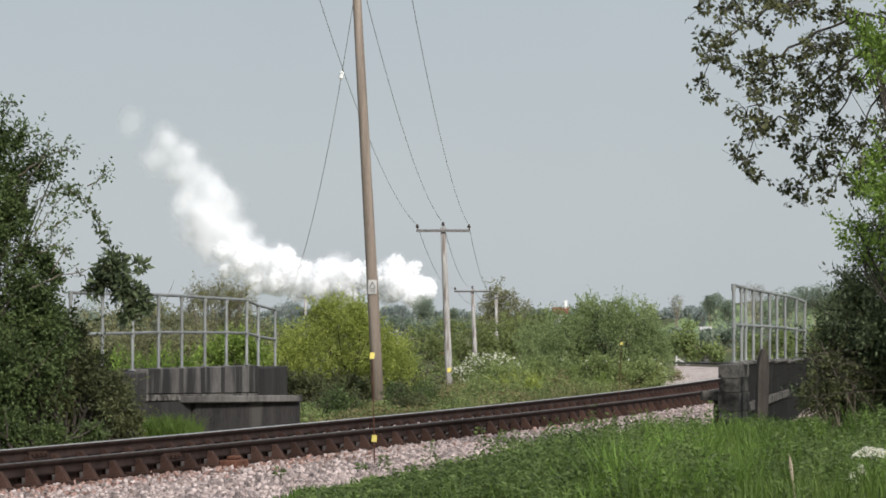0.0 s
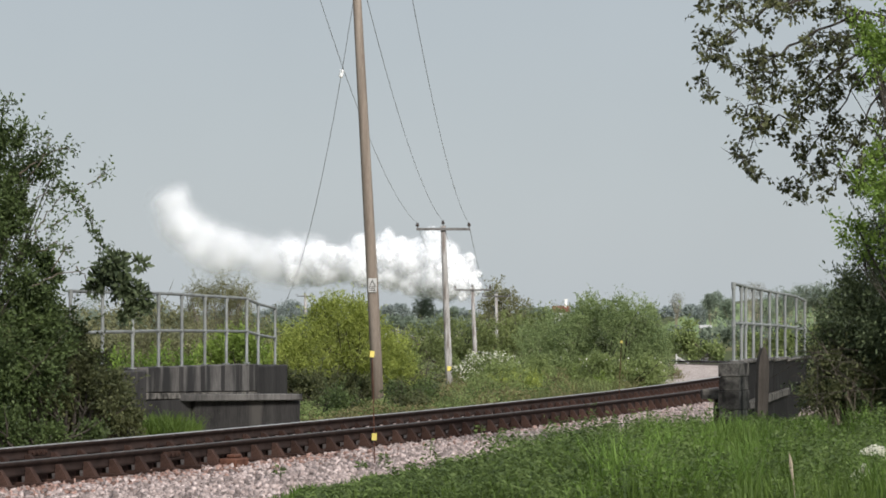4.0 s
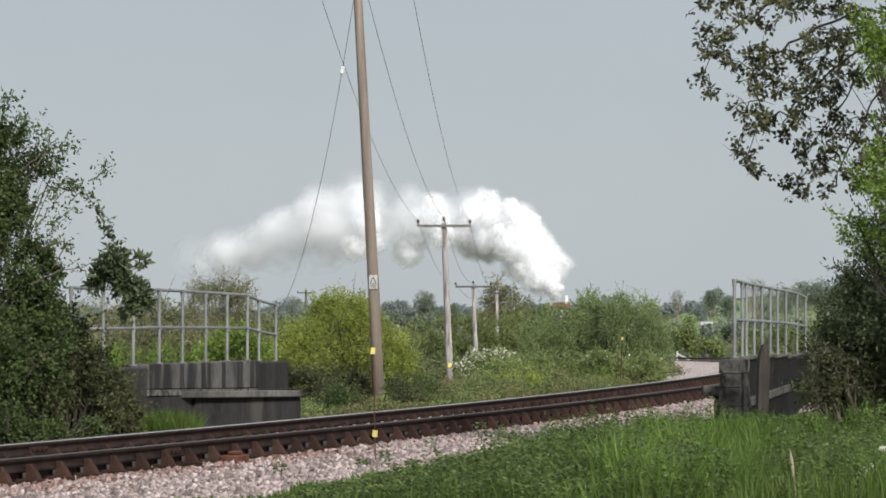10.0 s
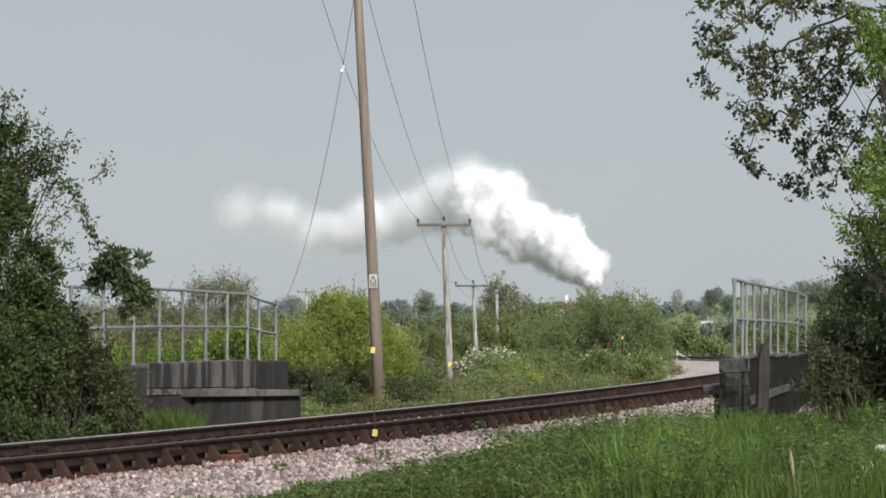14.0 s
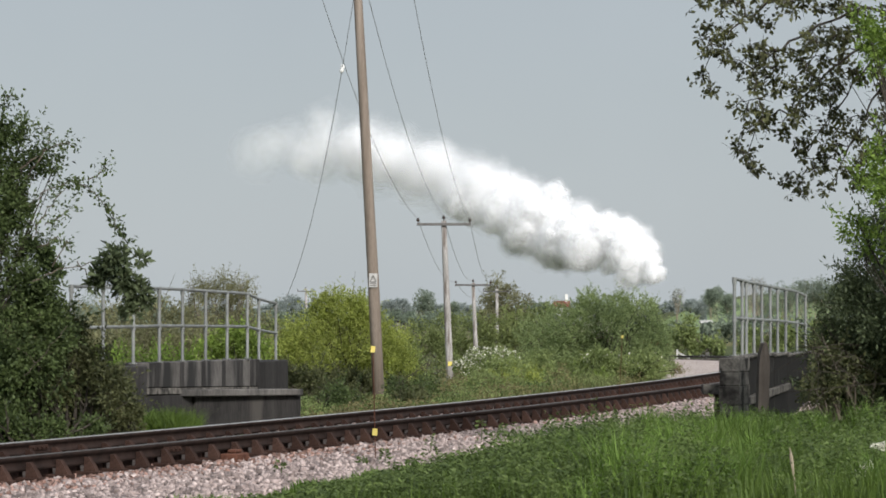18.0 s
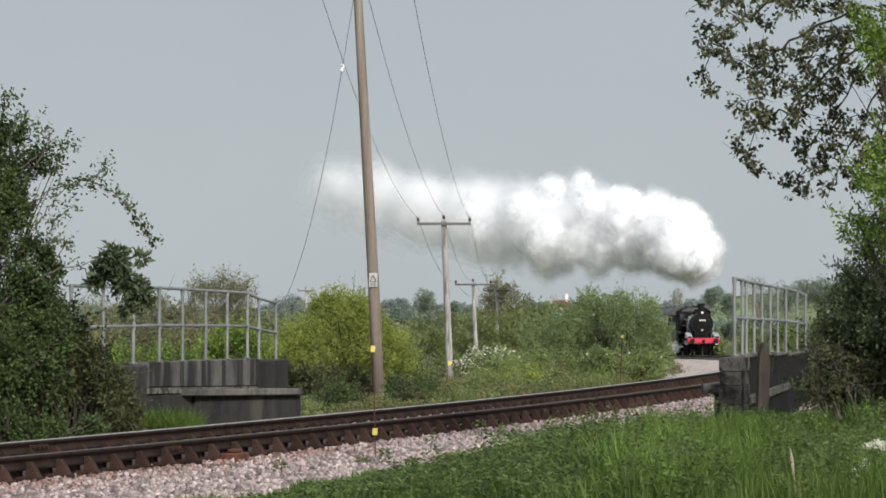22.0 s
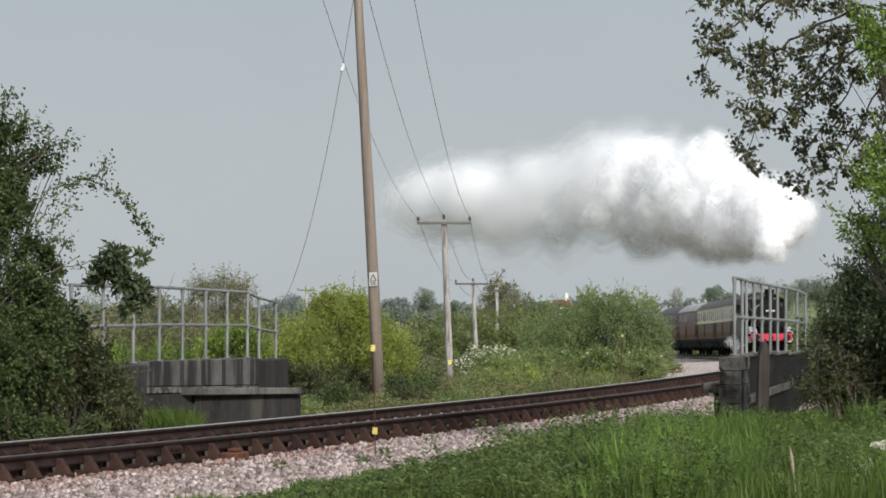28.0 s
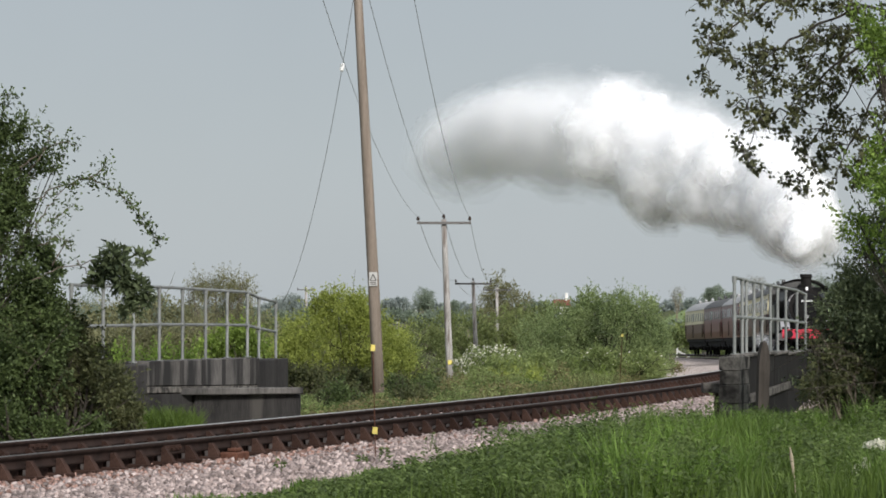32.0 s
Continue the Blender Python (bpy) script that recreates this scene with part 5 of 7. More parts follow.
# ---- grass and herbs ----
def blades(name, label, n, place, height, width, material, seed, droop=0.35):
    rng = np.random.default_rng(seed)
    p = place(rng, n)
    n = len(p)
    a = rng.random(n) * 6.283
    h = height * (0.45 + 0.75 * rng.random(n)) * p[:, 3]
    w = width * (0.6 + 0.8 * rng.random(n))
    lean = droop * h * (0.3 + rng.random(n))
    d = np.stack((np.cos(a), np.sin(a)), 1)
    s = np.stack((-np.sin(a), np.cos(a)), 1)
    v = np.zeros((n, 5, 3))
    for j, (hh, ww, ll) in enumerate(((0, -0.5, 0), (0, 0.5, 0), (0.55, 0.4, 0.3), (0.55, -0.4, 0.3), (1.0, 0, 1.0))):
        v[:, j, :2] = p[:, :2] + s * (w * ww)[:, None] + d * (lean * ll)[:, None]
        v[:, j, 2] = p[:, 2] + h * hh * (0.97 if j == 4 else 1)
    i = np.arange(n)[:, None] * 5
    f = np.concatenate((i + np.array([[0, 1, 2]]), i + np.array([[0, 2, 3]]), i + np.array([[3, 2, 4]])))
    o = fast_mesh(name, v.reshape(-1, 3), f, material)
    return tagged(o, label, "grass", kind="stuff")


def field_spots(rng, n):
    y = 24.5 + 24 * rng.random(n) ** 1.05
    edge = line_x(y) + np.array([verge(t) for t in y])
    x = edge - 0.25 + (0.135 * y + 0.4 - edge) * rng.random(n) ** 1.0
    k = 0.3 + 1.2 * np.array([noise.noise(Vector((a * 0.8, b * 0.35, 3))) * 0.5 + noise.noise(Vector((a * 2.6, b * 1.1, 7))) * 0.45 + 0.5 for a, b in zip(x, y)]).clip(0, 1.3)
    k *= 0.16 + 0.84 * ramp01((x - edge) / np.interp(x, (0.4, 2.2), (3.0, 1.8)), 0, 1)
    k *= np.interp(y, (35, 40, 44, 48), (1, 0.6, 0.34, 0.26))
    return np.stack((x, y, ground(x, y) - 0.02, k), 1)


def bank_spots(rng, n):
    y = 51.5 + 36 * rng.random(n)
    x = line_x(y) - 2.6 - np.where(y < 57, 1.0, 7.0) * rng.random(n) ** 1.5
    k = (0.6 + 0.6 * rng.random(n)) * np.where(x / y < 0.0, 0.45, 1.0)
    return np.stack((x, y, ground(x, y) - 0.02, k), 1)


blades("meadow_grass", "lush tall green meadow grass along the railway", 60000, field_spots, 0.4, 0.012, L_GRASS, 51)
blades("bank_grass", "rough green grass on the railway bank", 14000, bank_spots, 0.28, 0.016, L_BANK, 52)


def herbs():
    rng = np.random.default_rng(53)
    pts, d = [], []
    for p in field_spots(rng, 9500):
        patch = noise.noise(Vector((p[0] * 0.55 + 4, p[1] * 0.22, 8)))
        if patch < -0.08 + 0.25 * rng.random() - 0.12:
            continue
        if p[0] / p[1] > 0.05 and rng.random() < 0.55:
            continue
        h = 0.4 * p[3] * rng.uniform(0.5, 1.6)
        m = 46
        z = rng.random(m) ** 0.7 * h
        r = 0.09 * (1.15 - z / h)
        a = rng.random(m) * 6.283
        pts.append(np.stack((p[0] + np.cos(a) * r, p[1] + np.sin(a) * r, p[2] + z), 1))
        d.append(np.stack((np.cos(a), np.sin(a), rng.normal(size=m) * 0.4 - 0.1), 1))
    pts, d = np.concatenate(pts), np.concatenate(d)
    v, f = leaf_arrays(pts, d, 0.045, 0.018, rng)
    o = fast_mesh("nettle_patch", v, f, L_HERB)
    tagged(o, "dense dark green nettles and herbs among the grass", "weeds", kind="stuff")


herbs()


def tuft_spots(rng, n):
    y = 44.0 + 1.6 * rng.random(n)
    x = (-4.02 + 0.78 * rng.random(n)) * y / 45
    return np.stack((x, y, ground(x, y) - 0.02, 0.7 + 0.5 * rng.random(n)), 1)


blades("wall_grass", "tall fresh green grass at the foot of the parapet", 3200, tuft_spots, 0.34, 0.012, L_GRASS, 54, 0.8)


def clump_spots(rng, n):
    """Tufts of long fresh grass."""
    m = 46
    c = field_spots(rng, m)
    k = rng.integers(m, size=n)
    r = rng.normal(size=(n, 2)) * np.array((0.13, 0.22))
    x, y = c[k, 0] + r[:, 0], c[k, 1] + r[:, 1]
    return np.stack((x, y, ground(x, y) - 0.02, 0.15 + 1.0 * c[k, 3]), 1)


blades("fresh_grass_tufts", "bright fresh tufts of long grass among the nettles", 14000, clump_spots, 0.45, 0.014, L_FRESH, 55, 0.6)


def bank_herbs():
    """Low mixed growth on the far side of the track."""
    rng = np.random.default_rng(56)
    for name, label, n, mt, size, seed in (("bank_weeds", "low green weeds on the railway bank", 1700, L_MID, 0.045, 1), ("bank_brambles", "dun dry bramble shoots and litter on the bank", 1700, L_DUN, 0.05, 2), ("bank_nettles", "dark green nettles along the bank", 1100, L_HERB, 0.05, 3)):
        sp = bank_spots(np.random.default_rng(60 + seed), n)
        pts, d = [], []
        for p in sp:
            if noise.noise(Vector((p[0] * 0.5 + seed * 9, p[1] * 0.16, seed * 5.0))) < -0.02:
                continue
            h = 0.26 * p[3] * rng.uniform(0.4, 1.6)
            m = 34
            z = rng.random(m) * h
            a = rng.random(m) * 6.283
            r = 0.16 * rng.random(m)
            pts.append(np.stack((p[0] + np.cos(a) * r, p[1] + np.sin(a) * r, p[2] + z), 1))
            d.append(np.stack((np.cos(a), np.sin(a), rng.normal(size=m) * 0.5), 1))
        v, f = leaf_arrays(np.concatenate(pts), np.concatenate(d), size, size * 0.55, rng)
        tagged(fast_mesh(name, v, f, mt), label, "weeds", kind="stuff")


bank_herbs()


def weed(x, y, h, seed):
    """A single weed growing in the ballast."""
    rng = np.random.default_rng(seed)
    g = float(line_z(y)) - 0.16
    e = tagged(empty("ballast_weed", pose(x, y, g)), "small dark green weed growing in the ballast", "weed", "weeds in the ballast")
    m = 60
    z = rng.random(m) ** 0.8 * h
    r = 0.07 * (1.2 - z / h)
    a = rng.random(m) * 6.283
    v, f = leaf_arrays(np.stack((np.cos(a) * r, np.sin(a) * r, z), 1), np.stack((np.cos(a), np.sin(a), rng.normal(size=m) * 0.4), 1), 0.05, 0.026, rng)
    fast_mesh("foliage", v, f, L_HERB, e)
    bm = bmesh.new()
    tube(bm, [(0, 0, -0.05), (0.01, 0, h * 0.6), (0.02, 0, h)], [0.006, 0.005, 0.002], 5)
    part("stem", bm, L_HERB, e)


for k, (wx, wy, wh) in enumerate(((-0.150, 37.5, 0.34), (0.451, 41, 0.4), (-0.615, 35.5, 0.26), (-1.599, 33.2, 0.22), (0.751, 42.5, 0.3), (-0.845, 35.2, 0.18), (1.638, 45.5, 0.32), (2.062, 46.5, 0.35))):
    weed(wx, wy, wh, 70 + k)
shrub("bank_scrub", "low grass and scrub at the edge of the stone apron", "bush",
      at_depth(112, (7.24, -0.29, 0.45), (7.58, -0.48, 0.35), (6.83, -0.39, 0.5), (7.86, -0.61, 0.2)), 7000, 0.06, L_DUN, 45, 6, None, 0.5, shoots=20)


def bank_mounds():
    """Low rounded growth of mixed kinds between the poles and the rails."""
    rng = random.Random(77)
    kinds = [(L_MID, "olive green bramble mound on the railway bank"), (L_YEL, "fresh yellow-green growth on the railway bank"), (L_DUN, "dun half-dead bramble on the railway bank"), (L_SCRUB, "bright green young scrub on the railway bank"), (L_HAW, "dark green bramble on the railway bank")]
    y, k = 57.0, 0
    while y < 92:
        off = rng.uniform(3.0, 4.2) + rng.choice((0, 0, 1.2))
        x = float(line_x(y)) - off
        u = 784 + x / y * 6000
        y += rng.uniform(0.9, 1.7)
        if u < 560 or 635 < u < 715 or 768 < u < 822:
            continue
        mt, label = kinds[(k * 7 + rng.randrange(3)) % 5]
        if u < 770:
            mt, label = (L_BRAMBLE, "dark brown-green bramble on the railway bank") if k % 3 else kinds[4]
        r = rng.uniform(0.14, 0.27)
        g = float(ground(x, y))
        lob = [(x + rng.uniform(-0.7, 0.7) * r * 2, y + rng.uniform(-0.5, 0.5), g + r * rng.uniform(0.3, 1.0), r * rng.uniform(0.6, 1.0)) for j in range(4)]
        shrub("bank_bramble", label, "bush", lob, 2200, 0.05, mt, 300 + k, 6, None, 0.55, "brambles on the bank", shoots=22)
        k += 1


bank_mounds()


# ---- small things of the place ----
def cow_parsley(x, y, h, heads, seed):
    rng = np.random.default_rng(seed)
    g = float(ground(x, y))
    e = tagged(empty("cow_parsley", pose(x, y, g)), "cow parsley with flat white flower heads in the grass", "wildflower", "cow parsley plants")
    bm = bmesh.new()
    for dx, dz, r in heads:
        tube(bm, [(0, 0, -0.05), (dx * 0.3, 0, h * 0.5), (dx, 0, h + dz)], [0.006, 0.005, 0.003], 5)
    part("stem", bm, L_HERB, e)
    for dx, dz, r in heads:
        n = 800
        a, q = rng.random(n) * 6.283, np.sqrt(rng.random(n)) * r
        k = np.round(rng.random(n) * 8)
        px = dx + np.cos(a) * q
        py = np.sin(a) * q
        pz = h + dz + 0.03 * np.cos(q / r * 2.4) + 0.012 * np.sin(a * 5 + k)
        v, f = leaf_arrays(np.stack((px, py, pz), 1), rng.normal(size=(n, 3)) + np.array((0, 0, 0.6)), 0.017, 0.015, rng)
        u = fast_mesh("flower_head", v, f, L_BLOSSOM, e)
    return e


FLOWER_A = cow_parsley(3.411, 27, 0.44, [(0.0, 0.0, 0.13), (0.1, -0.02, 0.08)], 1)
FLOWER_B = cow_parsley(3.215, 26.5, 0.28, [(0.0, 0.0, 0.045), (0.06, 0.05, 0.03)], 2)


def dry_stalk(x, y, h, lean):
    bm = bmesh.new()
    tube(bm, [(0, 0, -0.05), (lean * 0.4, 0, h * 0.5), (lean * 0.8, 0, h * 0.85), (lean, 0, h)], [0.008, 0.009, 0.015, 0.003], 6)
    o = obj("dry_dock_stalk", bm, M_BARE)
    o.location = (x, y, float(ground(x, y)))
    tagged(o, "dry brown dead dock stalk standing in the grass", "dry stalk", "dry stalks")


dry_stalk(2.662, 25.6, 0.5, -0.05)
dry_stalk(2.456, 26.6, 0.2, 0.02)


def farmhouse(x, y, w, d, eaves, roof, roof_mat, wall_mat, label, chimney=True):
    g = float(ground(x, y))
    h = eaves - g
    e = tagged(empty("farmhouse", pose(x, y, g)), label, "house", "distant houses")
    bm = bmesh.new()
    box(bm, -w / 2, w / 2, -d / 2, d / 2, -0.3, h, 0.03)
    part("wall", bm, wall_mat, e)
    bm = bmesh.new()
    prism(bm, [(-d / 2 - 0.3, h - 0.1), (d / 2 + 0.3, h - 0.1), (0, h + roof)], -w / 2 - 0.3, w / 2 + 0.3, lambda u, v, s: Vector((s, u, v)))
    r = part("roof", bm, roof_mat, e)
    if chimney:
        bm = bmesh.new()
        box(bm, w * 0.3, w * 0.3 + 0.32, -0.3, 0.3, h + roof * 0.5, h + roof + 0.8, 0.03)
        box(bm, w * 0.3 - 0.05, w * 0.3 + 0.37, -0.36, 0.36, h + roof + 0.68, h + roof + 0.8, 0.02)
        part("chimney", bm, M_RENDER, r, "white rendered chimney stack")
    for k in (-0.3, 0.05, 0.32):
        bm = bmesh.new()
        box(bm, w * k - 0.5, w * k + 0.5, -d / 2 - 0.04, -d / 2 + 0.02, h * 0.45, h * 0.8, 0.01)
        part("window", bm, M_GLASS, e)


def far_meadow(x0, x1, y0, y1):
    """A smooth grazed field on the far slope, seen between hedges."""
    xs, ys = np.linspace(x0, x1, 14), np.linspace(y0, y1, 10)
    gx, gy = np.meshgrid(xs, ys)
    v = np.stack((gx, gy, ground(gx, gy) + 0.12), -1).reshape(-1, 3)
    i = np.arange(9 * 14).reshape(9, 14)[:, :-1].ravel()
    o = fast_mesh("meadow_field", v, np.stack((i, i + 1, i + 15, i + 14), -1), M_FIELD, smooth=True)
    tagged(o, "pale green grazed field on the far slope", "field", kind="structure")


far_meadow(34, 66, 520, 650)
farmhouse(14.6, 420, 1.5, 3, 2.75, 0.7, M_BRICKRED, M_RENDER, "distant farmhouse with a red tiled roof and white chimney")
farmhouse(29.39, 380, 0.8, 3, 0.85, 0.25, M_PLATE, M_ARM, "small grey building between far hedges", False)

bm = bmesh.new()
box(bm, -0.06, 0.06, -0.06, 0.06, -0.2, 0.95, 0.01)
gradient = obj("lineside_post", bm, M_PLATE)
gradient.location = (18.03, 262, float(ground(18.03, 262)))
tagged(gradient, "short white lineside marker post near the track", "marker post")
bm = bmesh.new()
box(bm, 0.0, 1.1, -0.04, 0.04, -0.07, 0.07, 0.01, pose(0, 0, 0.75, 0, 28, 0))
part("arm", bm, M_PLATE, gradient, "sloping white board")


p_, a_ = on_line(float(np.interp(36.4, Y_S, S_S)), 1.02)
bm = bmesh.new()
box(bm, -0.1, 0.1, -0.19, 0.19, 0, 0.1, 0.015)
box(bm, -0.05, 0.05, -0.1, 0.1, 0.1, 0.14, 0.012)
rust = obj("rusty_clamp_box", bm, M_RUST)
rust.matrix_basis = Matrix.Translation(p_ - Vector((0, 0, 0.07))) @ pose(0, 0, 0, 0, 0, -math.degrees(a_))
tagged(rust, "dark rusty iron box beside the near rail", "track fitting")


# ---- the train: fronts look along -y, z = 0 is the rail head ----
def drum(bm, y0, y1, r, z, seg=24, r1=None):
    tube(bm, [(0, y0, z), (0, y1, z)], [r, r1 or r], seg)


def wheel(parent, name, x, y, r, spokes=0):
    """A wheel turning about its own axle."""
    bm = bmesh.new()
    seg = 24
    for a0, a1, q0, q1 in ((-0.065, 0.065, r, r - 0.07),):
        ring = []
        for k in range(seg):
            a = 2 * math.pi * k / seg
            c, s = math.cos(a), math.sin(a)
            ring.append([bm.verts.new((u, q * c, q * s)) for u, q in ((a0, q0), (a1, q0), (a1, q1), (a0, q1))])
        for k in range(seg):
            for j in range(4):
                bm.faces.new((ring[k][j], ring[(k + 1) % seg][j], ring[(k + 1) % seg][(j + 1) % 4], ring[k][(j + 1) % 4]))
    tube(bm, [(-0.08, 0, 0), (0.08, 0, 0)], 0.13, 10)
    if spokes:
        for k in range(spokes):
            a = 2 * math.pi * k / spokes
            tube(bm, [(0, 0.1 * math.cos(a), 0.1 * math.sin(a)), (0, (r - 0.05) * math.cos(a), (r - 0.05) * math.sin(a))], 0.035, 4)
    else:
        tube(bm, [(-0.02, 0, 0), (0.02, 0, 0)], r - 0.05, 20)
    bmesh.ops.recalc_face_normals(bm, faces=bm.faces)
    w = part(name, bm, M_SOOT, parent)
    w.matrix_basis = pose(x, y, r)
    return w


def arc_roof(bm, w, z, rise, y0, y1, seg=12, drop=0.0):
    """A curved roof shell with thickness."""
    out = []
    for k in range(seg + 1):
        u = -1 + 2 * k / seg
        out.append((u * w / 2, z + rise * (1 - abs(u) ** 2.4)))
    for k in range(seg, -1, -1):
        u = -1 + 2 * k / seg
        out.append((u * (w / 2 - 0.05), z - 0.06 + (rise - 0.02) * (1 - abs(u) ** 2.4)))
    prism(bm, out, y0, y1, lambda u, v, s: Vector((u, s, v)))


def locomotive():
    e = tagged(empty("steam_locomotive", pose(0, 0, 0)), "black steam locomotive with a red buffer beam and lit headlamp", "locomotive", "train")
    bm = bmesh.new()
    drum(bm, 1.15, 2.7, 0.79, 2.3)
    drum(bm, 1.08, 1.16, 0.83, 2.3)
    sb = part("smokebox", bm, M_SOOT, e, smooth=False)
    bm = bmesh.new()
    tube(bm, [(0, 1.09, 2.3), (0, 1.02, 2.3), (0, 0.97, 2.3)], [0.66, 0.6, 0.25], 24)
    door = part("smokebox_door", bm, M_BLACK, e, "round domed smokebox door")
    bm = bmesh.new()
    tube(bm, [(0, 0.99, 2.3), (0, 0.86, 2.3)], 0.03, 8)
    tube(bm, [(0, 0.87, 2.3), (0.0, 0.87, 2.08)], 0.018, 6)
    tube(bm, [(-0.6, 0.985, 2.12), (0.62, 0.985, 2.12)], 0.02, 6)
    tube(bm, [(-0.6, 0.985, 2.46), (0.62, 0.985, 2.46)], 0.02, 6)
    part("door_dart", bm, M_BLACK, door, "black door handle and hinge straps")
    bm = bmesh.new()
    box(bm, -0.3, 0.3, 0.95, 0.985, 2.5, 2.64, 0.008)
    np_ = part("number_plate", bm, M_BLACK, door)
    bm = bmesh.new()
    for k in range(5):
        box(bm, -0.26 + k * 0.108, -0.18 + k * 0.108, 0.938, 0.949, 2.53, 2.61)
    part("plate_bars", bm, M_WHITE, np_, "white bars on the plate")
    bm = bmesh.new()
    tube(bm, [(0, 0.98, 1.86), (0, 0.955, 1.86)], 0.09, 10)
    part("shed_plate", bm, M_GREYPAINT, door)
    bm = bmesh.new()
    tube(bm, [(0, 1.75, 2.95), (0, 1.75, 3.12), (0, 1.75, 3.2), (0, 1.75, 3.62), (0, 1.75, 3.68), (0, 1.75, 3.82)], [0.36, 0.29, 0.25, 0.24, 0.29, 0.27], 18)
    part("chimney", bm, M_SOOT, e, "short black lipped chimney")
    bm = bmesh.new()
    tube(bm, [(0, 2.7, 2.3), (0, 5.0, 2.32), (0, 6.9, 2.36)], [0.72, 0.74, 0.82], 24)
    part("boiler", bm, M_BLACK, e, smooth=False)
    for y in (3.3, 4.4, 5.5):
        bm = bmesh.new()
        tube(bm, [(0, y, 2.325), (0, y + 0.06, 2.325)], 0.76 + (y - 3.3) * 0.012, 24)
        part("boiler_band", bm, M_GREYPAINT, e)
    bm = bmesh.new()
    tube(bm, [(0, 4.2, 2.95), (0, 4.2, 3.2), (0, 4.2, 3.38), (0, 4.2, 3.46)], [0.4, 0.36, 0.28, 0.1], 16)
    part("dome", bm, M_BLACK, e, "black steam dome")
    bm = bmesh.new()
    tube(bm, [(-0.1, 6.3, 3.0), (-0.1, 6.3, 3.4)], 0.05, 8)
    tube(bm, [(0.1, 6.3, 3.0), (0.1, 6.3, 3.4)], 0.05, 8)
    part("safety_valve", bm, M_STEEL, e)
    # running plates, frames, beam
    for s in (-1, 1):
        bm = bmesh.new()
        box(bm, s * 0.62 - 0.0 if s > 0 else -1.24, 1.24 if s > 0 else -0.62, 1.7, 7.4, 1.62, 1.68, 0.01)
        part("running_plate", bm, M_BLACK, e)
        bm = bmesh.new()
        prism(bm, [(0.05, 1.25), (1.7, 1.25), (1.9, 1.64), (1.7, 1.68), (0.1, 1.4)], s * 1.0 - 0.2, s * 1.0 + 0.2, lambda u, v, q: Vector((q, u, v)))
        st = part("front_step", bm, M_GREYPAINT, e, "pale grey front footstep box")
        bm = bmesh.new()
        box(bm, s * 1.0 - 0.15, s * 1.0 + 0.15, 0.0, 0.12, 1.28, 1.385, 0.01)
        part("step_hole", bm, M_SOOT, st)
        bm = bmesh.new()
        box(bm, s * 1.12 - 0.24, s * 1.12 + 0.24, 1.5, 2.75, 0.68, 1.25, 0.12)
        cy = part("cylinder", bm, M_BLACK, e)
        bm = bmesh.new()
        tube(bm, [(s * 1.12, 1.5, 0.95), (s * 1.12, 1.42, 0.95)], 0.19, 14)
        part("cylinder_cover", bm, M_STEEL, cy, "steel cylinder cover")
        bm = bmesh.new()
        box(bm, s * 0.55 - 0.02, s * 0.55 + 0.02, 0.1, 9.0, 0.72, 1.6, 0.01)
        part("frame", bm, M_SOOT, e)
        bm = bmesh.new()
        tube(bm, [(s * 0.86, 0.02, 1.05), (s * 0.86, -0.28, 1.05), (s * 0.86, -0.3, 1.05), (s * 0.86, -0.4, 1.05), (s * 0.86, -0.42, 1.05)], [0.12, 0.09, 0.07, 0.07, 0.05], 12)
        bm2 = bm
        tube(bm2, [(s * 0.86, -0.4, 1.05), (s * 0.86, -0.45, 1.05)], [0.19, 0.18], 16)
        part("buffer", bm2, M_SOOT, e, "round sprung buffer")
        bm = bmesh.new()
        tube(bm, [(s * 0.98, 2.6, 1.7), (s * 0.86, 2.7, 2.55), (s * 0.8, 6.9, 2.75)], 0.025, 6)
        part("handrail", bm, M_STEEL, e)
        bm = bmesh.new()
        tube(bm, [(s * 1.16, 4.0, 0.62), (s * 1.16, 7.0, 0.62)], 0.05, 6)
        part("coupling_rod", bm, M_STEEL, e, "bright steel coupling rod")
    bm = bmesh.new()
    box(bm, -1.16, 1.16, 0.0, 0.09, 0.86, 1.27, 0.015)
    bb = part("buffer_beam", bm, M_RED, e, "bright red buffer beam")
    bm = bmesh.new()
    box(bm, -0.1, 0.1, -0.12, 0.0, 0.95, 1.13, 0.02)
    tube(bm, [(0, -0.12, 1.03), (0.02, -0.2, 0.85), (0, -0.14, 0.62)], 0.035, 6)
    part("coupling", bm, M_SOOT, bb, "hanging screw coupling")
    for u in (-0.35, 0.4):
        bm = bmesh.new()
        tube(bm, [(u, 0.0, 0.95), (u, -0.12, 0.8), (u + 0.02, -0.1, 0.5)], 0.03, 6)
        part("brake_pipe", bm, M_SOOT, bb)
    bm = bmesh.new()
    box(bm, -0.55, 0.55, 0.1, 1.5, 1.27, 1.36, 0.01)
    box(bm, -0.5, 0.5, 1.2, 2.6, 1.36, 1.62, 0.01)
    part("front_platform", bm, M_SOOT, e)
    bm = bmesh.new()
    box(bm, -0.07, 0.07, 1.0, 1.13, 3.03, 3.23, 0.03)
    lamp = part("headlamp", bm, M_GREYPAINT, e, "grey headlamp on the smokebox top")
    lens, _n2, _l2, _p2 = mat_base("lit_lamp_lens")
    _p2.inputs["Emission Color"].default_value, _p2.inputs["Emission Strength"].default_value = (1, 0.97, 0.9, 1), 1.0
    bm = bmesh.new()
    tube(bm, [(0, 0.99, 3.14), (0, 0.975, 3.14)], 0.05, 12)
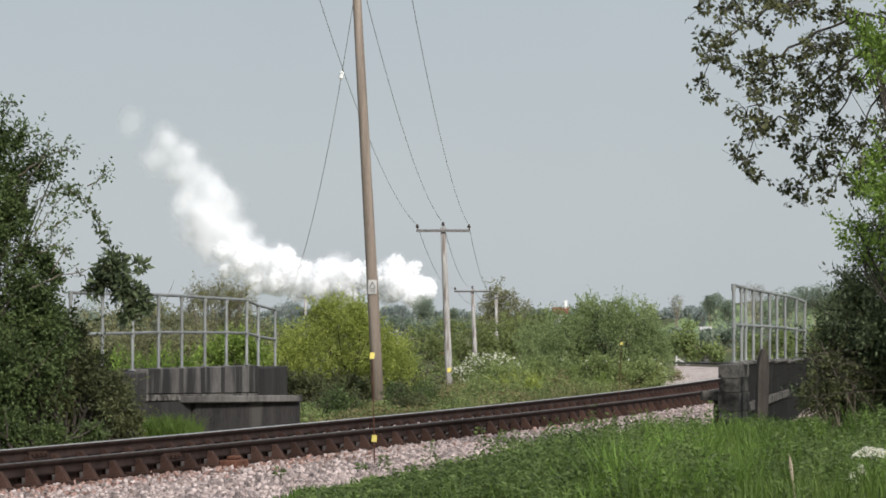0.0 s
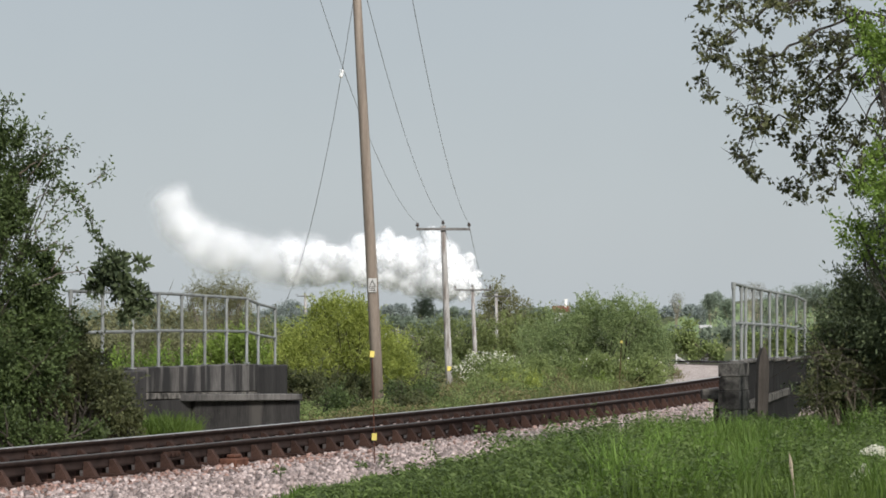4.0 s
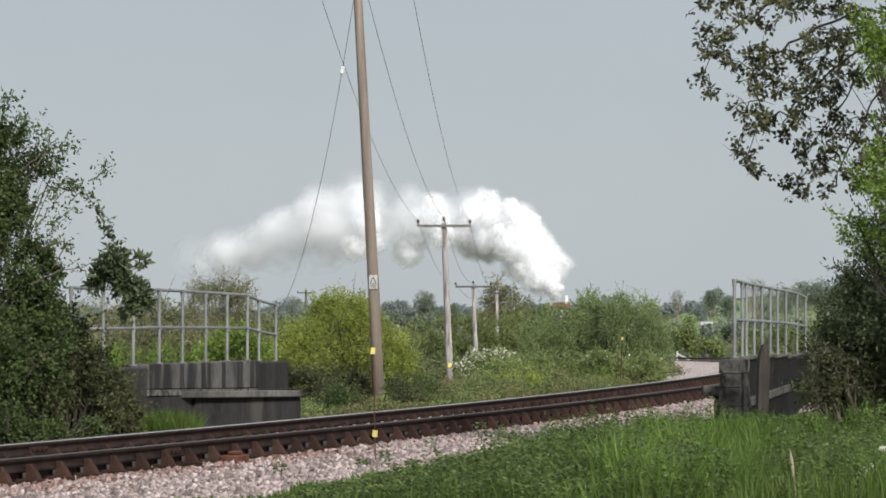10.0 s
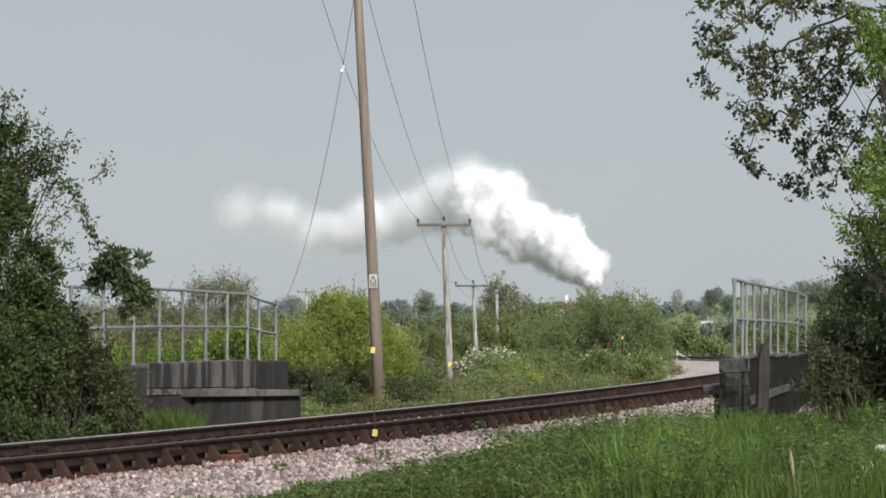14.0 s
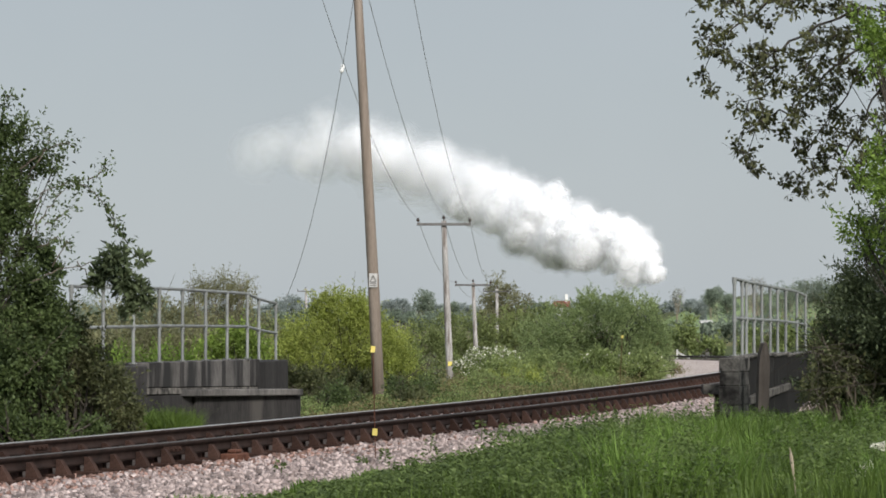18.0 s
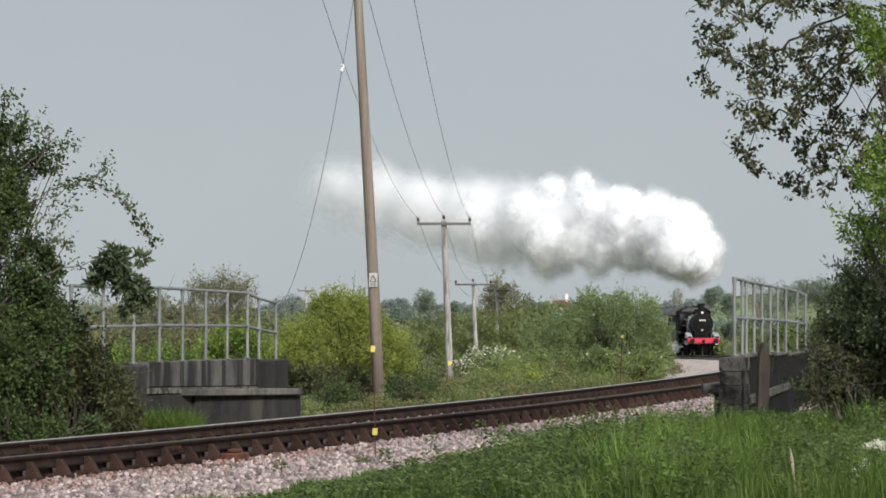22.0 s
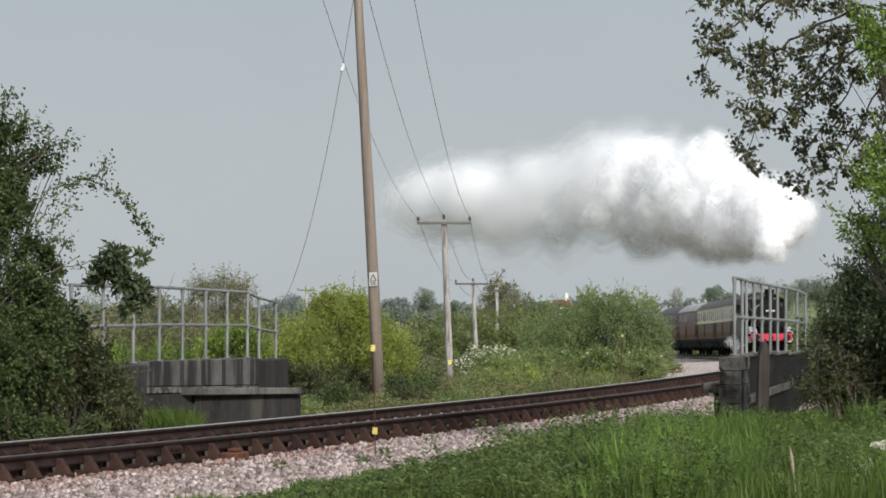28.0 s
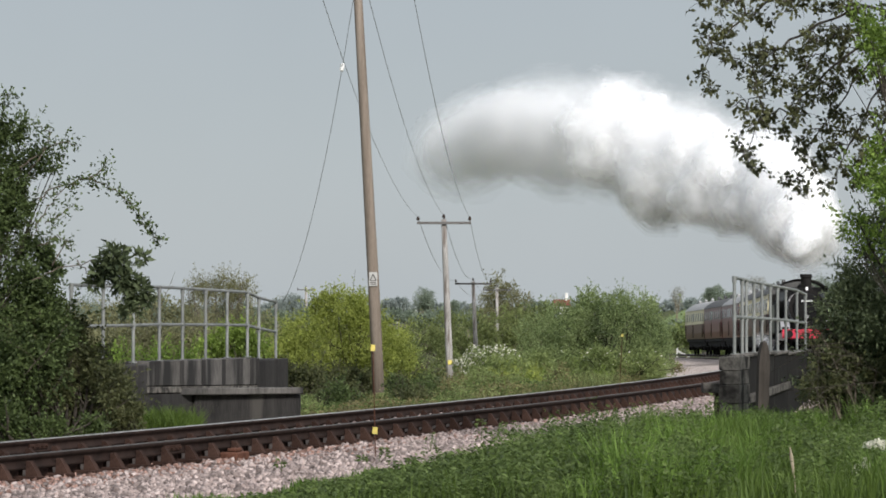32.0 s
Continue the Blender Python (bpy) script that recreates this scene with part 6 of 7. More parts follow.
    part("lens", bm, lens, lamp, "glowing lamp lens")
    # cab
    bm = bmesh.new()
    for s in (-1, 1):
        box(bm, s * 1.22 - 0.02, s * 1.22 + 0.02, 6.95, 9.1, 1.1, 2.5, 0.008)
        box(bm, s * 1.16 - 0.02, s * 1.16 + 0.02, 6.95, 7.2, 2.5, 3.25, 0.008)
        box(bm, s * 1.16 - 0.02, s * 1.16 + 0.02, 8.2, 9.0, 2.5, 3.25, 0.008)
    box(bm, -1.2, 1.2, 6.9, 6.95, 1.3, 3.3, 0.008)
    part("cab", bm, M_BLACK, e)
    for s in (-1, 1):
        bm = bmesh.new()
        box(bm, s * 0.95 - 0.16, s * 0.95 + 0.16, 6.88, 6.9, 2.65, 3.1, 0.004)
        part("cab_window", bm, M_GLASS, e)
    bm = bmesh.new()
    arc_roof(bm, 2.5, 3.26, 0.45, 6.8, 9.2)
    part("cab_roof", bm, M_SOOT, e)
    drivers = []
    for y in (3.9, 5.6, 7.2):
        for s in (-0.75, 0.75):
            drivers.append(wheel(e, "driving_wheel", s, y, 0.76, 14))
    for s in (-0.75, 0.75):
        drivers.append(wheel(e, "pony_wheel", s, 1.2, 0.46, 10))
    return e, drivers


def tender():
    e = tagged(empty("tender", pose(0, 0, 0)), "black tender heaped with coal behind the locomotive", "tender", "train")
    bm = bmesh.new()
    box(bm, -1.2, 1.2, 0, 5.3, 1.15, 2.55, 0.05)
    part("tank", bm, M_GREENTEN, e, "dark olive tank sides")
    bm = bmesh.new()
    prism(bm, [(-1.2, 2.55), (-0.95, 2.95), (0.95, 2.95), (1.2, 2.55)], 0.4, 4.6, lambda u, v, s: Vector((u, s, v)))
    part("bunker", bm, M_BLACK, e)
    bm = bmesh.new()
    rng = random.Random(2)
    for k in range(60):
        r = rng.uniform(0.1, 0.2)
        m = pose(rng.uniform(-0.8, 0.8), rng.uniform(0.6, 4.2), 2.95 + rng.uniform(-0.02, 0.15), rng.uniform(0, 90), rng.uniform(0, 90), 0)
        box(bm, -r, r, -r * 0.8, r * 0.8, -r * 0.7, r * 0.7, r * 0.3, m)
    c = part("coal", bm, M_SOOT, e, "heaped black coal")
    c["kind"] = "stuff"
    bm = bmesh.new()
    box(bm, -1.0, 1.0, 0.1, 5.2, 0.7, 1.15, 0.03)
    part("frame", bm, M_SOOT, e)
    ws = [wheel(e, "wheel", s, y, 0.5) for y in (0.9, 2.65, 4.4) for s in (-0.75, 0.75)]
    return e, ws


def coach(label, lower, upper, roof_mat, end_mat):
    """Passenger coach: body, waist, roof, windows, doors, underframe and two bogies."""
    e = tagged(empty("passenger_coach", pose(0, 0, 0)), label, "railway coach", "train")
    L = 15.5
    bm = bmesh.new()
    prism(bm, [(-1.3, 1.1), (1.3, 1.1), (1.37, 1.5), (1.38, 2.12), (-1.38, 2.12), (-1.37, 1.5)], 0, L, lambda u, v, s: Vector((u, s, v)))
    part("lower_body", bm, lower, e)
    bm = bmesh.new()
    prism(bm, [(-1.38, 2.123), (1.38, 2.123), (1.34, 3.1), (-1.34, 3.1)], 0, L, lambda u, v, s: Vector((u, s, v)))
    ub = part("upper_body", bm, upper, e)
    bm = bmesh.new()
    out = [(-1.36, 3.103)]
    for k in range(13):
        u = -1 + k / 6
        out.append((u * 1.4, 3.1 + 0.66 * (1 - abs(u) ** 2.3)))
    out.append((1.36, 3.103))
    prism(bm, out[::-1], -0.06, L + 0.06, lambda u, v, s: Vector((u, s, v)))
    part("roof", bm, roof_mat, e)
    for k in range(6):
        bm = bmesh.new()
        tube(bm, [(0.35 * (-1) ** k, 1.6 + k * 2.45, 3.7), (0.35 * (-1) ** k, 1.6 + k * 2.7, 3.86)], [0.13, 0.1], 8)
        part("roof_vent", bm, roof_mat, e)
    bm = bmesh.new()
    box(bm, -0.011, 0.011, -0.34, 0.34, -0.28, 0.28, 0.004)
    wm = bpy.data.meshes.new("window")
    bm.to_mesh(wm)
    bm.free()
    wm.materials.append(M_GLASS)
    bm = bmesh.new()
    box(bm, -0.011, 0.011, -0.2, 0.2, -0.32, 0.32, 0.004)
    dm = bpy.data.meshes.new("door_window")
    bm.to_mesh(dm)
    bm.free()
    dm.materials.append(M_GLASS)
    for s in (-1, 1):
        for k in range(7):
            w = new("window", wm)
            w.parent = ub
            w.matrix_basis = pose(s * 1.372, 2.35 + k * 1.83, 2.6, 0, -s * 2.4, 0)
        for y in (0.75, 8.42, L - 0.75):
            w = new("door_window", dm)
            w.parent = ub
            w.matrix_basis = pose(s * 1.374, y, 2.58, 0, -s * 2.4, 0)
            for k in (-0.36, 0.33):
                bm = bmesh.new()
                box(bm, s * 1.385 - 0.012, s * 1.385 + 0.012, y + k, y + k + 0.03, 1.2, 2.1)
                part("door_edge", bm, M_SOOT, e)
    for y in (-0.012, L + 0.012):
        bm = bmesh.new()
        prism(bm, [(-1.28, 1.12), (1.28, 1.12), (1.32, 3.08), (0.7, 3.5), (-0.7, 3.5), (-1.32, 3.08)], y - 0.01, y + 0.01, lambda u, v, s: Vector((u, s, v)))
        en = part("end_panel", bm, end_mat, e)
        bm = bmesh.new()
        box(bm, -0.5, 0.5, y - 0.28 if y < 1 else y, y if y < 1 else y + 0.28, 1.2, 3.15, 0.05)
        part("gangway", bm, M_SOOT, e, "black corridor bellows")
        for s in (-1, 1):
            bm = bmesh.new()
            sg = -1 if y < 1 else 1
            tube(bm, [(s * 0.86, y, 1.05), (s * 0.86, y + sg * 0.4, 1.05), (s * 0.86, y + sg * 0.41, 1.05), (s * 0.86, y + sg * 0.46, 1.05)], [0.1, 0.07, 0.22, 0.21], 12)
            part("buffer", bm, M_SOOT, e)
    bm = bmesh.new()
    box(bm, -1.25, 1.25, 0.1, L - 0.1, 0.88, 1.09, 0.02)
    part("underframe", bm, M_SOOT, e)
    # Dark skirts added along each side in place of the shadow beneath the coach.
    for s in (-1, 1):
        bm = bmesh.new()
        box(bm, s * 1.22 - 0.14, s * 1.22 + 0.14, 0.4, L - 0.4, 0.56, 0.6, 0.01)
        box(bm, s * 1.1 - 0.02, s * 1.1 + 0.02, 0.4, L - 0.4, 0.6, 0.88, 0.005)
        part("shade_skirt", bm, M_SOOT, e)
    bm = bmesh.new()
    box(bm, -1.1, 1.1, 6.6, 8.4, 0.45, 0.9, 0.03)
    part("battery_box", bm, M_SOOT, e)
    bm = bmesh.new()
    for s in (-1.1, 1.1):
        tube(bm, [(s, 5.0, 0.9), (s, 7.0, 0.5), (s, 9.4, 0.5), (s, 11.0, 0.9)], 0.035, 5)
    part("truss_rod", bm, M_SOOT, e)
    ws = []
    for c in (2.6, L - 2.6):
        bm = bmesh.new()
        for s in (-1, 1):
            box(bm, s * 1.0 - 0.06, s * 1.0 + 0.06, c - 1.75, c + 1.75, 0.42, 0.72, 0.03)
            for j in (-1.3, 1.3):
                box(bm, s * 1.08 - 0.1, s * 1.08 + 0.1, c + j - 0.2, c + j + 0.2, 0.3, 0.7, 0.03)
        box(bm, -1.05, 1.05, c - 0.25, c + 0.25, 0.4, 0.85, 0.03)
        part("bogie_frame", bm, M_SOOT, e)
        for j in (-1.3, 1.3):
            for s in (-0.75, 0.75):
                ws.append(wheel(e, "wheel", s, c + j, 0.46))
    return e, ws


LOCO, LOCO_WHEELS = locomotive()
TENDER, _ = tender()
COACH_A, _ = coach("crimson and cream passenger coach with a dark roof", M_CRIMSON, M_CREAM, M_ROOF_DARK, M_SOOT)
COACH_E, _ = coach("dull crimson and cream passenger coach with a dark roof", M_CRIMSON, M_CREAM, M_ROOF_DARK, M_SOOT)
COACH_B, _ = coach("maroon passenger coach with a pale grey roof", M_MAROON, M_MAROON, M_ROOF_PALE, M_SOOT)
COACH_C, _ = coach("maroon passenger coach with a dark grey roof", M_MAROON, M_MAROON, M_ROOF_DARK, M_SOOT)
COACH_D, _ = coach("crimson and cream passenger coach with a pale roof", M_CRIMSON, M_CREAM, M_ROOF_PALE, M_SOOT)
# offset of each vehicle's front from the locomotive's buffer beam, and its length
TRAIN = [(LOCO, 0.0, 9.0), (TENDER, 9.3, 5.3), (COACH_A, 14.95, 15.5), (COACH_E, 30.85, 15.5), (COACH_B, 46.75, 15.5), (COACH_C, 62.65, 15.5), (COACH_D, 78.55, 15.5)]


def front_s(t):
    """Length along the line of the locomotive's front at t seconds."""
    return float(np.interp(np.interp(t, [0, 20, 32], [455, 267, 154]), Y_S, S_S))


def vehicle_pose(t, offset, length):
    s = front_s(t) + offset
    a, _ = on_line(s + length * 0.14, 0, 0.188)
    b, _ = on_line(s + length * 0.86, 0, 0.188)
    d = (b - a).normalized()
    yaw = math.degrees(math.atan2(-d.x, d.y))
    q = a - d * (length * 0.14)
    return Matrix.Translation(q) @ pose(0, 0, 0, math.degrees(math.asin(d.z)), 0, yaw)


# ---- the steam plume ----
def puff_mesh(name, seed, shells, material):
    """A billow: lumpy nested shells, the outer ones thin."""
    vs, fs, dens, base = [], [], [], 0
    for r, dn, sub in shells:
        bm = bmesh.new()
        bmesh.ops.create_icosphere(bm, subdivisions=sub, radius=1)
        bm.verts.ensure_lookup_table()
        co = []
        for v in bm.verts:
            p = v.co.normalized()
            q = p * 1.5 + Vector((seed * 7.3, seed * 3.1, 0))
            k = 1 + 0.34 * noise.noise(q) + 0.2 * abs(noise.noise(q * 2.3)) + 0.16 * abs(noise.noise(q * 4.7))
            co.append(tuple(p * (k * r * 0.9)))
        f = [[v.index for v in fc.verts] for fc in bm.faces]
        bm.free()
        vs += co
        fs += [[i + base for i in t] for t in f]
        dens += [dn] * len(co)
        base += len(co)
    o = fast_mesh(name, vs, fs, material, smooth=True)
    at = o.data.attributes.new("thickness", "FLOAT", "POINT")
    at.data.foreach_set("value", np.array(dens, np.float32))
    me = o.data
    bpy.data.objects.remove(o)
    return me


PLUME = {}


def plume(t, *rows):
    """The plume's middle line at t seconds from the chimney backwards: x, y, z and half-thickness."""
    PLUME[t] = np.array(rows)


plume(0, (-0.7, 457.0, 4.3, 0.9), (-4.5, 462.0, 7.0, 3.5), (-12.8, 467.0, 7.5, 3.5), (-21.6, 472.0, 7.9, 3.1), (-29.7, 477.0, 11.2, 4.0), (-34.1, 482.0, 16.1, 6.4), (-32.8, 487.0, 20.3, 5.3), (-45.8, 492.0, 30.3, 2.9))
plume(3, (2.7, 428.8, 4.0, 0.9), (-0.7, 433.8, 8.0, 4.0), (-6.9, 438.8, 8.8, 4.0), (-15.1, 443.8, 7.4, 3.0), (-22.7, 448.8, 8.2, 3.0), (-29.8, 453.8, 10.2, 3.4), (-35.9, 458.8, 14.5, 5.0), (-36.6, 463.8, 20.8, 3.9))
plume(6, (8.1, 400.6, 3.6, 0.8), (5.8, 405.6, 7.4, 3.0), (0.4, 410.6, 9.5, 4.4), (-6.5, 415.6, 11.7, 4.8), (-12.9, 420.6, 11.1, 4.9), (-21.6, 425.6, 8.4, 3.2), (-29.0, 430.6, 8.4, 2.5), (-36.6, 435.6, 8.5, 2.5))
plume(9, (11.4, 372.4, 3.7, 0.9), (9.8, 377.4, 7.5, 3.0), (7.7, 382.4, 10.4, 3.7), (3.6, 387.4, 10.5, 3.1), (-9.1, 392.4, 11.9, 5.9), (-12.8, 397.4, 11.7, 5.6), (-21.1, 402.4, 9.2, 3.0), (-31.5, 407.4, 7.9, 2.0))
plume(11, (12.7, 353.6, 4.3, 0.8), (10.2, 358.6, 8.3, 2.9), (6.7, 363.6, 12.3, 4.4), (4.7, 368.6, 12.8, 3.7), (-11.5, 373.6, 12.6, 5.0), (-15.4, 378.6, 12.7, 4.7), (-21.4, 383.6, 9.4, 2.9), (-29.4, 388.6, 8.8, 2.3))
plume(12, (14.4, 344.2, 4.5, 0.7), (13.1, 349.2, 6.5, 2.3), (10.0, 354.2, 9.4, 3.7), (7.2, 359.2, 14.9, 5.4), (3.3, 364.2, 11.4, 3.9), (-5.8, 369.2, 10.3, 2.8), (-15.9, 374.2, 13.5, 5.1), (-28.1, 379.2, 8.3, 2.2))
plume(13, (14.8, 334.8, 4.2, 0.8), (13.4, 339.8, 7.9, 2.2), (8.4, 344.8, 9.7, 3.4), (4.4, 349.8, 12.7, 5.0), (5.1, 354.8, 17.0, 3.8), (-5.0, 359.8, 11.9, 3.6), (-16.1, 364.8, 12.6, 5.2), (-20.0, 369.8, 15.8, 3.7))
plume(14, (14.5, 325.4, 4.4, 0.7), (13.5, 330.4, 7.0, 2.2), (10.1, 335.4, 9.4, 3.0), (6.0, 340.4, 11.5, 3.7), (2.6, 345.4, 14.8, 4.4), (-3.2, 350.4, 11.5, 3.4), (-11.6, 355.4, 10.2, 2.5), (-22.5, 360.4, 13.3, 2.9))
plume(17, (18.1, 297.2, 4.6, 0.9), (15.4, 302.2, 7.1, 2.8), (10.0, 307.2, 8.8, 3.1), (5.0, 312.2, 11.5, 3.1), (-0.2, 317.2, 14.8, 3.2), (-5.6, 322.2, 17.2, 3.8), (-10.6, 327.2, 17.4, 3.3), (-24.6, 332.2, 14.9, 3.3))
plume(19, (18.5, 278.4, 4.3, 0.8), (16.3, 283.4, 7.5, 2.6), (11.8, 288.4, 8.3, 3.1), (8.6, 293.4, 9.4, 3.4), (4.8, 298.4, 12.0, 3.0), (-1.2, 303.4, 13.2, 2.8), (-8.4, 308.4, 17.5, 4.1), (-12.2, 313.4, 19.3, 3.7))
plume(20, (18.2, 269.0, 4.2, 0.5), (17.4, 274.0, 6.3, 2.2), (14.2, 279.0, 8.3, 3.3), (10.2, 284.0, 8.6, 3.6), (5.5, 289.0, 9.2, 3.9), (0.7, 294.0, 12.3, 3.7), (-8.2, 299.0, 14.5, 2.5), (-13.9, 304.0, 18.8, 3.8))
plume(21, (18.9, 259.6, 4.9, 0.8), (17.5, 264.6, 7.2, 2.9), (13.3, 269.6, 8.4, 4.0), (8.1, 274.6, 8.6, 4.0), (3.5, 279.6, 8.5, 3.3), (-1.1, 284.6, 11.0, 3.1), (-8.9, 289.6, 14.5, 3.2), (-14.9, 294.6, 16.7, 3.2))
plume(23, (19.1, 240.7, 4.7, 0.7), (18.5, 245.7, 6.8, 2.5), (16.1, 250.7, 8.6, 3.7), (11.3, 255.7, 8.3, 4.2), (6.3, 260.7, 8.2, 4.3), (1.6, 265.7, 7.7, 4.1), (-1.1, 270.7, 7.3, 3.2), (-4.8, 275.7, 7.5, 2.5))
plume(25, (19.3, 221.9, 4.4, 0.7), (18.4, 226.9, 6.4, 2.5), (15.3, 231.9, 8.4, 3.6), (10.9, 236.9, 8.2, 3.9), (5.9, 241.9, 7.9, 3.8), (1.1, 246.9, 7.7, 3.4), (-2.3, 251.9, 6.9, 2.5), (-5.7, 256.9, 6.6, 1.9))
plume(28, (18.9, 193.7, 5.0, 0.6), (18.9, 198.7, 7.4, 2.3), (16.5, 203.7, 8.2, 3.2), (13.1, 208.7, 9.1, 3.8), (8.8, 213.7, 9.3, 4.1), (4.2, 218.7, 8.4, 3.2), (0.6, 223.7, 8.9, 2.5), (-3.2, 228.7, 9.1, 1.7))
plume(30, (17.9, 174.8, 5.2, 0.5), (18.2, 179.8, 6.8, 1.8), (15.6, 184.8, 7.9, 3.0), (10.9, 189.8, 9.0, 3.3), (7.0, 194.8, 9.6, 3.2), (3.9, 199.8, 10.1, 2.4), (1.4, 204.8, 9.6, 1.9), (-1.2, 209.8, 8.2, 1.4))
plume(32, (16.5, 156.0, 4.6, 0.4), (16.8, 161.0, 6.3, 1.8), (15.1, 166.0, 8.2, 2.7), (11.9, 171.0, 9.2, 3.2), (7.8, 176.0, 10.6, 2.9), (4.1, 181.0, 11.3, 2.3), (1.8, 186.0, 11.0, 1.6), (0.1, 191.0, 10.6, 1.4))

PLUME_T = sorted(PLUME)
PLUME_A = np.array([PLUME[t] for t in PLUME_T])


def plume_at(t, s):
    """Middle and half-thickness of the plume at a share s of its length."""
    k = min(max(np.searchsorted(PLUME_T, t) - 1, 0), len(PLUME_T) - 2)
    u = min(max((t - PLUME_T[k]) / (PLUME_T[k + 1] - PLUME_T[k]), 0), 1)
    a = PLUME_A[k] * (1 - u) + PLUME_A[k + 1] * u
    q = s * (len(a) - 1)
    i = min(int(q), len(a) - 2)
    f = q - i
    return a[i] * (1 - f) + a[i + 1] * f


PLUME_THING = tagged(empty("steam_plume", pose(0, 0, 0)), "billowing white steam plume trailing from the locomotive's chimney", "steam")
PUFFS = []


def build_puffs():
    rng = random.Random(17)
    dense = [puff_mesh("puff", k, ((1.14, 0.06, 3), (1.03, 0.13, 3), (0.93, 0.24, 3), (0.8, 0.36, 3)), M_STEAM) for k in range(5)]
    soft = [puff_mesh("soft_puff", k + 20, ((1.25, 0.035, 2), (1.05, 0.055, 2), (0.85, 0.08, 2), (0.6, 0.12, 2)), M_WISP) for k in range(4)]
    billow = [puff_mesh("billow", k + 40, ((1.2, 0.035, 2), (1.0, 0.07, 3), (0.78, 0.13, 3)), M_STEAM) for k in range(4)]
    wisp = [puff_mesh("wisp", k + 9, ((1.1, 0.035, 2), (0.75, 0.06, 2)), M_WISP) for k in range(3)]

    # billows: groups of puffs that rise and travel together
    groups = []
    for k in range(13):
        a = Vector((rng.uniform(-1, 1), rng.uniform(-0.6, 0.6), rng.uniform(-0.5, 1.0)))
        groups.append((k / 13 + rng.uniform(-0.02, 0.02), a.normalized() * rng.uniform(0.2, 0.75), rng.uniform(0.4, 0.6)))

    def put(mesh, name, r, s0, s1, life, reach, group=None):
        o = new(name, mesh)
        o.parent = PLUME_THING
        o.scale = (r, r, r)
        while True:
            d = Vector((rng.uniform(-1, 1), rng.uniform(-1, 1), rng.uniform(-1, 1)))
            if d.length <= 1:
                break
        ph = rng.random()
        if group is not None:
            ph, side, _ = groups[group]
            d = d * 0.62 + side
            ph = (ph + rng.uniform(-0.02, 0.02)) % 1.0
        spin = Vector((rng.uniform(-1, 1), rng.uniform(-1, 1), rng.uniform(-1, 1))).normalized()
        PUFFS.append((o, r, s0, s1, life, reach, d, ph, spin, rng.uniform(5, 14), rng.uniform(0, 360)))

    for k in range(96):
        put(dense[k % 5], "puff", rng.uniform(1.0, 1.9), 0.1, rng.uniform(0.42, 0.62), rng.uniform(8, 11), 1.0, k % 13 if k % 3 == 0 else None)
    for k in range(46):
        put(dense[k % 5], "puff", rng.uniform(0.45, 0.85), 0.015, 0.3, rng.uniform(3.5, 5), 0.95)
    for k in range(42):
        put(billow[k % 4], "billow", rng.uniform(1.4, 2.4), 0.25, rng.uniform(0.75, 0.95), rng.uniform(9, 12), 0.95)
    for k in range(44):
        put(soft[k % 4], "soft_puff", rng.uniform(1.3, 2.3), 0.4, rng.uniform(0.85, 1.0), rng.uniform(8, 11), 0.95)
    for k in range(40):
        put(wisp[k % 3], "wisp", rng.uniform(1.6, 3.0), 0.45, 1.0, rng.uniform(8, 11), 0.9)


build_puffs()


def build_drain_steam():
    """Low steam blown from the cylinders beside the wheels."""
    rng = random.Random(23)
    e = tagged(empty("cylinder_steam", pose(0, 0, 0)), "small white jet of steam beside the locomotive's wheels", "steam")
    me = puff_mesh("jet", 31, ((1.2, 0.05, 2), (1.0, 0.08, 2), (0.8, 0.14, 2), (0.6, 0.22, 2)), M_WISP)
    for k in range(6):
        o = new("steam_jet", me)
        o.parent = e
        r = rng.uniform(0.22, 0.42)
        o.scale = (r, r, r)
        o.location = (-1.5 - 0.09 * k - rng.uniform(0, 0.3), 3.0 + 0.35 * k, 0.3 + rng.uniform(-0.1, 0.4) + 0.05 * k)
    return e


DRAIN = build_drain_steam()


def puff_place(p, t, share):
    o, r, s0, s1, life, reach, d, ph, spin, rate, a0 = p
    x, y, z, h = plume_at(t, s0 + (s1 - s0) * share)
    k = max(h * reach - r * 0.5, 0.08)
    m = Matrix.Translation((x + d.x * k, y + d.y * k, z + d.z * k))
    return m @ Matrix.Rotation(radians(a0 + rate * t), 4, spin)


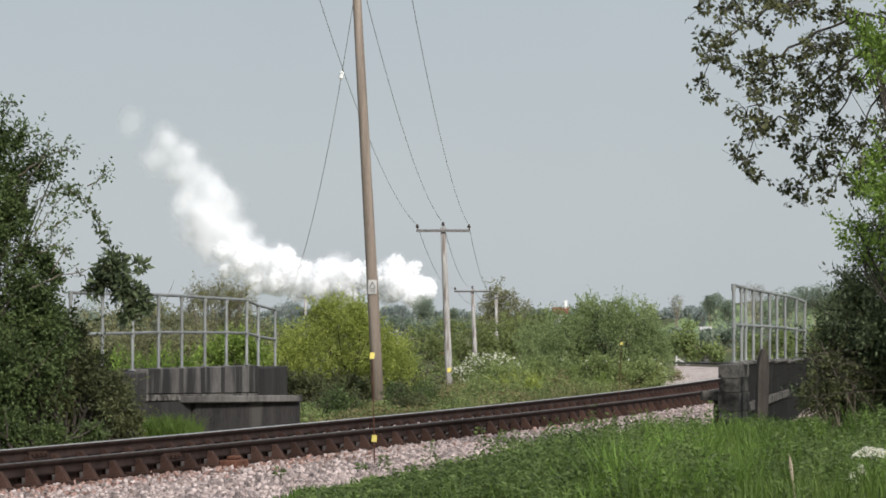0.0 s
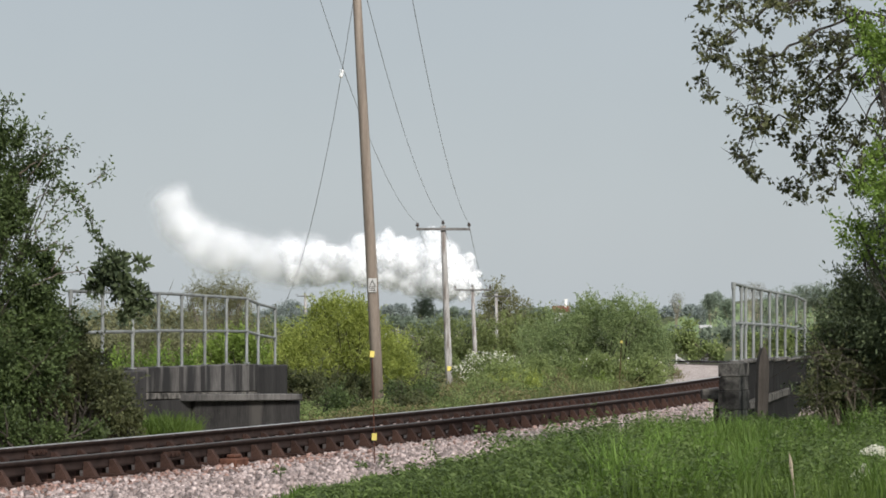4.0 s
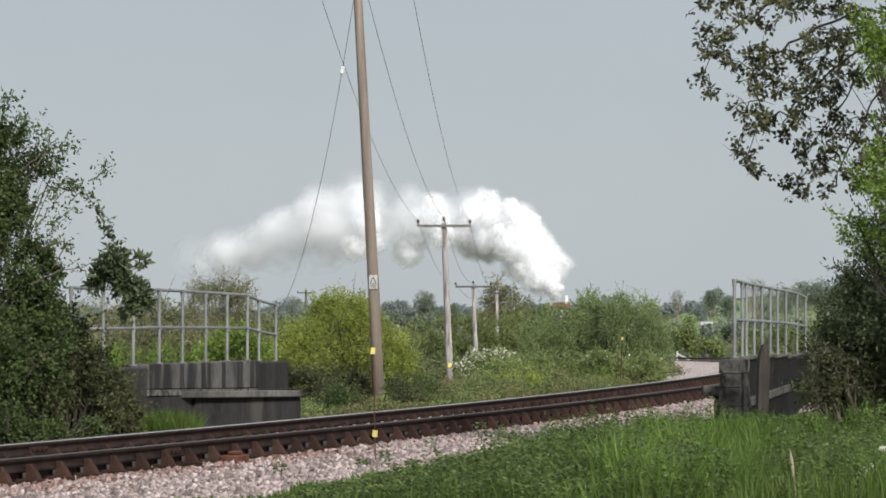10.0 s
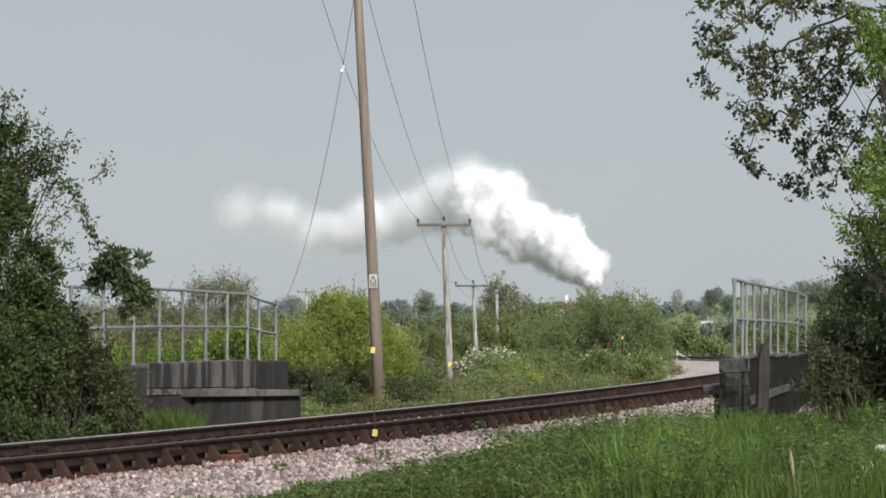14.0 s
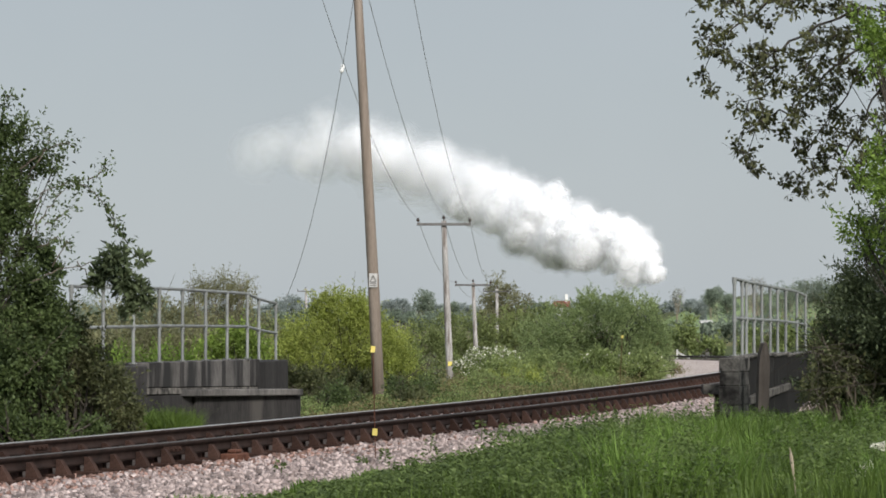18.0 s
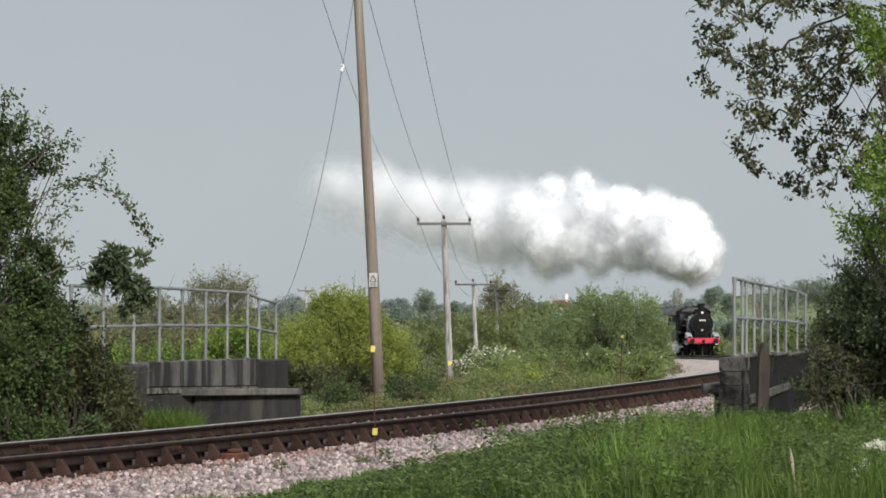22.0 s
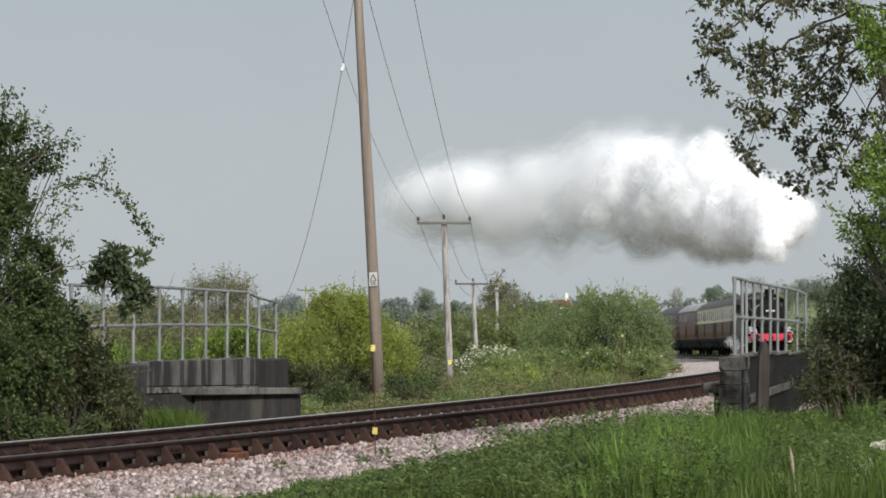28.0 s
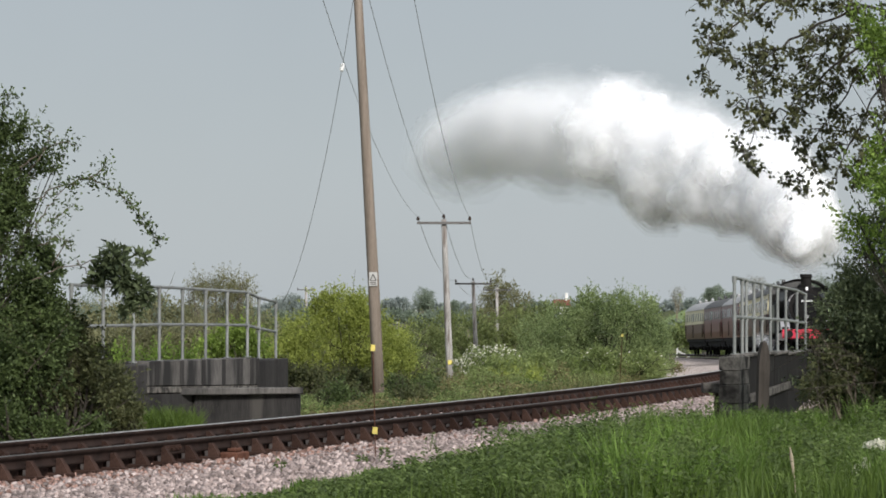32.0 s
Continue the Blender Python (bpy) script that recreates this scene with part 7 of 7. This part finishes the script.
def motions():
    times = [k * 0.5 for k in range(65)]
    for ob, off, ln in TRAIN:
        walk(ob, [(t, vehicle_pose(t, off, ln)) for t in times])
    walk(DRAIN, [(t, vehicle_pose(t, 0, 9.0)) for t in times])
    # the flowers sway in the wind
    sway = [(0, -4), (2, 2), (6, 5), (8, 9), (10, 24), (12, 22), (14, 21), (17, 25), (19, 6), (21, 10), (23, 3), (25, 7), (28, 15), (29, -9), (30, -4), (32, 7)]
    for ob, share in ((FLOWER_A, 1.0), (FLOWER_B, 0.5)):
        at = ob.matrix_basis.copy()
        walk(ob, [(t, at @ Matrix.Rotation(radians(a * share), 4, "Y")) for t, a in sway])
    swing = [(0, 57), (3, 62), (6, 60), (9, 58), (11, 53), (14, 65), (17, 52), (19, 45), (21, 38), (22, 26), (23, 5), (25, 15), (28, 25), (30, 18), (32, 20)]
    walk(ARCH, [(t, Matrix.Translation(ARCH_PIVOT) @ Matrix.Rotation(radians(a), 4, "Z") @ Matrix.Translation(-ARCH_PIVOT)) for t, a in swing])
    # wheels roll with the train
    s0 = front_s(0)
    fine = [k * 0.1 for k in range(321)]
    for w in LOCO_WHEELS:
        base = w.matrix_basis.translation.copy()
        r = base.z
        if r > 0.6:
            walk(w, [(t, Matrix.Translation(base) @ Matrix.Rotation((s0 - front_s(t)) / r, 4, "X")) for t in fine])
    chimney = Vector((0, 1.75, 3.9))
    home = [(t, Matrix.Translation(vehicle_pose(t, 0, 9.0) @ chimney)) for t in times]
    walk(PLUME_THING, home)

    def back(t):
        return Matrix.Translation(-(vehicle_pose(t, 0, 9.0) @ chimney))

    for p in PUFFS:
        life, ph = p[4], p[7]
        rows = []
        for t in times:
            c = (t / life + ph) % 1.0
            rows.append((t, c))
        for k in range(-1, 12):
            tw = (k - ph) * life
            if 0.15 < tw < 31.8:
                rows += [(tw - 0.05, 0.999), (tw + 0.05, 0.001)]
        rows = sorted(rows)
        clean, last = [], -1
        for t, c in rows:
            if frame(t) > last:
                clean.append((t, c))
                last = frame(t)
        walk(p[0], [(t, back(t) @ puff_place(p, t, c)) for t, c in clean])


motions()
